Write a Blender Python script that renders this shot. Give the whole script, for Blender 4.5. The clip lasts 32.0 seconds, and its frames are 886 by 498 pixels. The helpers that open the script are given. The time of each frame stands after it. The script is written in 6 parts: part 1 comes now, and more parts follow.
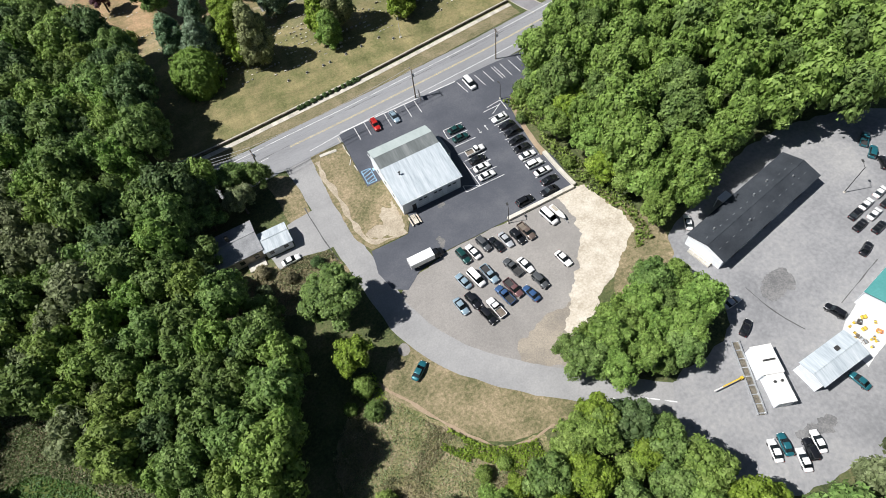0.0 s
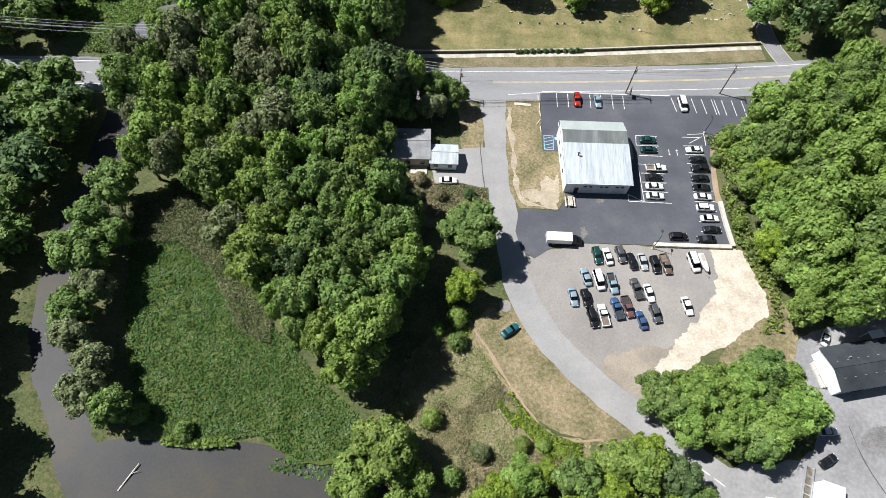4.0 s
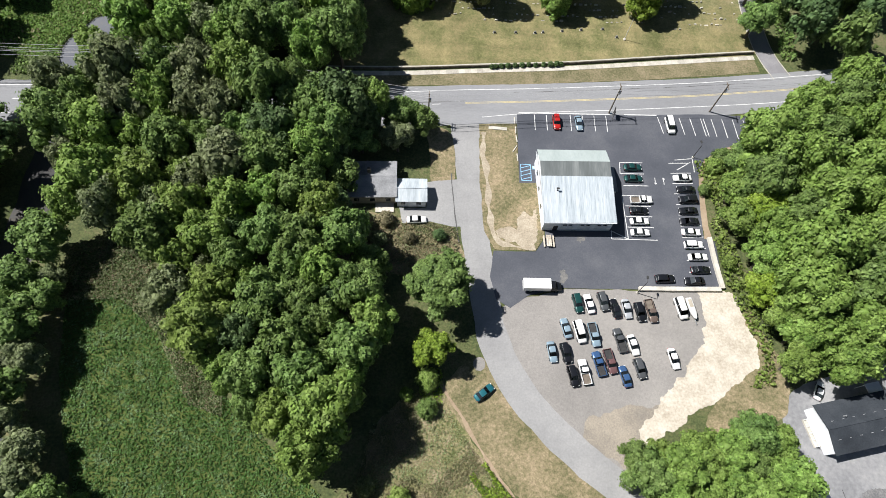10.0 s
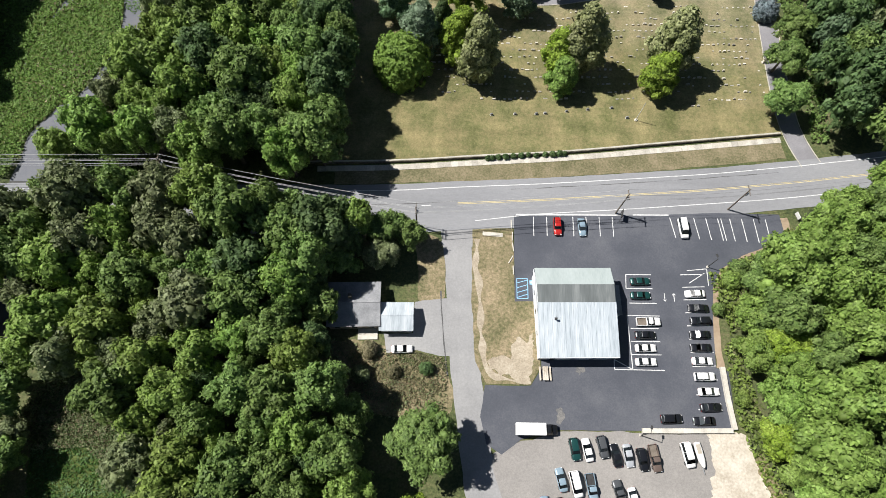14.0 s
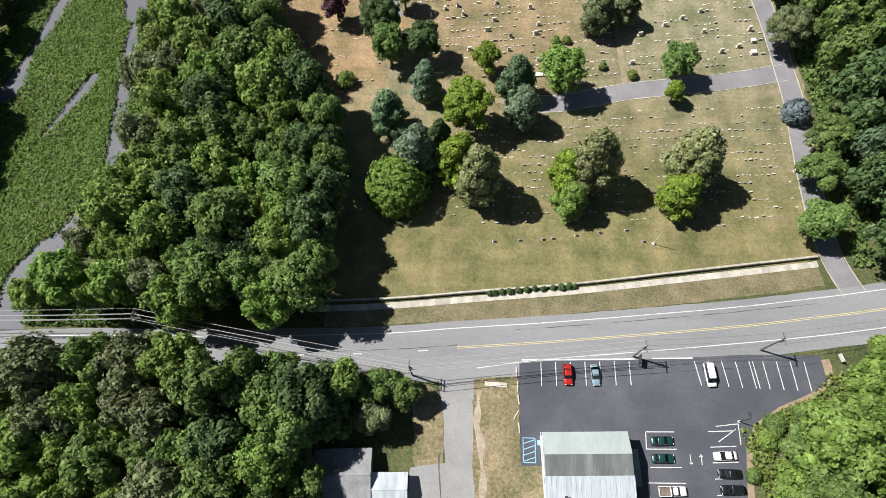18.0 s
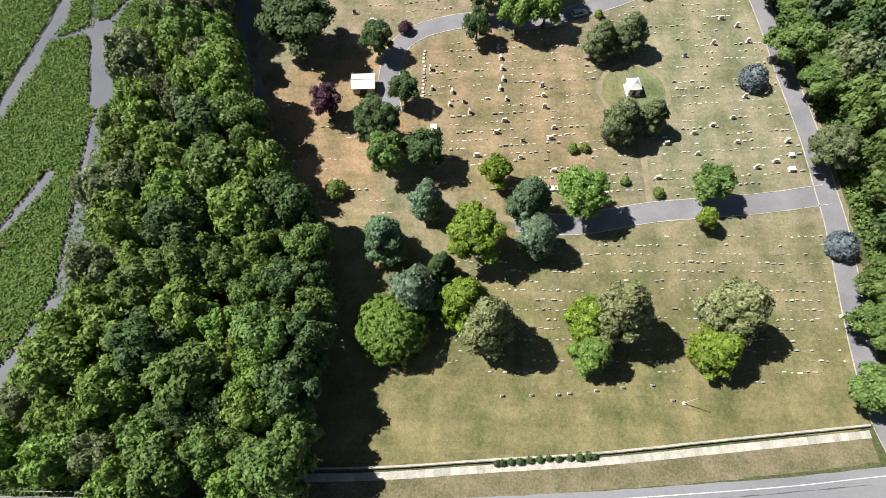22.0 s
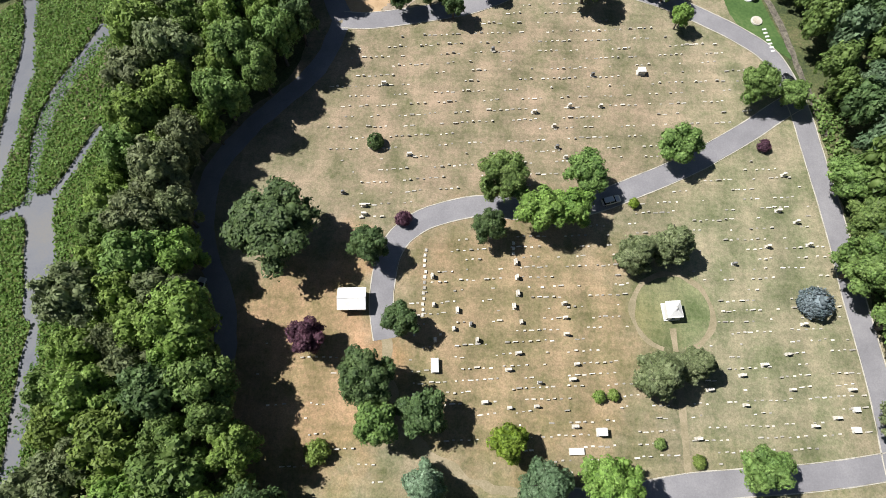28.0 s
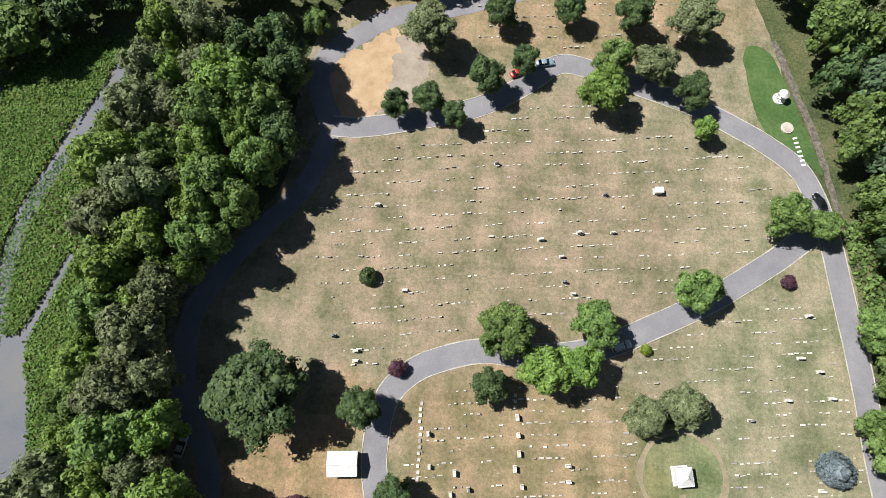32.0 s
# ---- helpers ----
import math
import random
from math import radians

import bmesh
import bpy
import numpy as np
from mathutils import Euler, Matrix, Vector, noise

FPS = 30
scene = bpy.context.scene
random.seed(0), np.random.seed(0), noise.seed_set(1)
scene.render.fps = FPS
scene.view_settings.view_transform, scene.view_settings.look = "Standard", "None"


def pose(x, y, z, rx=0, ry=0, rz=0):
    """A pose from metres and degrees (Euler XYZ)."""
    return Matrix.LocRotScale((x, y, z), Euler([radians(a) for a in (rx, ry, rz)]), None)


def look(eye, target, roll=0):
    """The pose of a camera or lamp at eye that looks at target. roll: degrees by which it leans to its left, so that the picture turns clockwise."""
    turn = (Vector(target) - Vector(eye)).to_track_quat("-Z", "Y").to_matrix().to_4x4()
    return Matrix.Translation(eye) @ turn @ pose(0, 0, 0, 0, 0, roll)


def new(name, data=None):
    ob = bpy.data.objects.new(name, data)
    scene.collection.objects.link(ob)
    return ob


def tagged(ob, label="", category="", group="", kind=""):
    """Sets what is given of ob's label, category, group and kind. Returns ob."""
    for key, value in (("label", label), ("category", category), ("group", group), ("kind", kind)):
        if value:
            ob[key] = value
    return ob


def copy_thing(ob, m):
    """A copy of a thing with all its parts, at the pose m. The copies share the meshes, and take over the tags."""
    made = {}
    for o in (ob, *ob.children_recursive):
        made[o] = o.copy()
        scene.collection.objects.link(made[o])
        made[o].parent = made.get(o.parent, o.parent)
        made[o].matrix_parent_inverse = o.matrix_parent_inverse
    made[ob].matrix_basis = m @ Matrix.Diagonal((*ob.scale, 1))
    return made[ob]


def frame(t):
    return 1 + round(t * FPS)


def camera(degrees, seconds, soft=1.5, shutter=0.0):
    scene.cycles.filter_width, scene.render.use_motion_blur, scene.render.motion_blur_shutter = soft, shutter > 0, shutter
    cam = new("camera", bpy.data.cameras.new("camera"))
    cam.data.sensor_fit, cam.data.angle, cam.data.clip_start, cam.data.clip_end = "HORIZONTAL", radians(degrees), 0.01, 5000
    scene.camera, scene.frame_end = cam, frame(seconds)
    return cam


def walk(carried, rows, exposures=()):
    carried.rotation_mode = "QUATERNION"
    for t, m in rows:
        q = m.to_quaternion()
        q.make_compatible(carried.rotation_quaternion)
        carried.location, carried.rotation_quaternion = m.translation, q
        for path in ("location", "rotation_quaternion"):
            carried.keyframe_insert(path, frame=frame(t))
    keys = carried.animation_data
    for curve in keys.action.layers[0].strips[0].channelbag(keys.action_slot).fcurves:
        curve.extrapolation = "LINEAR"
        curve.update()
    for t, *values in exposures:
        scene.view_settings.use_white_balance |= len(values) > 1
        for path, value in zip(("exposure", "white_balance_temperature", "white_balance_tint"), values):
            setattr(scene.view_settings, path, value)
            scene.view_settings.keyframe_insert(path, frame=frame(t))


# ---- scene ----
cam = camera(76.19, 32.0, soft=0.7)
PATH = [
    (0, (6.70, 1.16, 105.02), (24.19, 51.59, 20.45), -8.77),
    (0.5, (-1.00, 1.87, 106.77), (6.22, 54.30, 21.92), 2.05),
    (1, (-3.29, 1.63, 109.62), (-0.52, 52.19, 23.39), 4.76),
    (1.5, (-4.03, 1.20, 110.60), (-2.13, 50.73, 23.75), 4.52),
    (2, (-4.72, 0.56, 110.66), (-3.60, 49.58, 23.51), 4.81),
    (2.5, (-4.97, 0.03, 110.27), (-3.66, 48.78, 22.97), 4.61),
    (4.5, (-3.15, -1.37, 108.85), (-2.37, 46.80, 21.21), 4.32),
    (5, (-2.53, -0.87, 108.54), (-1.47, 46.77, 20.63), 4.47),
    (5.5, (-1.73, -0.57, 108.33), (-0.65, 46.62, 20.17), 4.32),
    (6, (-1.05, -0.28, 108.18), (-0.02, 46.56, 19.84), 4.14),
    (6.5, (-0.47, 0.28, 108.19), (0.44, 46.76, 19.65), 3.90),
    (7, (-0.08, 1.36, 108.29), (0.77, 47.46, 19.55), 3.71),
    (7.5, (0.31, 3.05, 108.51), (1.08, 48.70, 19.54), 3.51),
    (8, (0.37, 5.33, 108.53), (1.38, 50.54, 19.35), 3.70),
    (8.5, (-0.00, 8.13, 108.32), (1.66, 52.96, 18.94), 4.43),
    (9, (-0.55, 11.39, 108.06), (1.96, 55.80, 18.50), 5.42),
    (9.5, (-0.92, 15.11, 108.02), (2.33, 58.94, 18.20), 6.29),
    (10, (-0.76, 19.01, 108.26), (2.77, 62.22, 18.14), 6.60),
    (10.5, (-0.13, 23.01, 108.71), (3.22, 65.58, 18.28), 6.40),
    (11, (0.56, 27.16, 109.21), (3.61, 69.06, 18.46), 6.11),
    (11.5, (1.22, 31.60, 109.92), (3.90, 72.61, 18.76), 5.78),
    (12, (1.92, 36.23, 110.70), (4.18, 76.24, 19.08), 5.36),
    (12.5, (2.53, 41.09, 111.50), (4.41, 79.97, 19.38), 4.97),
    (13, (3.13, 45.88, 112.19), (4.62, 83.77, 19.66), 4.48),
    (13.5, (3.61, 50.48, 112.76), (4.79, 87.62, 19.92), 4.02),
    (14, (3.95, 54.86, 113.25), (4.89, 91.50, 20.21), 3.59),
    (14.5, (4.22, 58.99, 113.72), (4.94, 95.37, 20.57), 3.14),
    (16.5, (8.41, 73.06, 116.42), (5.25, 110.60, 23.79), -3.30),
    (17, (8.56, 76.28, 114.58), (5.29, 114.94, 22.41), -3.31),
    (17.5, (8.91, 79.92, 113.90), (5.34, 119.02, 21.93), -3.71),
    (18, (8.94, 83.88, 113.64), (5.24, 122.98, 21.68), -3.81),
    (18.5, (8.62, 88.06, 113.66), (4.99, 126.92, 21.59), -3.58),
    (19, (7.94, 92.50, 113.77), (4.61, 130.92, 21.51), -3.03),
    (19.5, (7.15, 96.77, 113.59), (4.24, 135.02, 21.24), -2.35),
    (20, (6.63, 100.85, 113.05), (4.01, 139.22, 20.73), -1.85),
    (20.5, (6.25, 104.83, 112.19), (3.87, 143.45, 19.98), -1.38),
    (21, (5.86, 108.50, 111.19), (3.70, 147.65, 19.20), -0.81),
    (21.5, (5.43, 112.25, 110.44), (3.47, 151.90, 18.66), -0.30),
    (22, (4.91, 116.34, 110.11), (3.16, 156.23, 18.44), 0.16),
    (22.5, (4.20, 120.91, 109.93), (2.81, 160.79, 18.24), 0.71),
    (23, (3.15, 126.39, 109.97), (2.39, 165.66, 18.01), 1.55),
    (23.5, (2.01, 132.01, 109.98), (1.91, 170.56, 17.71), 2.51),
    (24, (1.12, 137.21, 109.76), (1.48, 175.34, 17.32), 3.33),
    (24.5, (0.53, 142.19, 109.54), (1.14, 180.03, 16.98), 3.86),
    (25, (0.28, 146.78, 109.38), (0.89, 184.58, 16.80), 4.07),
    (25.5, (-0.10, 151.66, 109.68), (0.62, 189.16, 16.98), 4.33),
    (27.5, (-1.63, 175.45, 112.48), (-0.55, 207.83, 17.88), 5.57),
    (28, (0.10, 179.41, 112.59), (-0.58, 212.20, 18.13), 2.72),
    (28.5, (0.84, 183.93, 112.53), (-0.72, 216.63, 18.04), 1.37),
    (29, (0.77, 189.00, 112.47), (-1.04, 221.20, 17.81), 1.04),
    (29.5, (0.10, 194.66, 112.51), (-1.43, 225.98, 17.55), 1.51),
    (30, (-0.58, 200.71, 112.95), (-1.73, 230.77, 17.58), 2.02),
    (30.5, (-1.19, 206.65, 113.63), (-1.93, 235.26, 17.81), 2.62),
    (31, (-1.54, 211.96, 114.38), (-2.04, 239.16, 18.15), 2.98),
    (31.5, (-1.55, 216.37, 115.15), (-2.07, 242.29, 18.57), 2.98),
    (32, (-1.65, 219.83, 115.66), (-2.28, 244.76, 18.82), 2.88),
]
# The film camera's own exposure drifts a little: seconds, stops, kelvin, tint
EXPOSURE = [(0, 0.42, 6350, 10), (1, 0.4, 6350, 10), (2, 0.56, 6350, 10), (5, 0.58, 6380, 10), (10, 0.54, 6400, 10), (14, 0.5, 6480, 10), (18, 0.46, 6520, 10), (21, 0.5, 6500, 10), (23, 0.62, 6480, 10), (24, 0.67, 6460, 10), (25, 0.64, 6450, 10), (28, 0.53, 6380, 10), (30, 0.5, 6350, 10), (32, 0.46, 6350, 10)]
walk(cam, [(t, look(eye, target, roll)) for t, eye, target, roll in PATH], EXPOSURE)

# ---- world and sun ----
SUN_TO = Vector((0.57, -0.17, -0.80)).normalized()      # the way the sunlight travels
world = bpy.data.worlds.new("sky")
scene.world = world
world.use_nodes = True
wn = world.node_tree
sky = wn.nodes.new("ShaderNodeTexSky")
sky.sky_type = "NISHITA"
sky.sun_disc = False
sky.sun_elevation = math.asin(-SUN_TO.z)
sky.sun_rotation = math.atan2(-SUN_TO.x, -SUN_TO.y)
sky.air_density, sky.dust_density = 1.0, 0.6
wn.nodes["Background"].inputs["Strength"].default_value = 0.034
wn.links.new(sky.outputs[0], wn.nodes["Background"].inputs["Color"])
sun_data = bpy.data.lights.new("sun", "SUN")
sun_data.energy, sun_data.angle, sun_data.color = 5.5, radians(0.53), (1.0, 0.97, 0.93)
sun = new("sun", sun_data)
sun.matrix_world = look((0, 0, 200), Vector((0, 0, 200)) + SUN_TO)

# ---- materials ----
def mat(name, colors, scale=1.0, rough=0.85, bump=0.0, metal=0.0, fine=8.0, island=0.0, per_object=0.0, stretch=(1, 1, 1), spec=0.3, hue=0.0, fine_amount=0.35, detail=6.0, stops=None):
    """Colours laid out by broad noise, broken up by fine noise; island/per_object: how far pieces differ in brightness."""
    m = bpy.data.materials.new(name)
    m.use_nodes = True
    nt = m.node_tree
    n, link = nt.nodes, nt.links.new
    bsdf = n["Principled BSDF"]
    geo = n.new("ShaderNodeNewGeometry")
    mp = n.new("ShaderNodeMapping")
    mp.inputs["Scale"].default_value = stretch
    link(geo.outputs["Position"], mp.inputs["Vector"])
    big = n.new("ShaderNodeTexNoise")
    big.inputs["Scale"].default_value, big.inputs["Detail"].default_value, big.inputs["Roughness"].default_value = scale, detail, 0.62
    link(mp.outputs[0], big.inputs["Vector"])
    small = n.new("ShaderNodeTexNoise")
    small.inputs["Scale"].default_value, small.inputs["Detail"].default_value = scale * fine, 4.0
    link(mp.outputs[0], small.inputs["Vector"])
    mix = n.new("ShaderNodeMath")
    mix.operation = "MULTIPLY_ADD"
    mix.inputs[1].default_value = fine_amount
    link(small.outputs["Fac"], mix.inputs[0])
    sc = n.new("ShaderNodeMath")
    sc.operation = "MULTIPLY_ADD"
    sc.inputs[1].default_value, sc.inputs[2].default_value = 1.0, -0.5 * fine_amount
    link(big.outputs["Fac"], sc.inputs[0])
    link(sc.outputs[0], mix.inputs[2])
    ramp = n.new("ShaderNodeValToRGB")
    e = ramp.color_ramp.elements
    stops = stops or [0.3 + 0.4 * i / max(1, len(colors) - 1) for i in range(len(colors))]
    while len(e) < len(colors):
        e.new(0.5)
    for el, p, c in zip(e, stops, colors):
        el.position, el.color = p, (*c, 1)
    link(mix.outputs[0], ramp.inputs[0])
    out = ramp.outputs[0]
    if island or per_object or hue:
        hsv = n.new("ShaderNodeHueSaturation")
        link(out, hsv.inputs["Color"])
        value = None
        for amount, node in ((island, geo.outputs["Random Per Island"]), (per_object, n.new("ShaderNodeObjectInfo").outputs["Random"])):
            if not amount:
                continue
            v = n.new("ShaderNodeMath")
            v.operation = "MULTIPLY_ADD"
            v.inputs[1].default_value, v.inputs[2].default_value = amount, 1 - amount / 2
            link(node, v.inputs[0])
            if value is None:
                value = v.outputs[0]
            else:
                w = n.new("ShaderNodeMath")
                w.operation = "MULTIPLY"
                link(value, w.inputs[0])
                link(v.outputs[0], w.inputs[1])
                value = w.outputs[0]
        if value is not None:
            link(value, hsv.inputs["Value"])
        if hue:
            h = n.new("ShaderNodeMath")
            h.operation = "MULTIPLY_ADD"
            h.inputs[1].default_value, h.inputs[2].default_value = hue, 0.5 - hue / 2
            link(n.new("ShaderNodeObjectInfo").outputs["Random"], h.inputs[0])
            link(h.outputs[0], hsv.inputs["Hue"])
        out = hsv.outputs[0]
    link(out, bsdf.inputs["Base Color"])
    bsdf.inputs["Roughness"].default_value, bsdf.inputs["Metallic"].default_value = rough, metal
    bsdf.inputs["Specular IOR Level"].default_value = spec
    if bump:
        b = n.new("ShaderNodeBump")
        b.inputs["Strength"].default_value, b.inputs["Distance"].default_value = 0.6, bump
        link(small.outputs["Fac"], b.inputs["Height"])
        link(b.outputs[0], bsdf.inputs["Normal"])
    return m


M = {}
M["soil"] = mat("woodland_floor", [(0.04, 0.055, 0.022), (0.08, 0.095, 0.036), (0.13, 0.12, 0.06)], 0.12, 0.95, 0.15, fine=12, fine_amount=0.6)
M["marsh_floor"] = mat("marsh_floor", [(0.04, 0.06, 0.014), (0.075, 0.1, 0.022), (0.11, 0.135, 0.04)], 0.25, 0.95, 0.1, fine=9, fine_amount=0.6)
M["lawn"] = mat("dry_lawn", [(0.115, 0.122, 0.06), (0.185, 0.173, 0.104), (0.25, 0.213, 0.14), (0.325, 0.262, 0.18)], 0.13, 0.95, 0.05, fine=9, fine_amount=0.42, stretch=(1.1, 0.95, 1), detail=12, stops=[0.3, 0.45, 0.57, 0.73])


def grass_zones(m, zones):
    """Tints a lawn where it is watered or scorched: ellipses with ragged borders."""
    nt = m.node_tree
    n, link = nt.nodes, nt.links.new
    bsdf = n["Principled BSDF"]
    out = bsdf.inputs["Base Color"].links[0].from_socket
    geo = n.new("ShaderNodeNewGeometry")
    rag = n.new("ShaderNodeTexNoise")
    rag.inputs["Scale"].default_value, rag.inputs["Detail"].default_value, rag.inputs["Roughness"].default_value = 0.09, 9.0, 0.7
    link(geo.outputs["Position"], rag.inputs["Vector"])
    for cx, cy, rx, ry, soft, tint in zones:
        mp = n.new("ShaderNodeMapping")
        mp.inputs["Location"].default_value, mp.inputs["Scale"].default_value = (-cx / rx, -cy / ry, 0), (1 / rx, 1 / ry, 0)
        link(geo.outputs["Position"], mp.inputs["Vector"])
        d = n.new("ShaderNodeVectorMath")
        d.operation = "LENGTH"
        link(mp.outputs[0], d.inputs[0])
        add = n.new("ShaderNodeMath")
        add.operation = "ADD"
        link(d.outputs["Value"], add.inputs[0])
        link(rag.outputs["Fac"], add.inputs[1])
        r = n.new("ShaderNodeMapRange")
        r.inputs["From Min"].default_value, r.inputs["From Max"].default_value = 1.5 - soft, 1.5 + soft
        r.inputs["To Min"].default_value, r.inputs["To Max"].default_value = 1.0, 0.0
        link(add.outputs[0], r.inputs["Value"])
        mix = n.new("ShaderNodeMix")
        mix.data_type, mix.blend_type = "RGBA", "MULTIPLY"
        link(r.outputs["Result"], mix.inputs["Factor"])
        link(out, mix.inputs[6])
        mix.inputs[7].default_value = (*tint, 1)
        out = mix.outputs[2]
    link(out, bsdf.inputs["Base Color"])


grass_zones(M["lawn"], [(28, 118, 110, 52, 0.35, (0.78, 0.8, 0.57)), (16, 201, 27, 28, 0.25, (1.05, 0.93, 0.82)), (2, 254, 52, 32, 0.3, (1.04, 0.96, 0.97)), (66, 215, 22, 40, 0.4, (0.94, 1.0, 0.95)), (-28, 192, 18, 24, 0.22, (1.22, 0.98, 0.86)), (-19, 217, 6, 6, 0.3, (1.2, 1.0, 0.9)), (18, 311, 48, 14, 0.3, (1.15, 0.98, 0.9)), (46.9, 208.2, 8.4, 8.2, 0.16, (0.76, 0.9, 0.72))])


def grain(m, size, amount, streak=0.0):
    """Blade-scale speckle and, on mown grass, faint streaks along the rows of graves."""
    nt = m.node_tree
    n, link = nt.nodes, nt.links.new
    bsdf = n["Principled BSDF"]
    out = bsdf.inputs["Base Color"].links[0].from_socket
    geo = n.new("ShaderNodeNewGeometry")
    for scale, depth, stretch in ((1 / size, amount, (1, 1, 1)), (0.16, streak, (1.0, 0.06, 1)), (0.5, streak * 0.8, (0.12, 1.0, 1))):
        if not depth:
            continue
        mp = n.new("ShaderNodeMapping")
        mp.inputs["Scale"].default_value = stretch
        mp.inputs["Rotation"].default_value = (0, 0, radians(-5))
        link(geo.outputs["Position"], mp.inputs["Vector"])
        tex = n.new("ShaderNodeTexNoise")
        tex.inputs["Scale"].default_value, tex.inputs["Detail"].default_value, tex.inputs["Roughness"].default_value = scale, 3.0, 0.6
        link(mp.outputs[0], tex.inputs["Vector"])
        r = n.new("ShaderNodeMapRange")
        r.inputs["From Min"].default_value, r.inputs["From Max"].default_value = 0.32, 0.68
        r.inputs["To Min"].default_value, r.inputs["To Max"].default_value = 1 - depth, 1 + depth
        link(tex.outputs["Fac"], r.inputs["Value"])
        hsv = n.new("ShaderNodeHueSaturation")
        link(out, hsv.inputs["Color"])
        link(r.outputs["Result"], hsv.inputs["Value"])
        out = hsv.outputs[0]
    link(out, bsdf.inputs["Base Color"])


grain(M["lawn"], 0.35, 0.2, 0.13)
M["green_lawn"] = mat("green_lawn", [(0.045, 0.09, 0.024), (0.065, 0.118, 0.033), (0.1, 0.15, 0.05)], 0.12, 0.95, 0.05, fine=12, fine_amount=0.6)
M["dry_verge"] = mat("parched_grass", [(0.1, 0.1, 0.046), (0.185, 0.158, 0.088), (0.29, 0.23, 0.145)], 0.16, 0.95, 0.05, fine=9, fine_amount=0.7)
M["brush"] = mat("weedy_ground", [(0.11, 0.125, 0.045), (0.2, 0.18, 0.09), (0.29, 0.23, 0.155)], 0.22, 0.95, 0.3, fine=9, fine_amount=0.7)
M["dirt"] = mat("bare_dirt", [(0.2, 0.155, 0.1), (0.285, 0.215, 0.145), (0.34, 0.265, 0.185)], 0.12, 0.95, 0.05, fine=14, fine_amount=0.5)
M["sand"] = mat("pale_sand", [(0.36, 0.315, 0.25), (0.47, 0.42, 0.345), (0.56, 0.515, 0.44)], 0.3, 0.95, 0.06, fine=7, fine_amount=0.5)
M["orange_sand"] = mat("orange_sand", [(0.32, 0.22, 0.125), (0.41, 0.288, 0.17), (0.46, 0.34, 0.215)], 0.3, 0.95, 0.06, fine=10)
M["tan_sand"] = mat("tan_sand", [(0.27, 0.225, 0.165), (0.35, 0.3, 0.225), (0.43, 0.375, 0.295)], 0.4, 0.95, 0.04, fine=8, fine_amount=0.7)
M["gravel"] = mat("gravel", [(0.205, 0.194, 0.182), (0.243, 0.229, 0.214), (0.29, 0.273, 0.253)], 0.08, 0.95, 0.015, fine=25, fine_amount=0.4)
M["dusty_gravel"] = mat("dusty_gravel", [(0.2, 0.18, 0.155), (0.255, 0.225, 0.185), (0.32, 0.28, 0.225)], 0.15, 0.95, 0.02, fine=25, fine_amount=0.6)
M["bare_verge"] = mat("bare_verge", [(0.17, 0.14, 0.08), (0.245, 0.195, 0.125), (0.32, 0.255, 0.175)], 0.2, 0.95, 0.03, fine=14, fine_amount=0.7)
M["roadside"] = mat("roadside_grass", [(0.1, 0.098, 0.048), (0.165, 0.145, 0.082), (0.23, 0.19, 0.12)], 0.2, 0.95, 0.05, fine=10, fine_amount=0.7)
M["new_asphalt"] = mat("dark_asphalt", [(0.056, 0.061, 0.074), (0.075, 0.08, 0.095), (0.108, 0.112, 0.125)], 0.07, 0.8, 0.01, fine=50, fine_amount=0.35)
M["old_asphalt"] = mat("worn_asphalt", [(0.19, 0.192, 0.2), (0.225, 0.228, 0.236), (0.262, 0.264, 0.27)], 0.06, 0.88, 0.01, fine=30, fine_amount=0.35, stretch=(0.4, 2.2, 1))
M["lane_asphalt"] = mat("pale_asphalt", [(0.226, 0.224, 0.224), (0.264, 0.262, 0.26), (0.304, 0.3, 0.295)], 0.12, 0.88, 0.01, fine=25, fine_amount=0.4)
M["drive_asphalt"] = mat("cemetery_asphalt", [(0.18, 0.175, 0.184), (0.212, 0.206, 0.216), (0.25, 0.243, 0.25)], 0.15, 0.88, 0.01, fine=25, fine_amount=0.4)
M["yard"] = mat("yard_concrete", [(0.17, 0.172, 0.178), (0.24, 0.24, 0.245), (0.31, 0.306, 0.3)], 0.06, 0.9, 0.01, fine=20, fine_amount=0.45)
M["concrete"] = mat("concrete", [(0.38, 0.36, 0.31), (0.5, 0.47, 0.41), (0.6, 0.57, 0.5)], 0.5, 0.9, 0.01, fine=10)
M["crack"] = mat("filled_crack", [(0.07, 0.07, 0.07), (0.12, 0.118, 0.115)], 1.0, 0.9)
M["stain"] = mat("dust_stain", [(0.1, 0.1, 0.103), (0.14, 0.137, 0.133), (0.19, 0.182, 0.172)], 0.5, 0.9, fine=8, fine_amount=0.7)
M["damp"] = mat("damp_stain", [(0.12, 0.12, 0.122), (0.165, 0.163, 0.162), (0.215, 0.212, 0.21)], 0.4, 0.8, fine=8, fine_amount=0.7)
M["old_concrete"] = mat("old_concrete", [(0.3, 0.28, 0.235), (0.42, 0.395, 0.335), (0.5, 0.47, 0.41)], 0.5, 0.9, 0.01, fine=8, fine_amount=0.6)
M["slab_concrete"] = mat("slab_concrete", [(0.33, 0.305, 0.255), (0.43, 0.4, 0.345), (0.5, 0.47, 0.41)], 0.5, 0.9, 0.01, fine=8, fine_amount=0.6, per_object=0.35)
M["lawn_dry"] = mat("worn_grass", [(0.2, 0.175, 0.105), (0.26, 0.22, 0.14), (0.32, 0.265, 0.18)], 0.3, 0.95, 0.03, fine=10, fine_amount=0.6)
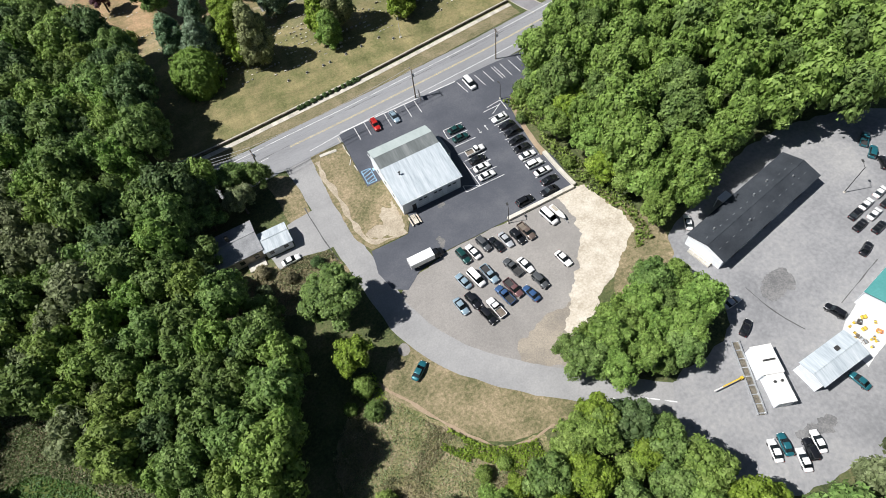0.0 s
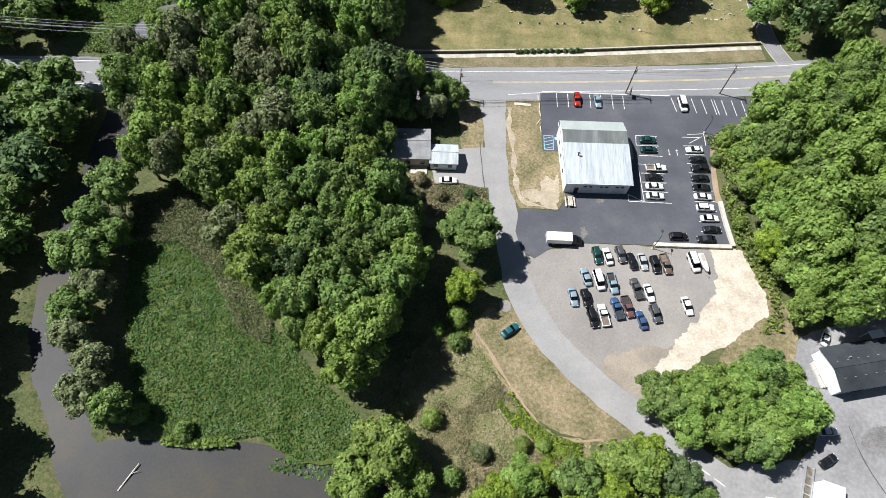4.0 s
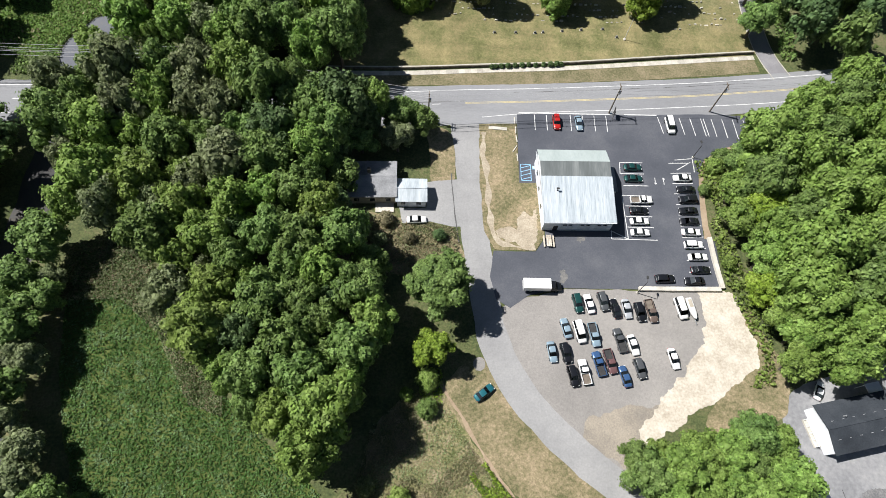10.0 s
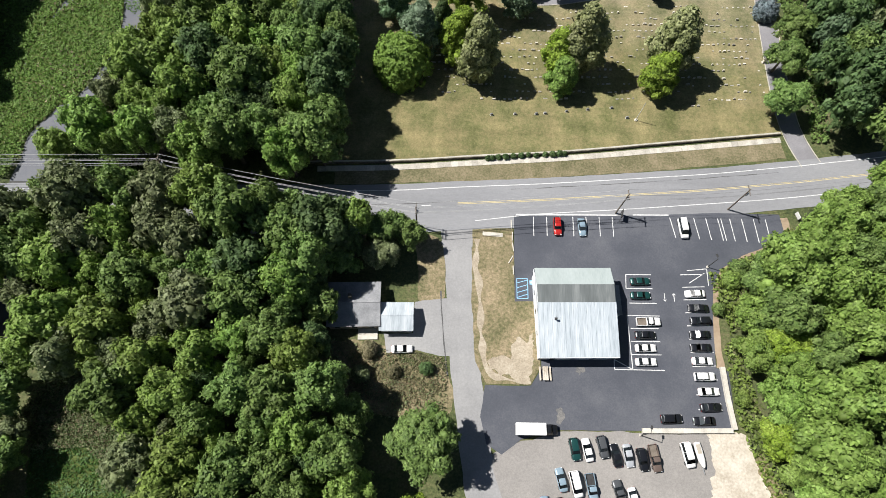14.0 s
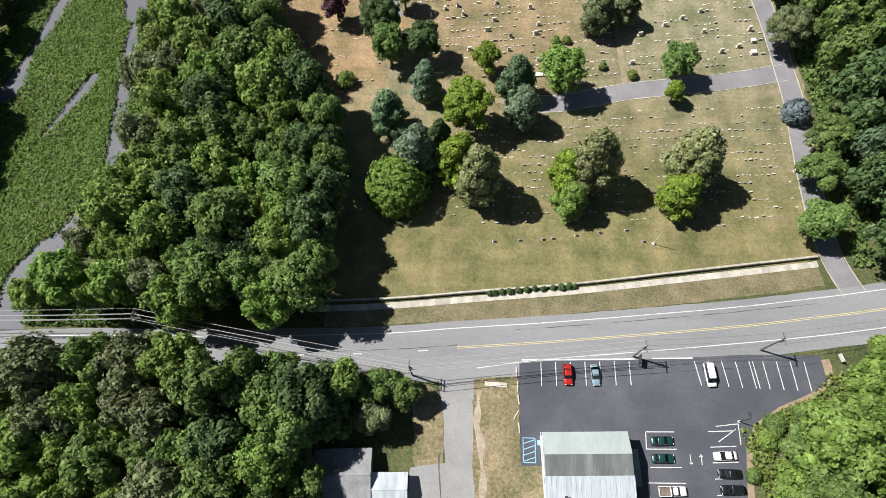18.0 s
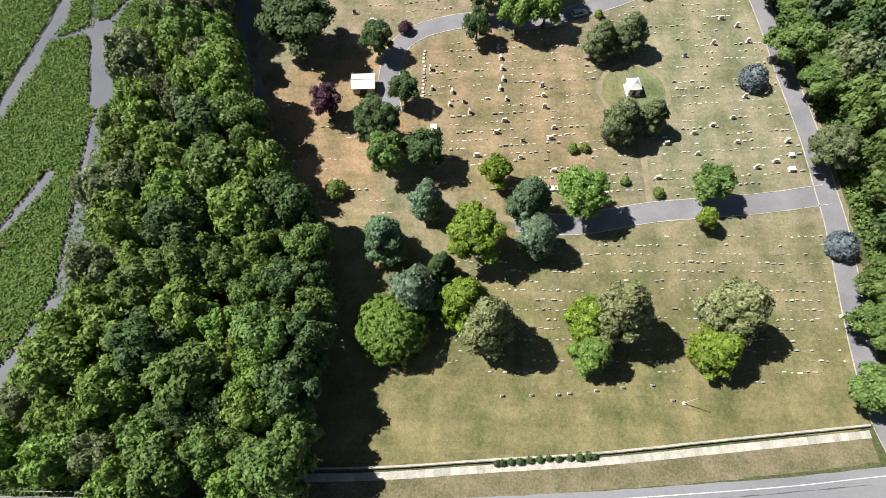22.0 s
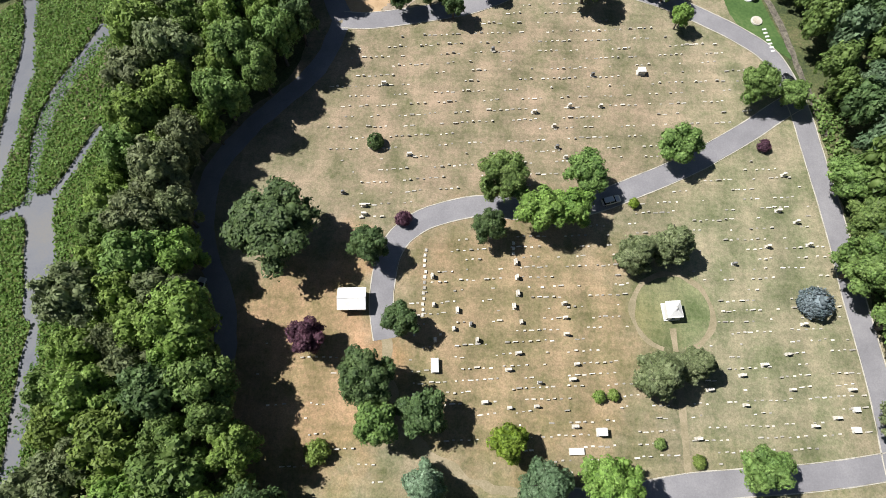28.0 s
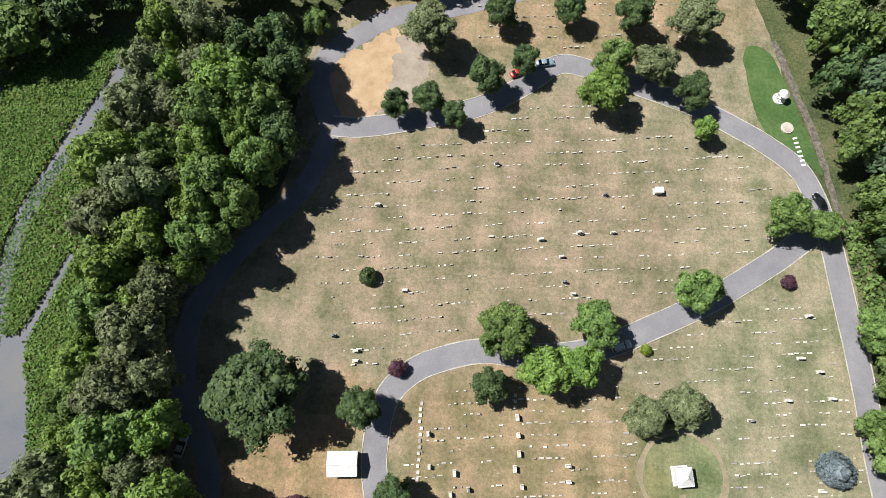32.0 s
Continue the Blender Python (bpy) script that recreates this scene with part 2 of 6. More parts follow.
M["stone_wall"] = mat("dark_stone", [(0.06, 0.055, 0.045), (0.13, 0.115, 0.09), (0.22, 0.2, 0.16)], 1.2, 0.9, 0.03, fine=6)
M["paint_white"] = mat("white_road_paint", [(0.36, 0.36, 0.36), (0.6, 0.6, 0.59), (0.72, 0.72, 0.71)], 0.8, 0.8, fine=12, fine_amount=0.6)
M["paint_yellow"] = mat("yellow_road_paint", [(0.34, 0.29, 0.19), (0.52, 0.43, 0.22), (0.6, 0.52, 0.32)], 0.6, 0.8, fine=12, fine_amount=0.6)
M["paint_blue"] = mat("blue_paint", [(0.2, 0.42, 0.62), (0.3, 0.52, 0.7)], 0.8, 0.8)
M["granite"] = mat("pale_granite", [(0.3, 0.28, 0.24), (0.46, 0.43, 0.375), (0.6, 0.57, 0.5)], 1.5, 0.7, island=0.9, fine=6, per_object=0.3)
M["grey_granite"] = mat("dark_granite", [(0.12, 0.12, 0.12), (0.2, 0.2, 0.2)], 1.5, 0.5, per_object=0.4)
M["white_stone"] = mat("white_marble", [(0.55, 0.545, 0.52), (0.68, 0.67, 0.65)], 0.6, 0.6, fine=6)
# Rough water reflects little, so the sky's grey-blue reflection is in the base colour
M["stream"] = mat("stream_water", [(0.095, 0.1, 0.118), (0.122, 0.127, 0.142), (0.142, 0.138, 0.134)], 0.08, 0.55, 0.0003, fine=40, spec=0.12)
M["grey_sand"] = mat("grey_sand", [(0.23, 0.185, 0.14), (0.3, 0.25, 0.198), (0.36, 0.305, 0.245)], 0.2, 0.95, 0.05, fine=10)
M["water"] = mat("muddy_water", [(0.04, 0.042, 0.045), (0.053, 0.053, 0.053), (0.072, 0.064, 0.05)], 0.05, 0.4, 0.0003, fine=40, spec=0.04)
M["metal_white"] = mat("white_metal_roof", [(0.3, 0.34, 0.37), (0.4, 0.445, 0.475), (0.5, 0.535, 0.56)], 0.35, 0.55, stretch=(2.5, 0.2, 1), fine=5, spec=0.4, fine_amount=0.6)
M["metal_grey"] = mat("grey_stained_roof", [(0.09, 0.1, 0.1), (0.13, 0.143, 0.142), (0.2, 0.213, 0.21)], 0.2, 0.6, stretch=(2.5, 0.3, 1), fine=5)
# Rear roof slope: the sheen seen on the grey metal is painted in as pale colour
M["metal_pale"] = mat("pale_green_roof", [(0.3, 0.345, 0.335), (0.38, 0.425, 0.415)], 0.3, 0.6, stretch=(2, 0.4, 1))
M["wall_white"] = mat("white_siding", [(0.6, 0.63, 0.66), (0.74, 0.76, 0.78)], 0.5, 0.7, stretch=(1, 1, 5))
M["wall_tan"] = mat("tan_siding", [(0.35, 0.31, 0.25), (0.45, 0.41, 0.34)], 0.5, 0.8)
for key, size, amount in (("dry_verge", 0.3, 0.25), ("brush", 0.35, 0.35), ("roadside", 0.3, 0.2), ("soil", 0.4, 0.3), ("gravel", 0.25, 0.1), ("dusty_gravel", 0.25, 0.12), ("bare_verge", 0.3, 0.15), ("sand", 0.4, 0.1), ("old_asphalt", 0.4, 0.05), ("lane_asphalt", 0.4, 0.06), ("yard", 0.5, 0.06), ("drive_asphalt", 0.4, 0.05)):
    grain(M[key], size, amount)
M["glass"] = mat("window_glass", [(0.02, 0.025, 0.03), (0.035, 0.045, 0.05)], 0.6, 0.08, spec=0.6)
M["frame_dark"] = mat("dark_frame", [(0.03, 0.03, 0.03), (0.05, 0.05, 0.05)], 2, 0.6)
M["door_pale"] = mat("pale_garage_door", [(0.5, 0.53, 0.55), (0.62, 0.64, 0.66)], 1.0, 0.6)
M["shingle"] = mat("grey_shingle", [(0.16, 0.165, 0.17), (0.24, 0.245, 0.255), (0.33, 0.335, 0.34)], 0.3, 0.9, 0.02, fine=12, island=0.2)
M["shingle_black"] = mat("black_shingle", [(0.022, 0.026, 0.032), (0.034, 0.04, 0.048), (0.05, 0.056, 0.065)], 0.2, 0.8, 0.02, fine=20, island=0.2)
M["teal_metal"] = mat("teal_metal_roof", [(0.06, 0.22, 0.21), (0.09, 0.28, 0.27)], 0.3, 0.5)
M["wood_pole"] = mat("weathered_pole", [(0.11, 0.09, 0.07), (0.2, 0.17, 0.14)], 1.0, 0.9)
M["steel"] = mat("galvanised_steel", [(0.4, 0.41, 0.42), (0.55, 0.56, 0.57)], 2.0, 0.4, metal=0.6)
M["dark_wire"] = mat("dark_cable", [(0.12, 0.12, 0.12), (0.16, 0.16, 0.16)], 1.0, 0.6)
M["wire"] = mat("pale_cable", [(0.38, 0.38, 0.38), (0.46, 0.46, 0.46)], 1.0, 0.5)
M["tyre"] = mat("rubber", [(0.012, 0.012, 0.012), (0.02, 0.02, 0.02)], 3, 0.9)
M["rim"] = mat("alloy", [(0.3, 0.3, 0.31), (0.4, 0.4, 0.41)], 3, 0.35, metal=0.8)
M["lamp_clear"] = mat("clear_lamp", [(0.6, 0.6, 0.6), (0.7, 0.7, 0.7)], 3, 0.15)
M["lamp_red"] = mat("red_lamp", [(0.35, 0.02, 0.02), (0.45, 0.03, 0.03)], 3, 0.25)
M["bark"] = mat("bark", [(0.06, 0.05, 0.04), (0.13, 0.11, 0.09)], 1.5, 0.95, 0.05)
M["plastic_yellow"] = mat("yellow_machine_paint", [(0.55, 0.36, 0.03), (0.7, 0.48, 0.06)], 1.0, 0.5)
M["plastic_orange"] = mat("orange_paint", [(0.7, 0.2, 0.04), (0.75, 0.25, 0.06)], 1.0, 0.6)


def leaf(name, dark, mid, light, per_object=0.25, hue=0.015, island=0.8):
    dark, mid, light = ((1.6 * c[0], 1.7 * c[1], 2.05 * c[2]) for c in (dark, mid, light))
    m = mat(name, [dark, mid, light], 0.35, 0.6, island=island, per_object=per_object, hue=hue, fine=6, spec=0.25, fine_amount=0.5)
    nt = m.node_tree
    bsdf = nt.nodes["Principled BSDF"]
    tr = nt.nodes.new("ShaderNodeBsdfTranslucent")
    add = nt.nodes.new("ShaderNodeMixShader")
    add.inputs[0].default_value = 0.36
    nt.links.new(bsdf.inputs["Base Color"].links[0].from_socket, tr.inputs["Color"])
    nt.links.new(bsdf.outputs[0], add.inputs[1])
    nt.links.new(tr.outputs[0], add.inputs[2])
    nt.links.new(add.outputs[0], nt.nodes["Material Output"].inputs["Surface"])
    return m


LEAF = {
    "green": leaf("green_leaves", (0.056, 0.09, 0.02), (0.096, 0.138, 0.031), (0.145, 0.19, 0.05)),
    "fresh": leaf("fresh_green_leaves", (0.07, 0.114, 0.02), (0.118, 0.172, 0.031), (0.17, 0.225, 0.05)),
    "dark": leaf("dark_green_leaves", (0.036, 0.058, 0.019), (0.058, 0.088, 0.026), (0.09, 0.122, 0.038)),
    "lime": leaf("yellow_green_leaves", (0.074, 0.108, 0.019), (0.12, 0.162, 0.03), (0.17, 0.21, 0.05)),
    "tan": leaf("tan_olive_leaves", (0.095, 0.104, 0.034), (0.15, 0.152, 0.055), (0.21, 0.206, 0.09)),
    "silver": leaf("silver_green_leaves", (0.07, 0.104, 0.048), (0.112, 0.152, 0.076), (0.165, 0.206, 0.115)),
    "olive": leaf("olive_leaves", (0.07, 0.085, 0.03), (0.115, 0.13, 0.05), (0.17, 0.18, 0.08)),
    "blue": leaf("blue_green_leaves", (0.05, 0.082, 0.034), (0.082, 0.124, 0.052), (0.132, 0.176, 0.085)),
    "spruce": leaf("silver_blue_needles", (0.065, 0.088, 0.075), (0.11, 0.13, 0.115), (0.175, 0.19, 0.17)),
    "purple": leaf("purple_leaves", (0.035, 0.016, 0.02), (0.07, 0.03, 0.036), (0.11, 0.05, 0.055)),
    "reed": leaf("brown_reeds", (0.075, 0.072, 0.03), (0.13, 0.112, 0.052), (0.2, 0.16, 0.085)),
    "bright": leaf("bright_lime_leaves", (0.078, 0.118, 0.012), (0.13, 0.175, 0.018), (0.19, 0.235, 0.036), hue=0.0),
    "yew": leaf("yew_needles", (0.09, 0.145, 0.022), (0.115, 0.18, 0.028), (0.14, 0.205, 0.036), island=0.3),
    "marsh": leaf("marsh_leaves", (0.054, 0.096, 0.014), (0.078, 0.128, 0.02), (0.11, 0.162, 0.036), hue=0.0, per_object=0.0, island=0.55),
    "pad": leaf("lily_pads", (0.026, 0.054, 0.009), (0.045, 0.086, 0.015), (0.1, 0.14, 0.055), hue=0.0, per_object=0.0, island=0.7),
}


# ---- tools ----
def mesh_of(name, verts, faces, material=None, smooth=False):
    me = bpy.data.meshes.new(name)
    me.from_pydata([tuple(v) for v in verts], [], [tuple(f) for f in faces])
    me.update()
    for m in (material if isinstance(material, (list, tuple)) else [material]):
        if m:
            me.materials.append(m)
    if smooth:
        me.polygons.foreach_set("use_smooth", [True] * len(me.polygons))
    return me


def part(name, bm, material, parent, label=""):
    me = bpy.data.meshes.new(name)
    bm.to_mesh(me)
    bm.free()
    if material:
        me.materials.append(material)
    return child(name, me, parent, label)


def child(name, me, parent, label=""):
    ob = new(name, me)
    ob.parent = parent
    return tagged(ob, label)


def box(x0, y0, z0, x1, y1, z1, bevel=0.0, bm=None):
    own = bm is None
    b = bmesh.new()
    bmesh.ops.create_cube(b, size=1, matrix=Matrix.Translation(((x0 + x1) / 2, (y0 + y1) / 2, (z0 + z1) / 2)) @ Matrix.Diagonal((x1 - x0, y1 - y0, z1 - z0, 1)))
    if bevel:
        bmesh.ops.bevel(b, geom=b.edges[:], offset=bevel, segments=1, affect="EDGES")
    if own:
        return b
    me = bpy.data.meshes.new("tmp")
    b.to_mesh(me)
    b.free()
    bm.from_mesh(me)
    bpy.data.meshes.remove(me)
    return bm


def tube(a, b, r0, r1=None, sides=8, bm=None):
    bm = bm or bmesh.new()
    a, b = Vector(a), Vector(b)
    m = Matrix.Translation((a + b) / 2) @ (b - a).to_track_quat("Z", "Y").to_matrix().to_4x4()
    bmesh.ops.create_cone(bm, cap_ends=True, segments=sides, radius1=r0, radius2=r0 if r1 is None else r1, depth=(b - a).length, matrix=m)
    return bm


def spline(pts, step=1.0, closed=False):
    """A smooth line through the given plan points."""
    p = [Vector(q[:2]) for q in pts]
    n, out = len(p), []
    for i in range(n if closed else n - 1):
        a, b, c, d = (p[(i + k) % n] if closed else p[min(max(i + k, 0), n - 1)] for k in (-1, 0, 1, 2))
        m = max(1, int((c - b).length / step))
        for j in range(m):
            t = j / m
            out.append(0.5 * (2 * b + (c - a) * t + (2 * a - 5 * b + 4 * c - d) * t * t + (3 * b - a - 3 * c + d) * t ** 3))
    if not closed:
        out.append(p[-1])
    return out


def ribbon(name, line, left, right, z, thick, material, step=1.5, rough=0.0):
    """A strip along a line, from left to right metres beside it, with thickness."""
    c = spline(line, step)
    v, f = [], []
    for i, q in enumerate(c):
        t = (c[min(i + 1, len(c) - 1)] - c[max(i - 1, 0)]).normalized()
        nrm = Vector((-t.y, t.x))
        wob = rough * noise.noise(Vector((q.x * 0.3, q.y * 0.3, 3.1))), rough * noise.noise(Vector((q.x * 0.3, q.y * 0.3, 9.7)))
        a, b = q + nrm * (left + wob[0]), q + nrm * (right + wob[1])
        v += [(a.x, a.y, z), (b.x, b.y, z), (a.x, a.y, z - thick), (b.x, b.y, z - thick)]
    for i in range(len(c) - 1):
        k = 4 * i
        f += [(k, k + 1, k + 5, k + 4), (k + 2, k, k + 4, k + 6), (k + 1, k + 3, k + 7, k + 5)]
    f += [(0, 2, 3, 1), (4 * len(c) - 4, 4 * len(c) - 3, 4 * len(c) - 1, 4 * len(c) - 2)]
    return mesh_of(name, v, f, material)


def patch(name, outline, z, thick, material, step=1.0, rough=0.3, smooth=True, reach=0.35):
    """A flat area with a smooth or worn outline and a low edge."""
    c = spline(outline, step, True) if smooth else [Vector(q) for q in outline]
    if not smooth and rough:
        d = []
        for i, q in enumerate(c):
            nx = c[(i + 1) % len(c)]
            m = max(1, int((nx - q).length / step))
            d += [q.lerp(nx, j / m) for j in range(m)]
        c = d
    out = []
    for i, q in enumerate(c):
        t = (c[(i + 1) % len(c)] - c[i - 1]).normalized()
        w = rough * (noise.noise(Vector((q.x * reach, q.y * reach, z * 50))) + 0.5 * noise.noise(Vector((q.x * reach * 3, q.y * reach * 3, 4.0))))
        out.append((q.x - t.y * w, q.y + t.x * w))
    bm = bmesh.new()
    top = [bm.verts.new((x, y, z)) for x, y in out]
    low = [bm.verts.new((x, y, z - thick)) for x, y in out]
    for i in range(len(top)):
        j = (i + 1) % len(top)
        bm.faces.new((top[i], low[i], low[j], top[j]))
    edges = [bm.edges.get((top[i], top[(i + 1) % len(top)])) for i in range(len(top))]
    bmesh.ops.triangle_fill(bm, use_beauty=True, use_dissolve=False, edges=edges)
    bmesh.ops.recalc_face_normals(bm, faces=bm.faces[:])
    me = bpy.data.meshes.new(name)
    bm.to_mesh(me)
    bm.free()
    me.materials.append(material)
    return me


def setting(name, me, label, category="ground"):
    return tagged(new(name, me), label, category, kind="structure")


def inside(x, y, poly):
    hit = False
    for i in range(len(poly)):
        (x0, y0), (x1, y1) = poly[i - 1][:2], poly[i][:2]
        if (y0 > y) != (y1 > y) and x < (x1 - x0) * (y - y0) / (y1 - y0) + x0:
            hit = not hit
    return hit


def to_line(x, y, line):
    """Distance from a point to a broken line."""
    best = 1e9
    for (x0, y0), (x1, y1) in zip(line, line[1:]):
        dx, dy = x1 - x0, y1 - y0
        t = min(1, max(0, ((x - x0) * dx + (y - y0) * dy) / (dx * dx + dy * dy + 1e-9)))
        best = min(best, math.hypot(x - x0 - t * dx, y - y0 - t * dy))
    return best


# ---- ground, water, roads ----
# Creek courses: line and half width
CREEKS = [
    ([(-84, 86), (-84, 74), (-83.5, 67), (-84, 60), (-83, 48), (-80.5, 36), (-76.5, 27), (-71, 19.5), (-65, 10), (-56, 0), (-50, -20)], 3.4),
    ([(-62, 10), (-50, 10.5), (-38, 11), (-27, 10), (-19, 11), (-10, 6), (0, -8)], 5.2),
    ([(-84, 130), (-88, 121), (-88, 112), (-86, 104), (-85, 96), (-84, 86)], 3.4),
    ([(-108, 172), (-106, 186), (-103.5, 200), (-101.5, 212), (-100, 224), (-99.5, 236), (-100.5, 246), (-101.5, 256), (-104, 268), (-108, 282)], 1.7),
    ([(-100, 218), (-96, 218.5), (-92, 221)], 0.9),
    ([(-90, 221), (-91.5, 230), (-92.5, 238), (-92.5, 246), (-91, 253), (-88, 261), (-84.5, 270), (-81, 280), (-78, 290)], 1.3),
    ([(-93, 250), (-90.5, 259), (-88, 266), (-86, 274)], 0.8),
    ([(-86.5, 223), (-84, 229), (-82.3, 235), (-80, 242)], 0.8),
    ([(-80, 188), (-80.6, 194), (-81.4, 201)], 1.2),
    ([(-81.6, 201), (-83.6, 208), (-85.2, 215), (-87.5, 222)], 3.0),
    ([(-80, 190), (-79, 182), (-78, 174), (-77, 166), (-75.8, 159), (-75.6, 152), (-77, 146), (-79.5, 138), (-84, 130)], 1.4),
    ([(-74.6, 161), (-73.6, 156)], 2.4),
    ([(-86.8, 178.5), (-88.5, 174), (-91, 168), (-94, 162), (-96, 156), (-97.5, 149), (-98, 142)], 0.9),
]


MARSH = [(-112, 117), (-98, 118), (-84, 119), (-77, 130), (-72, 145), (-70, 160), (-71, 176), (-73, 190), (-75, 208), (-75, 228), (-76, 250), (-75, 275), (-75, 296), (-98, 292), (-114, 268), (-116, 225), (-116, 190), (-112, 160)]


def bed(x, y):
    d = 0.0
    for line, half in CREEKS:
        w = to_line(x, y, line) - half - 1.2 * noise.noise(Vector((x * 0.13, y * 0.13, 0)) * min(1.0, half / 2.5))
        d = max(d, min(1.0, max(0.0, 0.5 - w / 2.0)))
    return d


def ground_sheet():
    xs = [-2500, -900, -400, -200, -150] + [-125 + 1.5 * i for i in range(87)] + [10, 40, 80, 120, 160, 250, 500, 1000, 2500]
    ys = [-2500, -900, -300, -120, -60, -40] + [-24 + 1.5 * i for i in range(212)] + [300, 340, 400, 600, 1100, 2500]
    v = []
    for y in ys:
        for x in xs:
            z = 0.0
            if -125 < x < 4 and -24 < y < 292:
                z = -1.1 * bed(x, y)
            v.append((x, y, z))
    n = len(xs)
    f = [(j * n + i, j * n + i + 1, (j + 1) * n + i + 1, (j + 1) * n + i) for j in range(len(ys) - 1) for i in range(n - 1)]
    me = mesh_of("ground", v, f, [M["soil"], M["marsh_floor"]], True)
    for p in me.polygons:
        x, y, z = p.center
        if -118 < x < -68 and z > -0.35 and inside(x, y, MARSH):
            p.material_index = 1
    return me


setting("ground", ground_sheet(), "dark weedy woodland floor and soil", "ground")
wv = [(-140, -40), (6, -40), (6, 112), (-140, 112)]
wn_ = [(-140, 112), (-60, 112), (-60, 320), (-140, 320)]
setting("stream_water", patch("stream_water", wn_, -0.45, 0.05, M["stream"], rough=0, smooth=False), "shallow grey-blue water of the marsh streams", "water")
setting("water", patch("water", wv, -0.45, 0.05, M["water"], rough=0, smooth=False), "muddy brown creek and pond water", "water")

ROAD = [(-170, 101), (-130, 103), (-95, 105.4), (-72, 107), (-42, 107.6), (-9, 109), (8, 110.6), (26, 112.2), (45, 114.2), (66, 116.6), (80, 118.6), (93, 120.6), (120, 125.5), (170, 138)]
LANE = [(7.7, 104), (8.2, 100), (9.2, 89), (10.3, 75), (11.6, 66), (12.7, 57), (14.6, 49.5), (18.2, 42.3), (22.9, 36.4), (28.5, 31), (35, 25.8), (41, 21.2), (47, 16.9), (51, 14.2)]
EAST = [(90, 124), (87, 134), (86.6, 150), (87.6, 172), (87.3, 182), (86.8, 196), (84.9, 214), (83.8, 228), (81.6, 246), (79.4, 261), (75.4, 272.5), (68.4, 278.7), (59.8, 283.6), (52.3, 287.2), (42, 290.7), (29, 294.7), (21, 295.6), (13.6, 289.8), (4.8, 284.1), (-5.2, 280.5), (-21.3, 276.4), (-29, 276)]
NORTH = [(-29, 276), (-33.4, 286), (-32.3, 293.4), (-25.2, 300), (-17.7, 305.2), (-2, 309.6), (20, 318), (40, 330)]
CROSS = [(87.4, 181.5), (71.8, 178.4), (48.6, 175.2), (31.4, 171.4), (18.2, 171.6), (7, 173.8), (-3.5, 180.2), (-8.9, 190), (-10.9, 198.7), (-12.6, 207.5), (-11.4, 218), (-6.5, 224), (1, 227.5), (8, 229), (18.5, 228.8), (30, 231), (41.7, 236.4), (53, 242.4), (61, 247.6), (68, 252.5), (75, 258), (79.4, 261)]
TRACK = [p for p in CROSS if p[0] < 19 and p[1] < 200]
WEST = [(-29.2, 275), (-33.3, 261.3), (-45.4, 245.2), (-52.4, 231.5), (-50.6, 216), (-43.8, 202.9), (-42, 190)]

CEMETERY = [(-26, 119.6), (-6, 120.5), (14, 122.4), (33, 124.4), (60, 128.6), (84, 131.5), (89.5, 140), (91, 175), (90.5, 196), (88, 216), (84.5, 248), (81, 264), (76.5, 275), (73, 292), (71, 306), (60, 325), (20, 335), (-25, 312), (-37, 292), (-38, 262), (-50, 246), (-57, 230), (-55, 212), (-47, 195), (-42, 178), (-36, 160), (-34, 140)]
setting("lawn", patch("lawn", CEMETERY, 0.03, 0.1, M["lawn"], 2.0, 0.8), "dry mown cemetery grass, tan and green", "grass")
setting("green_lawn", patch("green_lawn", [(64.4, 303), (70, 303), (74.2, 292), (77.4, 282), (80.2, 273), (76.4, 275.6), (71.5, 279.6), (67.6, 283), (65.2, 291)], 0.05, 0.05, M["green_lawn"], 0.8, 0.3), "watered green memorial garden lawn", "grass")
setting("sand_heap", patch("sand_heap", [(-29.1, 277.9), (-31.4, 284.4), (-31.0, 290.3), (-26.8, 295.7), (-20.1, 300.3), (-15.8, 302.2), (-17.0, 295.4), (-17.8, 285.5), (-19.8, 279.6), (-25.6, 277.3)], 0.058, 0.05, M["orange_sand"], 0.5, 2.2, True, 0.5), "spread of bare orange sand", "ground")
setting("sand_heap", patch("sand_heap", [(-19.7, 278.7), (-18.7, 285.4), (-18.8, 295.3), (-15.0, 302.8), (-8.6, 301.2), (-8.7, 292.1), (-11.6, 284.1), (-14.7, 280.0)], 0.053, 0.05, M["grey_sand"], 0.7, 1.4, True, 0.5), "spread of pale grey sand", "ground")

setting("road", ribbon("road", ROAD, 5.4, -6.6, 0.10, 0.2, M["old_asphalt"], 2.0, 0.15), "two-lane grey asphalt road", "road")
setting("lane", ribbon("lane", LANE, 3.0, -3.0, 0.085, 0.2, M["lane_asphalt"], 1.5, 0.35), "pale worn asphalt lane", "road")
setting("lane_mouth", patch("lane_mouth", [(1.0, 107), (4.6, 103.6), (5.2, 100), (11.2, 100), (11.6, 104.5), (12.6, 107.5)], 0.093, 0.1, M["lane_asphalt"], 0.6, 0.1), "flared mouth of the lane", "road")
setting("driveway", ribbon("driveway", EAST, 2.3, -2.3, 0.075, 0.12, M["drive_asphalt"], 1.5, 0.15), "narrow cemetery drive of grey asphalt", "road")
for stretch in (CROSS[:5], CROSS[8:]):
    setting("driveway", ribbon("driveway", stretch, 2.35, -2.35, 0.07, 0.12, M["drive_asphalt"], 1.5, 0.15), "winding cemetery drive of grey asphalt", "road")
setting("track", ribbon("track", TRACK, 0.85, -0.85, 0.058, 0.06, M["lawn_dry"], 1.0, 1.1), "pale worn track between two stretches of drive", "path")
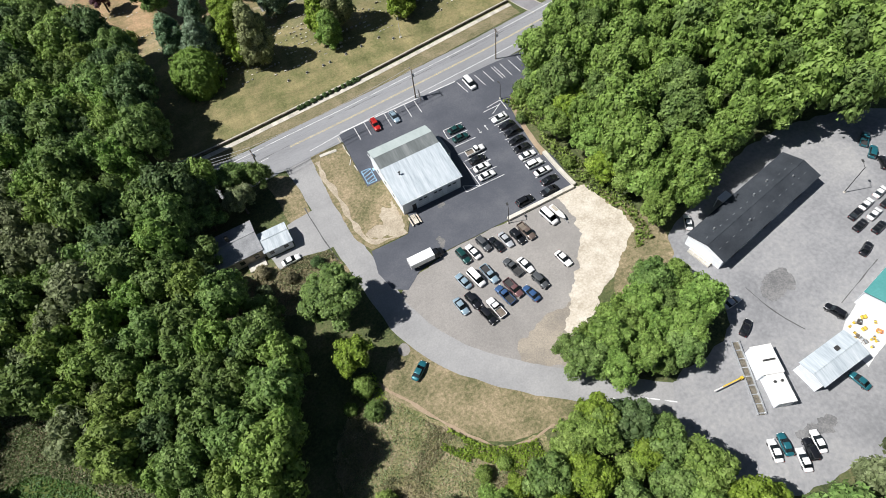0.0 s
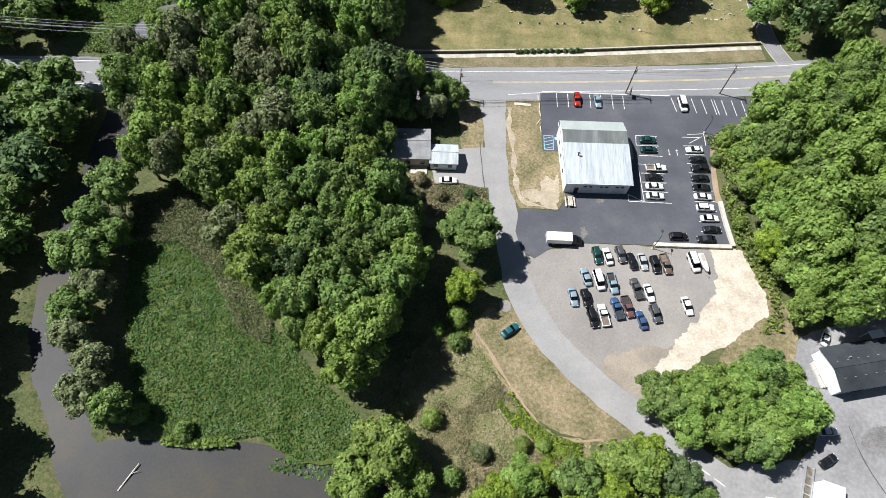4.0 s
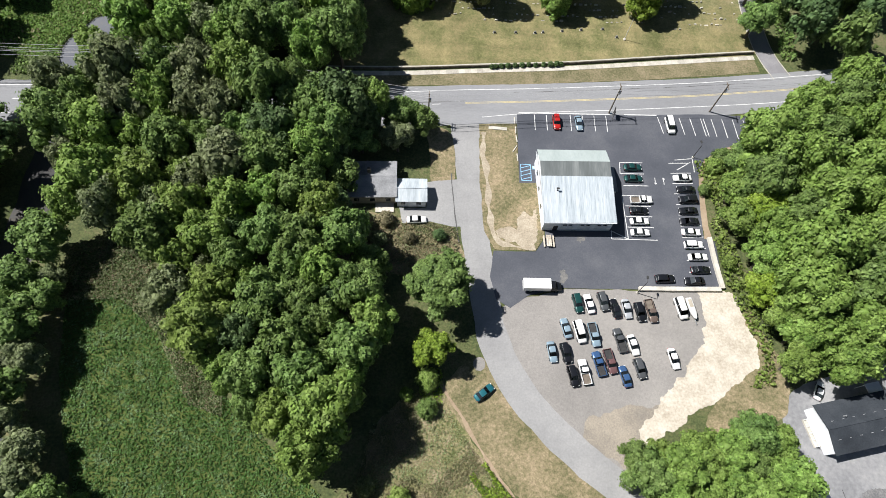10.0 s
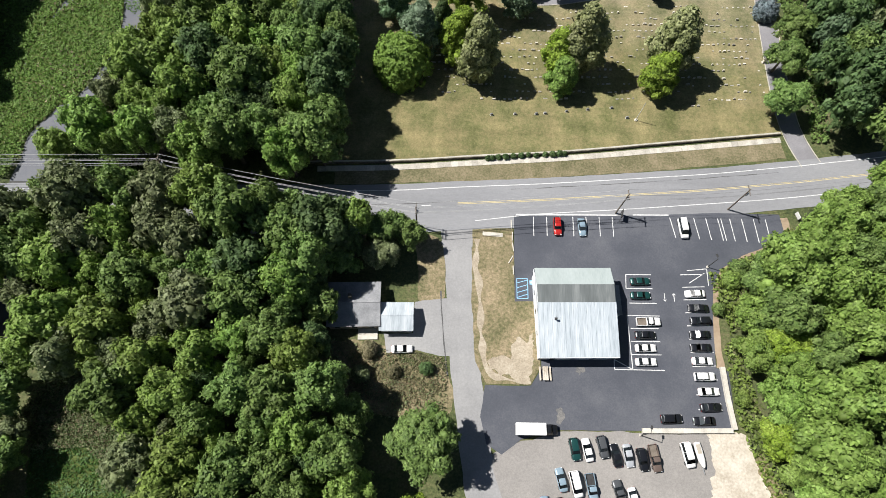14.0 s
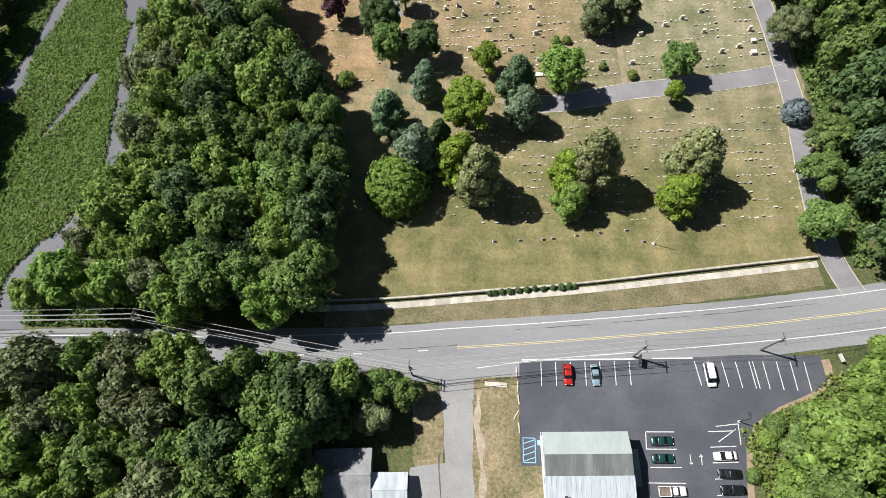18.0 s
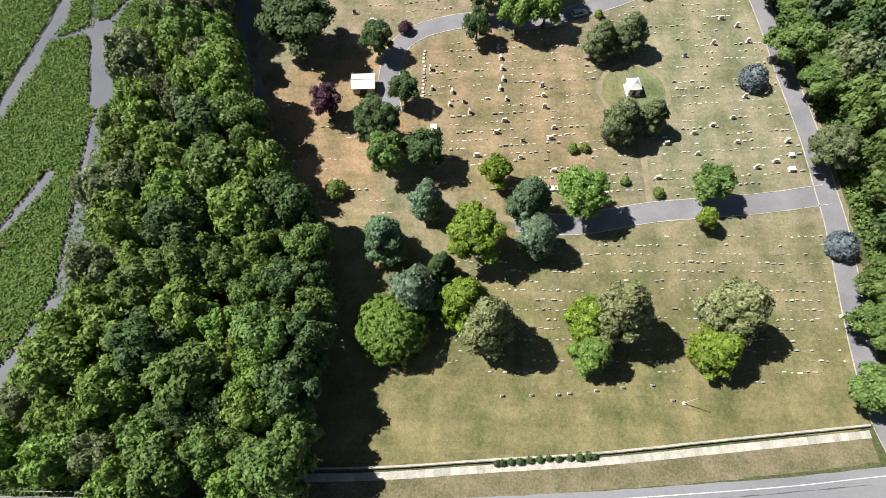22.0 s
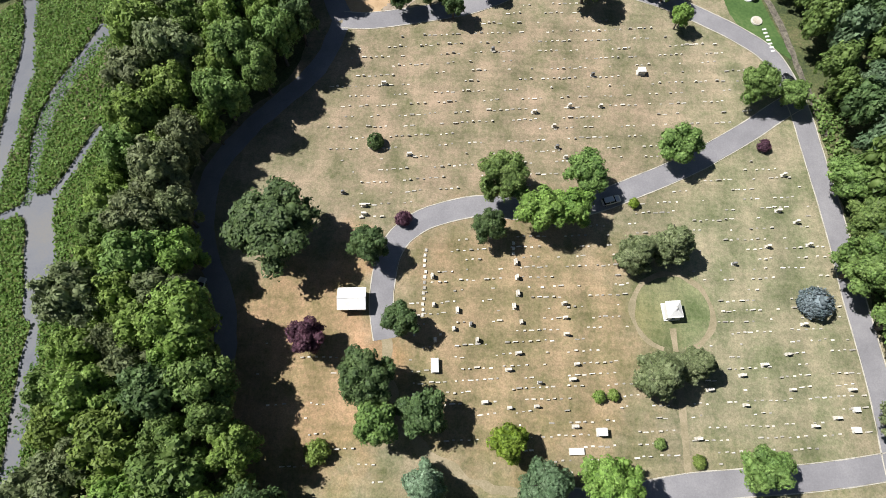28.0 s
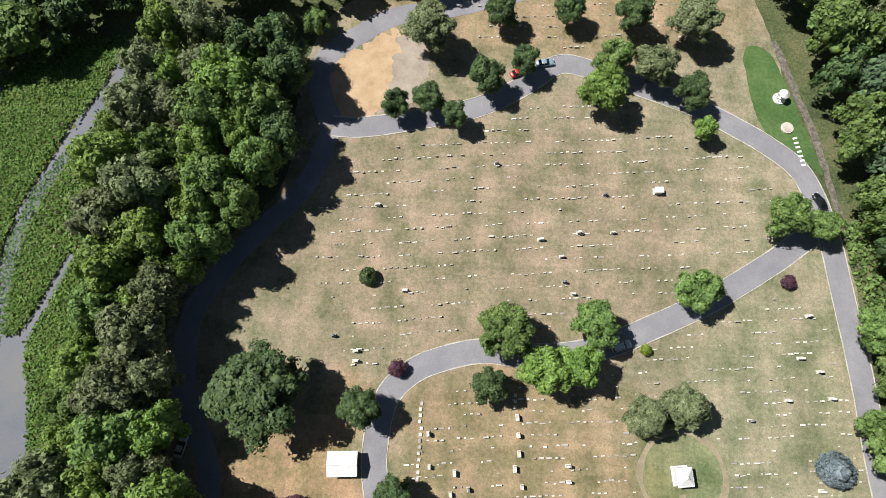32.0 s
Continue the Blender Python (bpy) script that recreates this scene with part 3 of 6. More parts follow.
setting("driveway", ribbon("driveway", NORTH, 2.5, -2.5, 0.068, 0.12, M["drive_asphalt"], 1.5, 0.3), "far loop of the cemetery drive", "road")
setting("track", ribbon("track", WEST, 2.2, -2.2, 0.066, 0.12, M["drive_asphalt"], 1.5, 0.5), "shaded drive beneath the trees", "road")
for line, name in ((EAST, "kerb"), (CROSS[:5], "kerb"), (CROSS[8:], "kerb")):
    for side in (2.45, -2.45):
        setting(name, ribbon(name, line, side + 0.1, side - 0.1, 0.12, 0.15, M["old_concrete"], 1.5, 0.1), "thin pale kerb along the drive", "kerb")
setting("track", ribbon("track", [(46.9 + 8.3 * math.cos(radians(a)), 208.2 + 8.0 * math.sin(radians(a))) for a in range(-75, 256, 15)], 0.55, -0.55, 0.055, 0.05, M["lawn_dry"], 1.0, 0.5), "worn ring of bare ground round the mausoleum", "ground")
setting("footpath", ribbon("footpath", [(46.8, 204.8), (47.2, 199), (47.6, 188), (47.8, 177.5)], 0.6, -0.6, 0.06, 0.05, M["lawn_dry"], 1.0, 0.3), "bare straight footpath to the drive", "path")

# Parking lot, gravel lot, yard
LOT = [(20.5, 108.0), (43, 108.9), (66, 110.6), (80, 110.8), (80.4, 105.5), (76, 103), (70, 100.5), (64.8, 97.2), (62.6, 93), (61.4, 84), (60.8, 76), (63.2, 75.4), (63, 64.2), (44.4, 63.4), (28.6, 63), (21.2, 61), (17.5, 58.2), (14.6, 60), (13.4, 65), (14.3, 71), (17.3, 71), (23.4, 71.2), (25.6, 74.7), (25.3, 88.6), (20.4, 88.3)]
setting("parking_lot", patch("parking_lot", LOT, 0.105, 0.15, M["new_asphalt"], 1.0, 0.08, False), "dark resurfaced asphalt parking lot", "parking lot")
GRAVEL = [(14.5, 57.6), (21.2, 61), (28.6, 62.9), (44.4, 63.2), (59, 63.3), (58.5, 54), (50, 41), (43, 33), (39, 27.5), (33, 29), (26.7, 34.5), (20.5, 42), (16.8, 49.5)]
setting("gravel_lot", patch("gravel_lot", GRAVEL, 0.07, 0.1, M["gravel"], 1.0, 0.5, False), "compacted grey-brown gravel lot", "parking lot")
setting("dirt_patch", patch("dirt_patch", [(30.5, 33.5), (32, 37), (38, 39), (45, 39.5), (48, 41), (43, 34), (38.5, 28.6), (34, 30)], 0.078, 0.05, M["dusty_gravel"], 1.0, 1.4), "dusty tan corner of the gravel lot", "ground")
setting("worn_path", ribbon("worn_path", [(3.6, 42.8), (6.6, 38), (9.6, 33.4), (13.8, 27.1), (17.9, 22.0), (21.1, 20.0), (29.4, 20.2)], 0.3, -0.3, 0.075, 0.05, M["dirt"], 1.0, 0.5), "worn tan line along the mown grass", "path")
setting("concrete_pad", patch("concrete_pad", [(11.1 + 1.2 * math.cos(k * 0.7), 46.5 + 1.4 * math.sin(k * 0.7)) for k in range(9)], 0.09, 0.08, M["gravel"], 0.5, 0.15), "round grey patch of old concrete", "ground")
setting("dirt_patch", patch("dirt_patch", [(15, 75.5), (17.5, 73), (21, 72.4), (23.4, 73.4), (24.4, 76.5), (24.2, 81), (21.5, 80.5), (18.5, 77.5)], 0.102, 0.03, M["tan_sand"], 0.5, 2.0, True, 0.6), "bare tan ground beside the garage", "ground")
setting("sand", patch("sand", [(57.6, 63.6), (64.5, 63.4), (66.2, 57), (67.4, 49.5), (61, 43.8), (52, 38), (44, 33.2), (38.9, 30.2), (42, 35.7), (48, 42.5), (54, 49), (57.4, 55.5)], 0.09, 0.05, M["sand"], 0.4, 0.9, True, 0.6), "pale bare sand beside the gravel", "ground")
setting("dirt_patch", patch("dirt_patch", [(66.4, 60), (69.5, 54), (72.5, 47), (70, 39), (62, 35), (54, 36), (60, 45)], 0.065, 0.05, M["dry_verge"], 0.8, 0.8), "dry weeds along the sand", "ground")
setting("verge", patch("verge", [(11.4, 107), (20.2, 108.2), (20.4, 88.4), (25, 88.6), (25.3, 74.8), (23.2, 71.3), (14.5, 71.2), (12.4, 75.5), (11.4, 88)], 0.095, 0.1, M["dry_verge"], 0.8, 0.25, False), "parched grass strip beside the lot", "grass")
setting("sand_edge", ribbon("sand_edge", [(12.0, 102), (12.3, 96), (12.8, 88), (13.6, 78), (14.6, 73.6), (17.4, 72.2), (21, 71.9), (23.2, 72.4)], 0.75, -0.45, 0.108, 0.05, M["tan_sand"], 0.6, 0.9), "sandy strip along the lane edge", "ground")
setting("verge", patch("verge", [(12.2, 48), (16, 43), (21.3, 36), (28.3, 29), (36, 23), (45, 16.8), (44, 13.5), (36, 17.5), (26, 20.6), (20, 21.5), (15, 26), (9.5, 32.5), (4.6, 40), (6.5, 45)], 0.06, 0.1, M["dry_verge"], 0.8, 0.5), "dry mown grass beside the lane", "grass")
setting("brush_ground", patch("brush_ground", [(4, 41), (9.5, 32), (15, 25.5), (20, 21), (27, 19), (20, 9), (4, 6), (-7, 12), (-10, 24), (-8, 34), (-2, 40)], 0.04, 0.05, M["brush"], 1.0, 1.0), "rough weeds and dead stalks", "ground")
setting("verge", patch("verge", [(-0.8, 102), (4.6, 101), (5.6, 88), (0.6, 87.6), (0, 95)], 0.06, 0.05, M["dry_verge"], 0.8, 0.3), "small lawn beside the house", "grass")
setting("driveway", patch("driveway", [(-0.4, 87.4), (6.4, 88.5), (7.4, 76.6), (5.2, 76.4), (0.5, 77.4), (-5.5, 76.6), (-6.3, 80.5), (-0.4, 80.8)], 0.08, 0.1, M["lane_asphalt"], 0.8, 0.2, False), "short paved driveway of the house", "driveway")
setting("brush_ground", patch("brush_ground", [(-20, 78), (-7, 78.4), (0, 74), (7, 73), (8, 66), (2, 64), (-8, 65), (-20, 68)], 0.04, 0.05, M["dry_verge"], 1.0, 1.0), "shaded rough grass below the house", "grass")
setting("yard", patch("yard", [(47, 14), (56, 17.5), (66, 18.8), (71, 24), (69, 32), (71.5, 42), (82, 47), (100, 53), (118, 54), (140, 46), (170, 20), (160, -25), (90, -14), (72, -9), (58, -8), (50, -1)], 0.06, 0.1, M["yard"], 1.2, 0.8), "broad stained concrete and gravel yard", "yard")
setting("verge", ribbon("verge", [(-20, 117.2), (14, 119.6), (33, 121.6), (60, 125), (84, 128.6)], 1.4, -3.2, 0.06, 0.1, M["roadside"], 1.5, 0.3), "dry grass verge beside the road", "grass")
pavement = setting("pavement", ribbon("pavement", [(-24, 117.8), (-6, 119.0), (14, 121.2), (33, 123.2), (60, 127), (84, 130.4)], 0.7, -0.7, 0.112, 0.12, M["old_concrete"], 1.5, 0.05), "narrow pavement of pale concrete slabs", "pavement")
slabs = spline([(-24, 117.8), (-6, 119.0), (14, 121.2), (33, 123.2), (60, 127), (84, 130.4)], 1.5)
for p, q in zip(slabs, slabs[1:]):
    run = (q - p).normalized() * 0.04
    child("slab", ribbon("slab", [p + run, q - run], 0.68, -0.68, 0.13, 0.06, M["slab_concrete"], 1.0), pavement)
WALL = [(-26, 119.1), (-6, 120.4), (14, 122.6), (33, 124.6), (60, 128.5), (84, 131.9)]
wall = setting("wall_cemetery", ribbon("wall_cemetery", WALL, 0.22, -0.2, 0.7, 0.7, M["stone_wall"], 1.5, 0.05), "low dark stone retaining wall", "wall")
child("coping", ribbon("coping", WALL, 0.3, -0.06, 0.78, 0.08, M["old_concrete"], 1.5, 0.04), wall, "weathered pale coping")

# Cracks and stains
for line, w, z in (([(77.5, 25.6), (78.1, 21.2), (79.1, 17.5), (80.9, 13.4)], 0.09, 0.068), ([(104.3, 18.1), (98.5, 16.5), (94.6, 15.4), (90.8, 14.3)], 0.07, 0.068), ([(4.9, 90), (5.5, 83.4), (6.4, 75.3), (6.9, 72.6)], 0.12, 0.1), ([(-30, 108.4), (-10, 109.4), (0, 110.2), (8, 111)], 0.06, 0.104), ([(20, 114.5), (38, 116.3), (60, 118.8), (82, 121.6)], 0.05, 0.104)):
    setting("crack", ribbon("crack", line, w, -w, z, 0.01, M["crack"], 0.6, 0.16), "thin dark filled crack in the paving", "crack")
for poly, m, z in (([(65.4, -0.4), (69.5, -0.2), (73, -1.2), (70.2, -2.6), (66.5, -2.2)], "damp", 0.066), ([(80.5, 24.6), (86.4, 25.8), (86.2, 22), (80.2, 20.8)], "damp", 0.066), ([(28.0, 64.8), (28.7, 67.0), (29.6, 66.6), (29.3, 64.2)], "stain", 0.109), ([(32.4, 74.6), (33.6, 75.2), (34.4, 74.2), (33.2, 73.7)], "stain", 0.109)):
    setting("stain", patch("stain", poly, z, 0.004, M[m], 0.3, 1.0, True, 0.9), "irregular dusty stain on the paving", "stain")

# Road paint
def paint(line, off, width, material, name, label, dash=None):
    c = spline(line, 1.0)
    side = [c[i] + Vector((-(c[min(i + 1, len(c) - 1)] - c[max(i - 1, 0)]).normalized().y, (c[min(i + 1, len(c) - 1)] - c[max(i - 1, 0)]).normalized().x)) * off for i in range(len(c))]
    if not dash:
        setting(name, ribbon(name, side, width / 2, -width / 2, 0.112, 0.01, material, 2.0), label, "road marking")
        return
    on, gap, i = dash[0], dash[1], 0
    while i + on < len(side):
        setting(name, ribbon(name, side[i:i + on], width / 2, -width / 2, 0.112, 0.01, material, 2.0), label, "road marking")
        i += on + gap


paint(ROAD[1:], 3.9, 0.17, M["paint_white"], "edge_line", "white edge line of the road")
paint([p for p in ROAD[1:] if p[0] < 0], -4.3, 0.17, M["paint_white"], "edge_line", "white edge line of the road")
paint([(12, 106.4), (26, 108.6), (45, 110.6), (66, 113.0), (82, 115.0), (95, 117)], 0, 0.17, M["paint_white"], "edge_line", "white edge line of the road")
for off in (-0.3, 0.02):
    paint([p for p in ROAD if p[0] > 7], off, 0.13, M["paint_yellow"], "centre_line", "worn yellow centre line")
paint([p for p in ROAD if p[0] < 9], -0.2, 0.18, M["paint_white"], "lane_dash", "white dash between the lanes", (3, 9))


# ---- trees ----
ICO_V, ICO_F = None, None


def ico():
    global ICO_V, ICO_F
    if ICO_V is None:
        b = bmesh.new()
        bmesh.ops.create_icosphere(b, subdivisions=1, radius=1)
        ICO_V = np.array([v.co[:] for v in b.verts])
        ICO_F = np.array([[v.index for v in f.verts] for f in b.faces])
        b.free()
    return ICO_V, ICO_F


def leaf_quads(rng, pos, nrm, size):
    """Folded leaf sprays at the given places, facing about the given way."""
    n = len(pos)
    nrm = nrm + rng.normal(0, 0.55, (n, 3))
    nrm /= np.linalg.norm(nrm, axis=1)[:, None] + 1e-9
    a = np.cross(nrm, rng.normal(0, 1, (n, 3)))
    a /= np.linalg.norm(a, axis=1)[:, None] + 1e-9
    b = np.cross(nrm, a)
    s = size * rng.uniform(0.55, 1.25, (n, 1))
    w = s * rng.uniform(0.5, 0.9, (n, 1))
    q = np.stack([pos - a * s, pos - b * w - nrm * s * 0.25, pos + a * s * rng.uniform(0.7, 1.1, (n, 1)), pos + b * w - nrm * s * 0.25], 1)
    v = q.reshape(-1, 3)
    k = np.arange(n) * 4
    f = np.concatenate([np.stack([k, k + 1, k + 2], 1), np.stack([k, k + 2, k + 3], 1)])
    return v, f


def leaf_tris(rng, pos, nrm, size):
    """Small pointed leaf sprays, one triangle each."""
    n = len(pos)
    nrm = nrm + rng.normal(0, 0.36, (n, 3))
    nrm /= np.linalg.norm(nrm, axis=1)[:, None] + 1e-9
    a = np.cross(nrm, rng.normal(0, 1, (n, 3)))
    a /= np.linalg.norm(a, axis=1)[:, None] + 1e-9
    b = np.cross(nrm, a)
    s = size * rng.uniform(0.6, 1.35, (n, 1))
    w = s * rng.uniform(0.6, 1.0, (n, 1))
    q = np.stack([pos + a * s * 1.2 - nrm * s * 0.3, pos - a * s * 0.7 + b * w, pos - a * s * 0.7 - b * w], 1)
    return q.reshape(-1, 3), np.arange(3 * n).reshape(-1, 3)


# Leaf clumps, leaves in each, clump radius and leaf size of a crown of radius 1
FOLIAGE = {"tree": (360, 15, 0.115, 0.058), "far": (135, 13, 0.16, 0.092), "big": (560, 14, 0.08, 0.041), "column": (600, 14, 0.08, 0.043), "bush": (90, 14, 0.18, 0.085), "spruce": (260, 14, 0.1, 0.06), "yew": (560, 14, 0.06, 0.04)}


def crown_arrays(seed, kind):
    """A crown about the trunk's foot for a tree of crown radius 1: vertices and triangles, scaled later."""
    rng = np.random.default_rng(seed)
    lobes = []
    if kind in ("tree", "far", "big"):
        n, small, wide = {"tree": (24, 0.17, 0.33), "far": (20, 0.17, 0.33), "big": (46, 0.12, 0.24)}[kind]
        for i in range(n):
            a = i * 2.4 + rng.uniform(-0.6, 0.6)
            u = -0.55 + 1.5 * (i + rng.uniform(0, 1)) / n
            d = 0.82 * math.sqrt(max(0.02, 1 - 0.95 * max(0, u) ** 2)) * rng.uniform(0.52, 1.05)
            lobes.append((d * math.cos(a), d * math.sin(a), 1.55 + 0.78 * u + rng.uniform(-0.12, 0.12), rng.uniform(small, wide)))
        lobes.append((rng.uniform(-0.1, 0.1), rng.uniform(-0.1, 0.1), 1.58, 0.58))
        lobes.append((rng.uniform(-0.2, 0.2), rng.uniform(-0.2, 0.2), 2.0, 0.38))
    elif kind == "column":
        for i in range(48):
            a = i * 2.4 + rng.uniform(-0.6, 0.6)
            u = (i + rng.uniform(0, 1)) / 48
            d = 0.84 * (1 - u) ** 0.55 * min(1.0, 0.7 + 1.6 * u) * rng.uniform(0.6, 1.05)
            lobes.append((d * math.cos(a), d * math.sin(a), 0.42 + 1.85 * u, rng.uniform(0.14, 0.26)))
        lobes += [(0, 0, 0.8, 0.62), (0.05, 0, 1.3, 0.52), (0, 0.05, 1.8, 0.34)]
    elif kind == "spruce":
        for i, r in enumerate((0.82, 0.93, 0.9, 0.8, 0.64, 0.44, 0.24)):
            lobes.append((rng.uniform(-0.05, 0.05), rng.uniform(-0.05, 0.05), 0.3 + i * 0.23, r))
    elif kind == "yew":
        lobes = [(0, 0, 0.42, 0.95), (0.06, 0.08, 0.5, 0.9), (-0.08, -0.06, 0.52, 0.88)]
    else:
        for i in range(6):
            a = i * 1.05 + rng.uniform(-0.3, 0.3)
            lobes.append((0.45 * math.cos(a), 0.45 * math.sin(a), 0.55 + rng.uniform(-0.1, 0.2), rng.uniform(0.4, 0.55)))
        lobes.append((0, 0, 0.95, 0.55))
    clumps, per, reach, size = FOLIAGE[kind]
    L = np.array(lobes)
    area = L[:, 3] ** 2
    pick = rng.choice(len(L), clumps * 4, p=area / area.sum())
    d = rng.normal(0, 1, (clumps * 4, 3)) + (0, 0, 0.25)
    d /= np.linalg.norm(d, axis=1)[:, None]
    if kind == "spruce":
        d[:, 2] = d[:, 2] * 0.5 + 0.1
    pos = L[pick, :3] + d * L[pick, 3:4] * rng.uniform(0.92, 1.08 if kind in ("spruce", "yew") else 1.16, (clumps * 4, 1))
    keep = d[:, 2] > -0.7
    for x, y, z, r in lobes:
        keep &= np.linalg.norm(pos - (x, y, z), axis=1) > r * 0.84
    pos, d = pos[keep][:clumps], d[keep][:clumps]
    d = np.repeat(d, per, 0)
    e = rng.normal(0, 0.7, d.shape)
    e -= d * (0.55 * (e * d).sum(1, keepdims=True) + 0.1)
    spread = np.repeat(reach * rng.uniform(0.7, 1.3, (len(pos), 1)), per, 0)
    v1, f1 = leaf_tris(rng, np.repeat(pos, per, 0) + e * spread, d + 0.35 * e + (0, 0, 0.35), size)
    cv, cf, base = [], [], 0
    iv, jf = ico()
    for x, y, z, r in lobes:
        w = iv * (r * (0.92 if kind == "yew" else 0.84)) * (1 + 0.12 * rng.normal(0, 1, (len(iv), 1)))
        if kind == "spruce":
            w[:, 2] *= 0.45
        cv.append(w + (x, y, z))
        cf.append(jf + base)
        base += len(iv)
    cv, cf = np.concatenate(cv), np.concatenate(cf)
    return np.concatenate([v1, cv]), np.concatenate([f1, cf + len(v1)])


CROWNS = {"tree": [crown_arrays(11 + i, "tree") for i in range(8)], "far": [crown_arrays(71 + i, "far") for i in range(8)], "big": [crown_arrays(31, "big"), crown_arrays(32, "big")], "column": [crown_arrays(80 + i, "column") for i in range(3)], "spruce": [crown_arrays(40, "spruce"), crown_arrays(41, "spruce")], "yew": [crown_arrays(50, "yew")], "bush": [crown_arrays(60 + i, "bush") for i in range(3)]}


def fast_mesh(name, v, f, material, smooth=False):
    me = bpy.data.meshes.new(name)
    me.vertices.add(len(v))
    me.vertices.foreach_set("co", np.ascontiguousarray(v, dtype=np.float32).ravel())
    me.loops.add(3 * len(f))
    me.loops.foreach_set("vertex_index", np.ascontiguousarray(f, dtype=np.int32).ravel())
    me.polygons.add(len(f))
    me.polygons.foreach_set("loop_start", np.arange(len(f), dtype=np.int32) * 3)
    me.update(calc_edges=True)
    me.materials.append(material)
    return me


def trunk_mesh(kind):
    bm = bmesh.new()
    if kind == "tree":
        tube((0, 0, -0.05), (0.01, 0.02, 0.8), 0.085, 0.06, 8, bm)
        tube((0.01, 0.02, 0.78), (0, 0, 1.6), 0.06, 0.03, 7, bm)
        for i in range(6):
            a = i * 1.1
            tube((0, 0, 0.75 + 0.09 * i), (0.6 * math.cos(a), 0.6 * math.sin(a), 1.4 + 0.1 * i), 0.035, 0.012, 5, bm)
    elif kind == "spruce":
        tube((0, 0, -0.05), (0, 0, 2.1), 0.06, 0.015, 7, bm)
    else:
        for i in range(4):
            a = i * 1.6
            tube((0, 0, -0.05), (0.35 * math.cos(a), 0.35 * math.sin(a), 0.6), 0.05, 0.02, 5, bm)
    me = bpy.data.meshes.new("trunk")
    bm.to_mesh(me)
    bm.free()
    me.materials.append(M["bark"])
    return me


TRUNKS = {k: trunk_mesh("tree" if k == "column" else k) for k in ("tree", "column", "spruce", "yew", "bush")}
PLANT = {}


def crown_mesh(kind, i, color):
    if (kind, i, color) not in PLANT:
        v, f = CROWNS[kind][i]
        PLANT[kind, i, color] = fast_mesh("crown", v, f, LEAF[color])
    return PLANT[kind, i, color]


WORDS = {"green": "green", "fresh": "fresh green", "dark": "dark green", "lime": "bright yellow-green", "olive": "dull olive", "tan": "tan and olive", "silver": "silvery green", "blue": "blue-green", "spruce": "silvery blue", "purple": "purple-leaved", "reed": "brown", "yew": "bright green", "bright": "bright lime-green"}
tree_rng = random.Random(7)


def tall(r, kind, wood=False):
    """Height over the crown's height at radius 1; trees of a wood grow taller."""
    if kind in ("tree", "column"):
        return min(21.0, 2.0 * r + 7.5 if wood else min(15.5, 1.6 * r + 3.4)) / 2.62
    return r * (0.95 if kind != "bush" else 1.05)


def plant(x, y, r, color, kind, where, group="", wood=False, high=1.0):
    name = {"tree": "tree", "column": "tree", "spruce": "spruce_tree", "yew": "clipped_yew", "bush": "bush"}[kind]
    root = tagged(new(name), f"{WORDS[color]} {'conifer' if kind == 'spruce' else 'dense rounded evergreen' if kind == 'yew' else 'leafy shrub' if kind == 'bush' else 'broadleaf tree'} {where}", "shrub" if kind in ("bush", "yew") else "tree", group)
    form = "big" if kind == "tree" and r > 5.4 and not wood else kind
    i = tree_rng.randrange(len(CROWNS[form]))
    child("trunk", TRUNKS[kind], root)
    child("crown", crown_mesh(form, i, color), root)
    s = r / 1.03
    root.matrix_world = Matrix.Translation((x, y, 0)) @ Matrix.Rotation(tree_rng.uniform(0, 6.28), 4, "Z") @ Matrix.Diagonal((s, s, high * tall(r, kind, wood), 1))
    return root


TREES_MIDDLE = [
    (-33.7, 217.6, 10.0, "dark", "tree", 1.1), (-15.6, 216.4, 4.1, "dark", "tree"), (-9.6, 224.3, 2.0, "purple", "bush"), (-25.4, 197.4, 3.9, "purple", "tree"), (-12.9, 190.3, 6, "dark", "tree", 1.1),
    (-10.3, 182.8, 4.6, "green", "tree", 1.2), (-1.9, 184.8, 4.8, "dark", "tree", 1.1), (-7.9, 201.6, 3.8, "dark", "tree"), (8.5, 222.2, 3.7, "dark", "tree"), (10.8, 232.4, 6.1, "green", "tree"),
    (18.5, 225.4, 5.0, "fresh", "tree", 1.1), (25.4, 227, 4.7, "fresh", "tree", 1.1), (28.3, 235.6, 4.8, "green", "tree"), (39.8, 231.6, 1.3, "bright", "bush"), (48.6, 244, 4.6, "green", "tree"), (38.6, 218.6, 5.0, "olive", "column"),
    (45.6, 221, 5.4, "olive", "column"), (75.2, 211.4, 3.5, "spruce", "spruce"), (41.2, 194.6, 5.6, "olive", "column", 1.1), (48.8, 197, 4.5, "olive", "column"),
]
TREES_DRIVE = [
    (31.2, 190.3, 1.4, "lime", "bush"), (34.1, 190.8, 1.3, "lime", "bush"), (-21.2, 176.8, 2.5, "lime", "bush"), (13.5, 180.6, 3.6, "bright", "tree"), (20.6, 174.0, 5.4, "blue", "column", 1.15),
    (31.0, 174.8, 6.0, "fresh", "tree", 1.1), (-0.9, 172.6, 4.8, "silver", "column", 1.2), (9.2, 164.2, 6.7, "bright", "tree", 1.1), (22.2, 165.4, 5.5, "silver", "column", 1.1), (-9.0, 163.4, 5.6, "blue", "column", 1.15),
    (59.3, 179.2, 4.6, "green", "tree"), (49.7, 179.6, 1.4, "lime", "bush"), (58, 172, 2.3, "bright", "tree"), (-17.3, 242.4, 2, "dark", "spruce"),
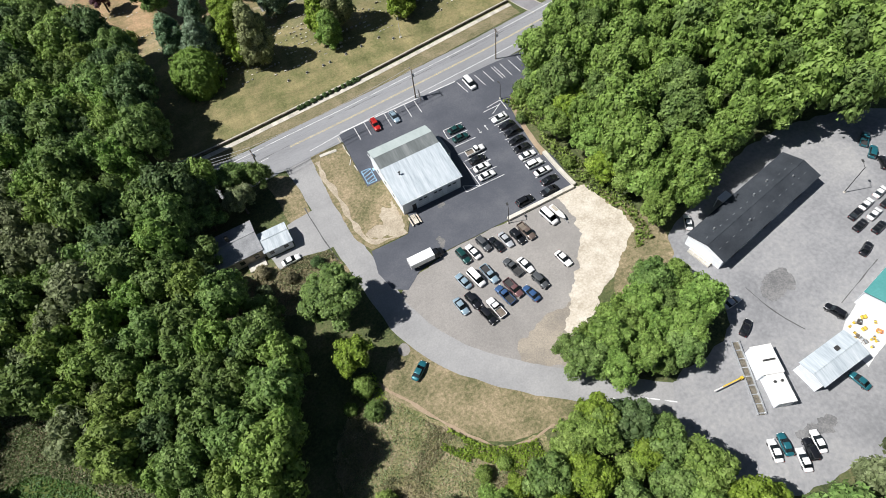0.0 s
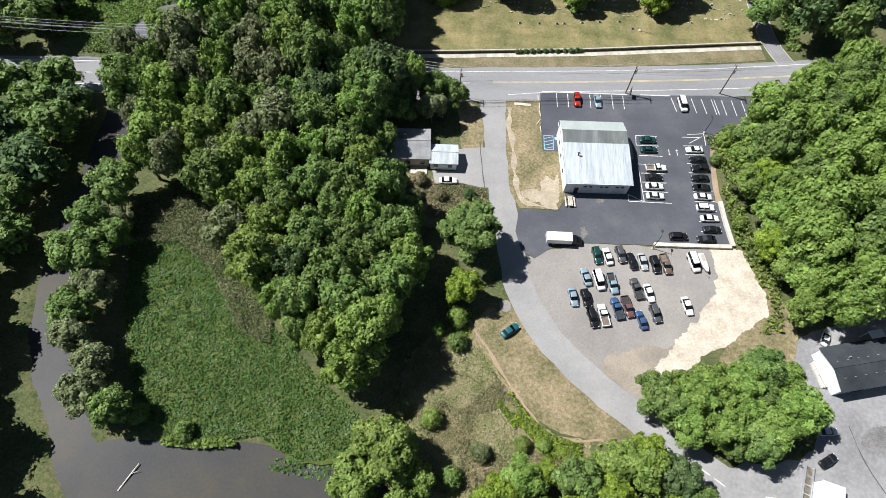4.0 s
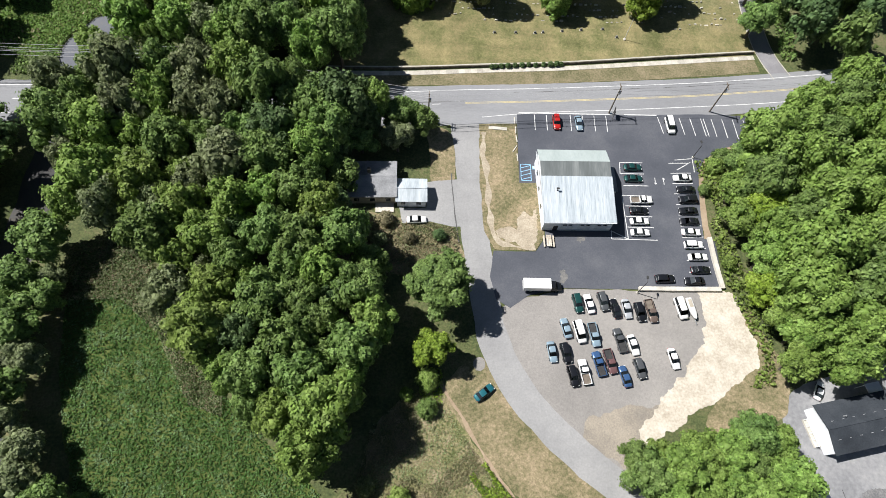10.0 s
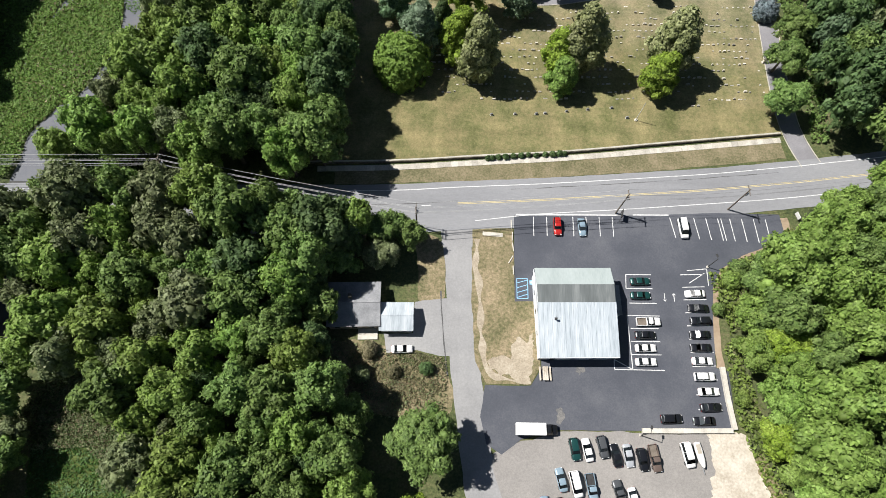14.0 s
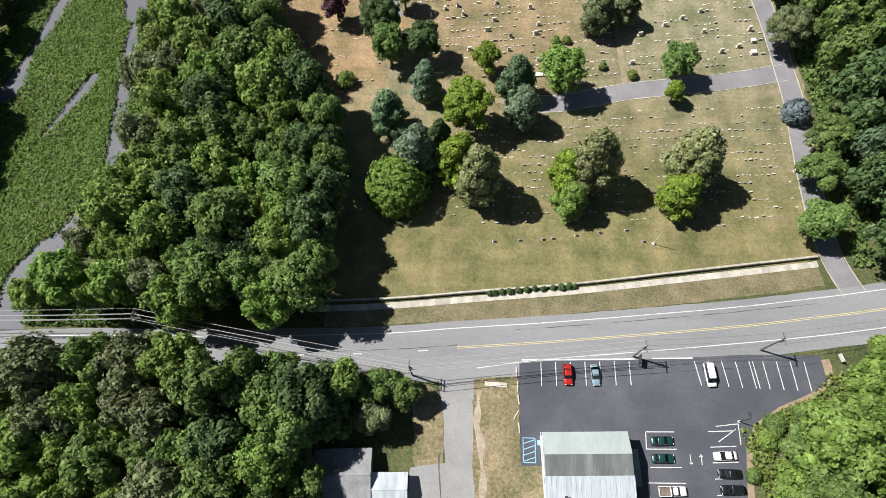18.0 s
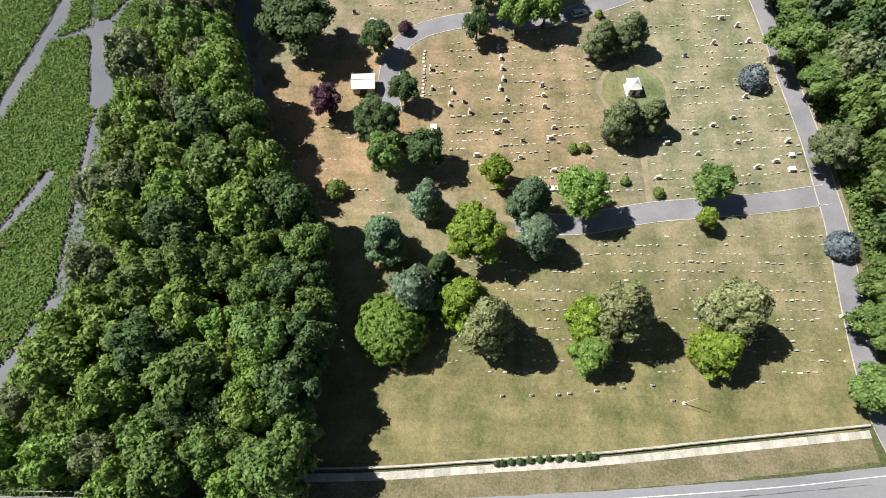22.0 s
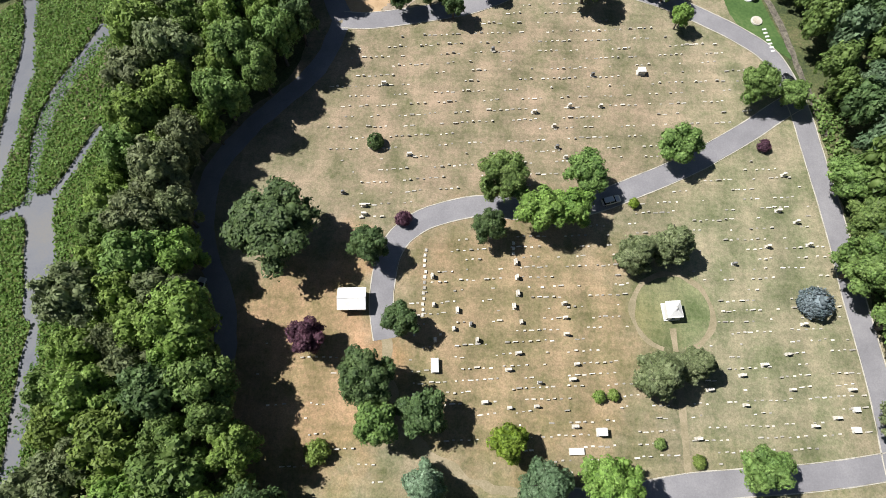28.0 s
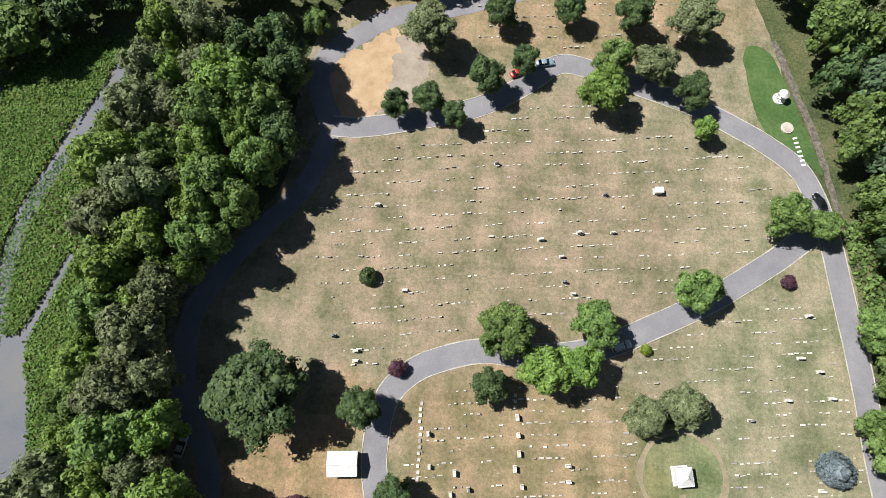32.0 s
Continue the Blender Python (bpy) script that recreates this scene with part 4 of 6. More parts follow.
    (42.5, 182.4, 1.2, "green", "bush"), (68, 260.6, 4.6, "green", "tree"), (75.8, 259.4, 3.4, "green", "tree"), (69.7, 247.8, 1.6, "purple", "bush"),
]
TREES_FRONT = [
    (-6.2, 145.2, 7.2, "yew", "yew", 1.2), (-2.0, 151.6, 6.6, "silver", "column", 1.25), (7.6, 149.8, 6.4, "bright", "column", 1.3), (11.6, 145.4, 6.7, "tan", "column", 1.45), (36.0, 149.0, 7.4, "tan", "column", 1.4),
    (31.0, 148.4, 5.2, "bright", "column", 1.25), (31.9, 141.9, 4.8, "fresh", "column", 1.1), (58.0, 150.4, 7.4, "tan", "column", 1.3), (54.8, 143.2, 6.0, "bright", "column", 1.05), (2.9, 158, 3.5, "dark", "column", 1.3),
    (86, 168, 3.4, "spruce", "spruce"), (83, 137.3, 4.8, "green", "tree"), (85.4, 150.3, 4.6, "green", "tree"), (88.7, 158.5, 5.6, "green", "tree"),
]
TREES_NORTH = [
    (-9.1, 297.4, 6.4, "olive", "tree"), (3.9, 287.8, 4.2, "dark", "tree"), (12.4, 292.6, 3.5, "dark", "tree"), (-15.2, 280.2, 3.2, "dark", "tree"), (-8, 282, 3.5, "dark", "tree"),
    (-2.2, 278.4, 3.1, "dark", "tree"), (32, 294.2, 4.4, "green", "tree"), (29.4, 285.8, 5.6, "fresh", "tree"), (41.4, 293, 5.0, "olive", "tree"), (49.4, 287.8, 4.0, "dark", "tree"),
    (52, 279.6, 2.7, "fresh", "tree"), (6.8, 304.7, 3.8, "dark", "tree"), (22, 306.8, 3.7, "dark", "tree"), (36.3, 305.9, 4.6, "dark", "tree"), (49.6, 304.5, 6.2, "olive", "tree"),
    (-34.5, 298.5, 3.2, "green", "tree"), (-39.1, 290.2, 3.5, "blue", "tree"),
]
TREES_LANE = [
    (35, 16.6, 4.4, "bright", "tree"), (39.6, 13.2, 4.4, "dark", "tree"), (42.6, 8.8, 4.4, "green", "tree"), (30.5, 15.8, 4.0, "lime", "tree"),
    (-11.4, 14.8, 6.6, "lime", "tree"),
    (3.0, 59.6, 7.2, "green", "tree"), (-11, 64, 4.2, "green", "tree"), (1.8, 47.6, 4.0, "bright", "tree"), (1.1, 37.5, 2.1, "green", "bush"), (1.3, 42.7, 2.4, "lime", "bush"), (-2.7, 40, 1.5, "lime", "bush"),
    (-21.5, 91, 4.6, "dark", "tree"), (-15.5, 94.5, 4.2, "green", "tree"), (-7.5, 95.5, 3.8, "olive", "tree"), (-18.8, 84.5, 4.4, "green", "tree"), (-19.5, 77.5, 4.2, "dark", "tree"),
    (-7.2, 101.2, 4.4, "green", "tree"), (-1.8, 100.4, 3.6, "green", "tree"), (-8.8, 77, 1.9, "reed", "bush"), (-10.2, 72.2, 2.0, "olive", "bush"), (2.6, 73.6, 1.6, "dark", "bush"), (-3.8, 72.8, 1.5, "reed", "bush"),
    (38.1, 29.9, 2.9, "green", "tree"), (42.5, 31.1, 2.5, "lime", "tree"),
]
TREES_EAST = [
    (82.8, 218.2, 6.8, "green", "tree"), (86.6, 229, 5.3, "green", "tree"), (84.1, 238.4, 5.2, "green", "tree"), (86.3, 189.1, 5.6, "olive", "tree"), (88.4, 207.6, 6.6, "green", "tree"),
]
TREES_LOTSIDE = [
    (71.5, 58, 4.6, "lime", "tree"), (73, 53, 4.8, "fresh", "tree"), (71, 47.5, 4.0, "lime", "tree"), (70.5, 64.5, 3.8, "fresh", "tree"), (77, 51, 4.6, "fresh", "tree"),
    (70.4, 92.5, 4.6, "green", "tree"), (67.2, 85.6, 4.6, "lime", "tree"), (66.6, 78, 4.2, "fresh", "tree"), (71, 79.5, 6, "bright", "tree"), (70.2, 69.5, 5.6, "fresh", "tree"), (68.6, 62.2, 4, "bright", "tree"),
]

TREES_CREEK = [(-80.5, 118.2, 3.8, "lime", "tree")]
for rows, where in ((TREES_CREEK, "between the road and the marsh"), (TREES_MIDDLE, "standing among graves"), (TREES_DRIVE, "beside the cemetery drive"), (TREES_FRONT, "on the front cemetery lawn"), (TREES_NORTH, "by the far cemetery loop"), (TREES_LANE, "beside the pale lane"), (TREES_EAST, "along the edge of the cemetery"), (TREES_LOTSIDE, "at the edge of the parking lot")):
    for x, y, r, color, kind, *high in rows:
        plant(x, y, r, color, kind, where, high=high[0] if high else 1.0)


# ---- woods ----
WOODS = [
    ("wood west of the cemetery", [(-67, 246), (-68, 228), (-69, 212), (-68, 203), (-67, 192), (-66.5, 180), (-63.5, 167), (-61, 157), (-62, 149), (-65, 140), (-68, 130), (-73, 119.5), (-63, 116.4), (-50, 115.2), (-42, 114.8), (-20, 116.4), (-19, 137), (-21, 156), (-28, 169), (-34.5, 179), (-39, 188), (-46, 199), (-50.5, 214), (-53.5, 230), (-49, 243), (-38, 255), (-36.5, 266), (-37, 290), (-62, 294), (-67, 284), (-70, 270), (-70, 256)], 8.2, ("green", "green", "lime", "olive", "green")),
    ("wood between road and marsh", [(-79, 97), (-74, 84), (-69, 73), (-56, 68.5), (-47.5, 56.5), (-37.5, 43.5), (-26.5, 31), (-19, 27), (-13.5, 37), (-8, 50), (-11, 58), (-14, 68), (-19, 75), (-23, 82), (-21, 92), (-16, 94), (-13, 97), (-12, 101.5), (-14, 103), (-31, 103.4), (-51, 103.4), (-73, 103)], 8.0, ("green", "green", "lime", "olive", "green", "dark", "green")),
    ("wood east of the parking lot", [(69.5, 92), (76, 98.5), (86, 108), (100, 115), (158, 90), (158, 66), (128, 47), (112, 52), (89, 50), (75, 46), (73, 52), (71, 60), (71, 66), (70, 78)], 8.8, ("fresh", "lime", "fresh", "lime", "green")),
    ("clump beside the lane", [(39, 27), (49, 31.5), (57, 35), (65, 33), (65, 25), (57, 19), (48, 19.5), (41, 23.5)], 6.0, ("green", "fresh", "green", "fresh")),
    ("trees along the creek island", [(-77, 71), (-72, 68), (-71.5, 58), (-70, 50), (-70.5, 40), (-68, 34), (-63, 25), (-58, 18), (-62, 18), (-68.5, 25), (-73.5, 34), (-76, 46), (-77, 60)], 7.0, ("olive", "green", "green")),
    ("trees on the far creek bank", [(-98, 101), (-91, 88), (-90.5, 66), (-91.5, 50), (-94, 40), (-89, 30), (-84.5, 18), (-79, 4), (-96, 0), (-112, 40), (-122, 90)], 8.0, ("dark", "green", "olive", "green")),
    ("trees along the near pond bank", [(-14, 17), (-7, 17.5), (-4, 10), (-7, 3), (-15, 3), (-16, 10)], 7.5, ("lime", "fresh")),
    ("trees beside the lane bend", [(8, 10), (15, 13.5), (21, 13), (28, 16), (33, 18.5), (36, 14), (40, 8), (50, -2), (54, -8), (22, -4), (8, 0)], 6.5, ("lime", "fresh", "bright", "green", "lime")),
    ("trees east of the cemetery", [(91, 128), (93, 150), (93, 172), (92, 196), (89, 216), (86, 246), (83.6, 262), (81.6, 276), (77, 296), (72, 316), (108, 316), (116, 230), (116, 150), (104, 128)], 7.4, ("green", "dark", "green", "blue", "olive")),
    ("trees behind the far cemetery", [(-34, 310), (-10, 318), (20, 328), (60, 326), (72, 318), (80, 330), (-60, 332), (-72, 310), (-45, 300)], 8.0, ("dark", "green")),
    ("trees beyond the marsh", [(-98, 285), (-86, 294), (-76, 300), (-76, 318), (-124, 318), (-118, 280)], 8.0, ("green", "dark")),
    ("trees across the marsh", [(-116, 110), (-108, 120), (-106, 150), (-114, 175), (-116, 205), (-132, 230), (-140, 180), (-142, 110)], 8.5, ("dark", "green")),
    ("trees east of the road bend", [(97, 108), (112, 116), (150, 124), (160, 96), (130, 100)], 8.0, ("green", "dark")),
    ("trees beside the yard", [(72, -8), (90, -14), (112, -16), (112, -28), (60, -26), (58, -12)], 8.0, ("green", "olive")),
]
LOW = ("trees beyond the marsh", "trees across the marsh", "trees on the far creek bank", "clump beside the lane", "trees along the near pond bank", "trees beside the lane bend", "trees along the creek island")
NEAR_WOODS = ("wood west of the cemetery", "wood between road and marsh", "clump beside the lane")
DETAILED = ("wood between road and marsh", "wood east of the parking lot", "clump beside the lane", "trees beside the lane bend", "trees along the near pond bank", "trees along the creek island")
# West of the given x: paler creek-side trees, sunlit crowns also put into leaf colour
SIDED = {"wood west of the cemetery": -52, "wood between road and marsh": -38}
wood_rng = random.Random(21)
spots = []
for label, poly, gap, colors in WOODS:
    xs, ys = [p[0] for p in poly], [p[1] for p in poly]
    mine = []
    for k in range(9000):
        x, y = wood_rng.uniform(min(xs), max(xs)), wood_rng.uniform(min(ys), max(ys))
        if not inside(x, y, poly):
            continue
        r = wood_rng.uniform(0.52, 0.84) * gap * (1 if k < 5000 else 0.66)
        if any(math.hypot(x - a, y - b) < (0.58 if label in NEAR_WOODS else 0.67 if label in DETAILED else 0.74) * (r + c) for a, b, c, *_ in mine):
            continue
        if label in SIDED:
            colors = ("lime", "olive", "green", "lime", "olive") if x < SIDED[label] and not (label.startswith("wood west") and y < 168) else ("lime", "fresh", "lime", "olive") if x < SIDED[label] else ("green", "green", "fresh", "green", "dark", "lime", "green")
        mine.append((x, y, r, wood_rng.choice(colors), label))
    spots.append((label, mine))

far_v, far_f = {}, {}
single = 0
for label, mine in spots:
    for x, y, r, color, _ in mine:
        if label in NEAR_WOODS and single < 240:
            single += 1
            plant(x, y, r, color, "tree", "in the " + label, label, label not in LOW, 1.2 if label == "wood between road and marsh" and y > 92 and x < -28 else 1.0)
            continue
        v, f = CROWNS["tree" if label in DETAILED and -80 < x < 104 else "far"][wood_rng.randrange(8)]
        a = wood_rng.uniform(0, 6.28)
        s = r / 1.03
        w = np.stack([s * (v[:, 0] * math.cos(a) - v[:, 1] * math.sin(a)) + x, s * (v[:, 0] * math.sin(a) + v[:, 1] * math.cos(a)) + y, v[:, 2] * tall(r, "tree", label not in LOW)], 1)
        k = (label, color)
        n0 = sum(len(q) for q in far_v.get(k, []))
        far_v.setdefault(k, []).append(w)
        far_f.setdefault(k, []).append(f + n0)
for (label, color), vs in far_v.items():
    me = fast_mesh("woodland", np.concatenate(vs), np.concatenate(far_f[label, color]), LEAF[color])
    tagged(new("woodland", me), f"{WORDS[color]} crowns of the {label}" if label.startswith("wood") else f"{WORDS[color]} crowns of {label}", "trees", kind="stuff")


# ---- marsh and undergrowth ----
LILY = [(-71, 66), (-62, 70), (-52, 60), (-41, 43), (-33, 36.5), (-26, 29.5), (-17, 22.5), (-15.5, 15), (-27, 13.5), (-35, 17.5), (-44, 15.8), (-51, 16), (-59, 22.5), (-64, 33), (-67, 41), (-69.5, 52)]
REEDS = [(-74, 62), (-72, 68), (-60, 72), (-53, 60), (-45, 49), (-37, 42), (-36, 35), (-42.5, 37), (-51, 50), (-60, 57), (-70, 56)]
setting("marsh_bed", patch("marsh_bed", LILY, 0.03, 0.6, M["marsh_floor"], 1.0, 0.8), "dark wet bed of the lily marsh", "ground")
rngm = np.random.default_rng(5)


def scatter(poly, n, keep=lambda x, y: True):
    xs, ys = [p[0] for p in poly], [p[1] for p in poly]
    out = []
    while len(out) < n:
        x, y = rngm.uniform(min(xs), max(xs)), rngm.uniform(min(ys), max(ys))
        if inside(x, y, poly) and keep(x, y):
            out.append((x, y))
    return np.array(out)


def leaf_field(name, poly, n, size, z0, z1, tilt, color, label, category, keep=lambda x, y: True):
    p = scatter(poly, n, keep)
    pos = np.column_stack([p, rngm.uniform(z0, z1, n)])
    nrm = rngm.normal(0, tilt, (n, 3)) + (0, 0, 1)
    v, f = leaf_quads(rngm, pos, nrm, size)
    v[:, 2] = np.maximum(v[:, 2], -0.43)
    return tagged(new(name, fast_mesh(name, v, f, LEAF[color])), label, category, kind="stuff")


leaf_field("lily_pads", LILY, 24000, 0.25, 0.1, 0.4, 0.25, "pad", "crowded green lily pads over wet ground", "water plants")
leaf_field("lily_pads", [(-24, 15), (-16, 14.5), (-16, 10.5), (-26, 11), (-32, 11.8), (-31, 14)], 420, 0.4, -0.42, -0.3, 0.1, "pad", "loose lily pads floating on the pond", "water plants")
leaf_field("lily_pads", [(-94, 222), (-90, 222), (-90, 240), (-88, 254), (-84, 266), (-86, 268), (-92, 256), (-95, 240)], 1300, 0.3, -0.43, -0.36, 0.1, "pad", "pale lily pads along the marsh stream", "water plants", lambda x, y: bed(x, y) > 0.5)
leaf_field("lily_pads", [(-78, 140), (-70, 150), (-73, 175), (-76, 200), (-80, 200), (-79, 175), (-80, 150)], 700, 0.3, -0.43, -0.36, 0.1, "pad", "pale lily pads along the marsh stream", "water plants", lambda x, y: bed(x, y) > 0.5 and noise.noise(Vector((x * 0.2, y * 0.2, 4))) > 0.05)
leaf_field("reeds", REEDS, 5200, 0.2, 0.3, 1.3, 0.9, "reed", "tall brownish reeds at the marsh edge", "reeds")
leaf_field("reeds", REEDS, 11000, 0.19, 0.1, 1.2, 0.8, "olive", "tall olive reeds at the marsh edge", "reeds")
leaf_field("marsh_plants", MARSH, 62000, 0.34, 0.05, 0.4, 0.28, "marsh", "dense low bright green marsh plants", "water plants", lambda x, y: bed(x, y) < 0.42)
leaf_field("marsh_plants", MARSH, 700, 0.4, 0.1, 0.9, 0.9, "reed", "brown seed heads in the marsh", "water plants", lambda x, y: bed(x, y) < 0.2 and noise.noise(Vector((x * 0.05, y * 0.05, 7.2))) > 0.1)
BRUSH = [(3.5, 41), (8, 33), (13.5, 26), (19, 21), (26, 19), (20, 10), (4, 7), (-7, 12), (-11, 24), (-9, 34), (-3, 40)]
leaf_field("undergrowth", BRUSH, 13000, 0.16, 0.1, 0.6, 0.7, "reed", "dead brown stalks among weeds", "weeds", lambda x, y: noise.noise(Vector((x * 0.12, y * 0.12, 1.0))) > -0.05)
leaf_field("undergrowth", BRUSH, 9000, 0.15, 0.05, 0.45, 0.6, "olive", "rough green weeds and low shrubs", "weeds", lambda x, y: noise.noise(Vector((x * 0.12, y * 0.12, 1.0))) < 0.1)
leaf_field("undergrowth", [(12, 28.5), (15.5, 24), (19, 21), (24, 19.6), (29, 19.4), (27, 16.5), (20, 16), (14, 19.5), (9, 26)], 2600, 0.22, 0.1, 0.8, 0.7, "bright", "bright lime weeds along the mown grass", "weeds", lambda x, y: noise.noise(Vector((x * 0.25, y * 0.25, 8.0))) > -0.15)
leaf_field("undergrowth", [(-1, 46), (4, 45), (4, 39), (0, 38)], 500, 0.22, 0.1, 0.7, 0.7, "bright", "bright lime weeds beside the tree", "weeds")
leaf_field("undergrowth", [(61.5, 96), (64.5, 97), (70, 100), (77, 103), (80, 107), (86, 108), (80, 96), (70, 90), (63, 80), (63.4, 66), (66, 57), (68, 49), (64, 43.5), (69, 44), (71, 56), (68, 70)], 2600, 0.4, 0.1, 1.3, 0.8, "lime", "bright weeds at the edge of the wood", "weeds")
leaf_field("undergrowth", [(91, 130), (93, 150), (91.5, 175), (91, 196), (88.5, 216), (86, 240), (82, 262), (88, 262), (93, 230), (97, 190), (98, 150), (95, 130)], 4200, 0.5, 0.1, 1.5, 0.8, "green", "weeds and brush outside the cemetery drive", "weeds")
leaf_field("undergrowth", [(-22, 79), (-8, 78.5), (0, 74), (6.5, 72.5), (7, 66), (0, 63), (-9, 65), (-22, 68)], 2000, 0.24, 0.05, 0.6, 0.8, "olive", "shaded weeds below the house", "weeds")
leaf_field("undergrowth", [(-13, 77.4), (-6, 76.6), (0, 77), (6.5, 76), (7, 70), (0, 66), (-12, 68)], 3600, 0.2, 0.05, 0.45, 0.7, "reed", "brown tangled scrub below the house", "weeds")
leaf_field("undergrowth", [(-100, 112.3), (-60, 113.2), (-57, 117), (-71, 120), (-79, 129), (-84, 119), (-100, 117)], 5200, 0.34, 0.1, 1.3, 0.8, "green", "rank green weeds between road and marsh", "weeds", lambda x, y: bed(x, y) < 0.3)
WET = [(-52, 16.4), (-46, 16.2), (-40, 16.8), (-38, 15.6), (-45, 14.6), (-52, 15)]
leaf_field("undergrowth", WET, 380, 0.45, 0.1, 1.0, 0.9, "lime", "bright shoots on the pond bank", "weeds")
for x, y, r, c in ((-9, 24, 1.9, "olive"), (-3, 22, 2.2, "lime"), (1, 12, 2.2, "green"), (6, 16.5, 2.0, "olive"), (14, 18.5, 1.7, "lime"), (18, 18.5, 1.4, "lime"), (-48, 17.5, 2.0, "green"), (-57, 20, 2.2, "green"), (64.6, 70, 1.8, "lime"), (62.6, 88, 1.6, "green"), (68, 97.5, 2.2, "green"), (74, 99, 2.6, "green"), (66, 94.5, 2.2, "lime")):
    plant(x, y, r, c, "bush", "among rough weeds", "bushes in the weeds")

# A bleached dead branch in the pond
snag = tagged(new("dead_branch"), "bleached dead branch lying in the pond", "branch")
part("limb", tube((-57.4, 7.0, -0.42), (-55.0, 11.6, -0.1), 0.16, 0.1, 7), M["concrete"], snag)
part("twig", tube((-56.0, 9.8, -0.2), (-54.6, 10.4, 0.1), 0.07, 0.03, 6), M["concrete"], snag)

# Clipped shrubs in a row in front of the cemetery wall
for q in spline([(14.6, 122.2), (24, 123.3), (32.4, 124.2)], 1.42):
    plant(q.x + tree_rng.uniform(-0.1, 0.1), q.y + tree_rng.uniform(-0.1, 0.1), tree_rng.uniform(0.72, 0.9), "dark", "bush", "in a clipped row along the stone wall", "clipped shrubs along the wall")


# ---- buildings ----
def quad_slab(pts, thick=0.12):
    """A roof plane from its corners, with thickness downwards."""
    bm = bmesh.new()
    top = [bm.verts.new(p) for p in pts]
    low = [bm.verts.new((p[0], p[1], p[2] - thick)) for p in pts]
    bm.faces.new(top)
    bm.faces.new(low[::-1])
    for i in range(len(top)):
        j = (i + 1) % len(top)
        bm.faces.new((top[j], top[i], low[i], low[j]))
    bmesh.ops.recalc_face_normals(bm, faces=bm.faces[:])
    return bm


def wall_prism(outline, thick, along, x0):
    """A gable wall: outline of (across, z), extruded along x."""
    bm = bmesh.new()
    a = [bm.verts.new((x0, y, z)) for y, z in outline]
    b = [bm.verts.new((x0 + thick, y, z)) for y, z in outline]
    bm.faces.new(a[::-1])
    bm.faces.new(b)
    for i in range(len(a)):
        j = (i + 1) % len(a)
        bm.faces.new((a[i], a[j], b[j], b[i]))
    bmesh.ops.recalc_face_normals(bm, faces=bm.faces[:])
    return bm


def pane_window(parent, x, y, z, w, h, face=-1, name="window"):
    """A framed window on a wall that faces -y (face=-1) or +y."""
    f = part(name, box(x - w / 2, y - 0.06, z, x + w / 2, y + 0.06, z + h, 0.015), M["frame_dark"], parent)
    part("pane", box(x - w / 2 + 0.08, y + face * 0.075 - 0.01, z + 0.08, x + w / 2 - 0.08, y + face * 0.075 + 0.01, z + h - 0.08), M["glass"], f)
    return f


# Garage workshop: local x east, y north, origin at its south-west corner
shop = tagged(new("garage_building"), "white metal garage building with a stained pitched roof", "building")
W_, D_, E_ = 15.0, 17.4, 4.3
prof = [(0, 0), (D_, 0), (D_, 5.0), (13.8, 6.2), (10.2, 5.78), (0, E_)]
part("wall", wall_prism(prof, 0.25, W_, 0), M["wall_white"], shop)
part("wall", wall_prism(prof, 0.25, W_, W_ - 0.25), M["wall_white"], shop)
part("wall", box(0.25, D_ - 0.25, 0, W_ - 0.25, D_, 4.95), M["wall_white"], shop)
part("wall", box(0.25, 0, 0, W_ - 0.25, 0.25, 4.25), M["wall_white"], shop)
part("roof", quad_slab([(-0.3, D_ + 0.3, 5.02), (W_ + 0.3, D_ + 0.3, 5.02), (W_ + 0.3, 13.8, 6.34), (-0.3, 13.8, 6.34)]), M["metal_pale"], shop, "pale green-grey rear roof slope")
part("roof", quad_slab([(-0.25, 13.8, 6.32), (W_ + 0.25, 13.8, 6.32), (W_ + 0.25, 10.2, 5.88), (-0.25, 10.2, 5.88)]), M["metal_grey"], shop, "grey stained upper roof")
part("roof", quad_slab([(-0.35, 10.2, 5.93), (W_ + 0.35, 10.2, 5.93), (W_ + 0.35, -0.4, 4.36), (-0.35, -0.4, 4.36)]), M["metal_white"], shop, "white weathered metal roof")
for k in range(19):
    x = -0.2 + k * (W_ + 0.4) / 18
    part("roof_seam", quad_slab([(x - 0.04, 10.2, 5.975), (x + 0.04, 10.2, 5.975), (x + 0.04, -0.4, 4.405), (x - 0.04, -0.4, 4.405)], 0.05), M["metal_white"], shop)
part("gutter", box(-0.35, -0.55, 4.12, W_ + 0.35, -0.4, 4.3, 0.02), M["wall_white"], shop)
part("fascia", box(-0.42, -0.4, 4.1, -0.35, D_ + 0.3, 4.3), M["wall_white"], shop)
for x in (5.2, 9.0, 12.7):
    d = part("garage_door", box(x - 1.35, -0.07, 0.02, x + 1.35, 0.0, 3.1, 0.02), M["door_pale"], shop, "pale roller door")
    for z in (0.75, 1.5, 2.25):
        part("door_rib", box(x - 1.32, -0.1, z - 0.03, x + 1.32, -0.07, z + 0.03), M["wall_white"], d)
    for k in (-0.6, 0.6):
        part("pane", box(x + k - 0.4, -0.1, 2.4, x + k + 0.4, -0.072, 2.85), M["glass"], d)
part("door", box(2.3, -0.06, 0.02, 3.3, 0, 2.1, 0.02), M["frame_dark"], shop, "dark steel door")
part("roof_vent", tube((3.0, 6.8, 5.2), (3.0, 6.8, 6.3), 0.12, 0.12, 10), M["frame_dark"], shop)
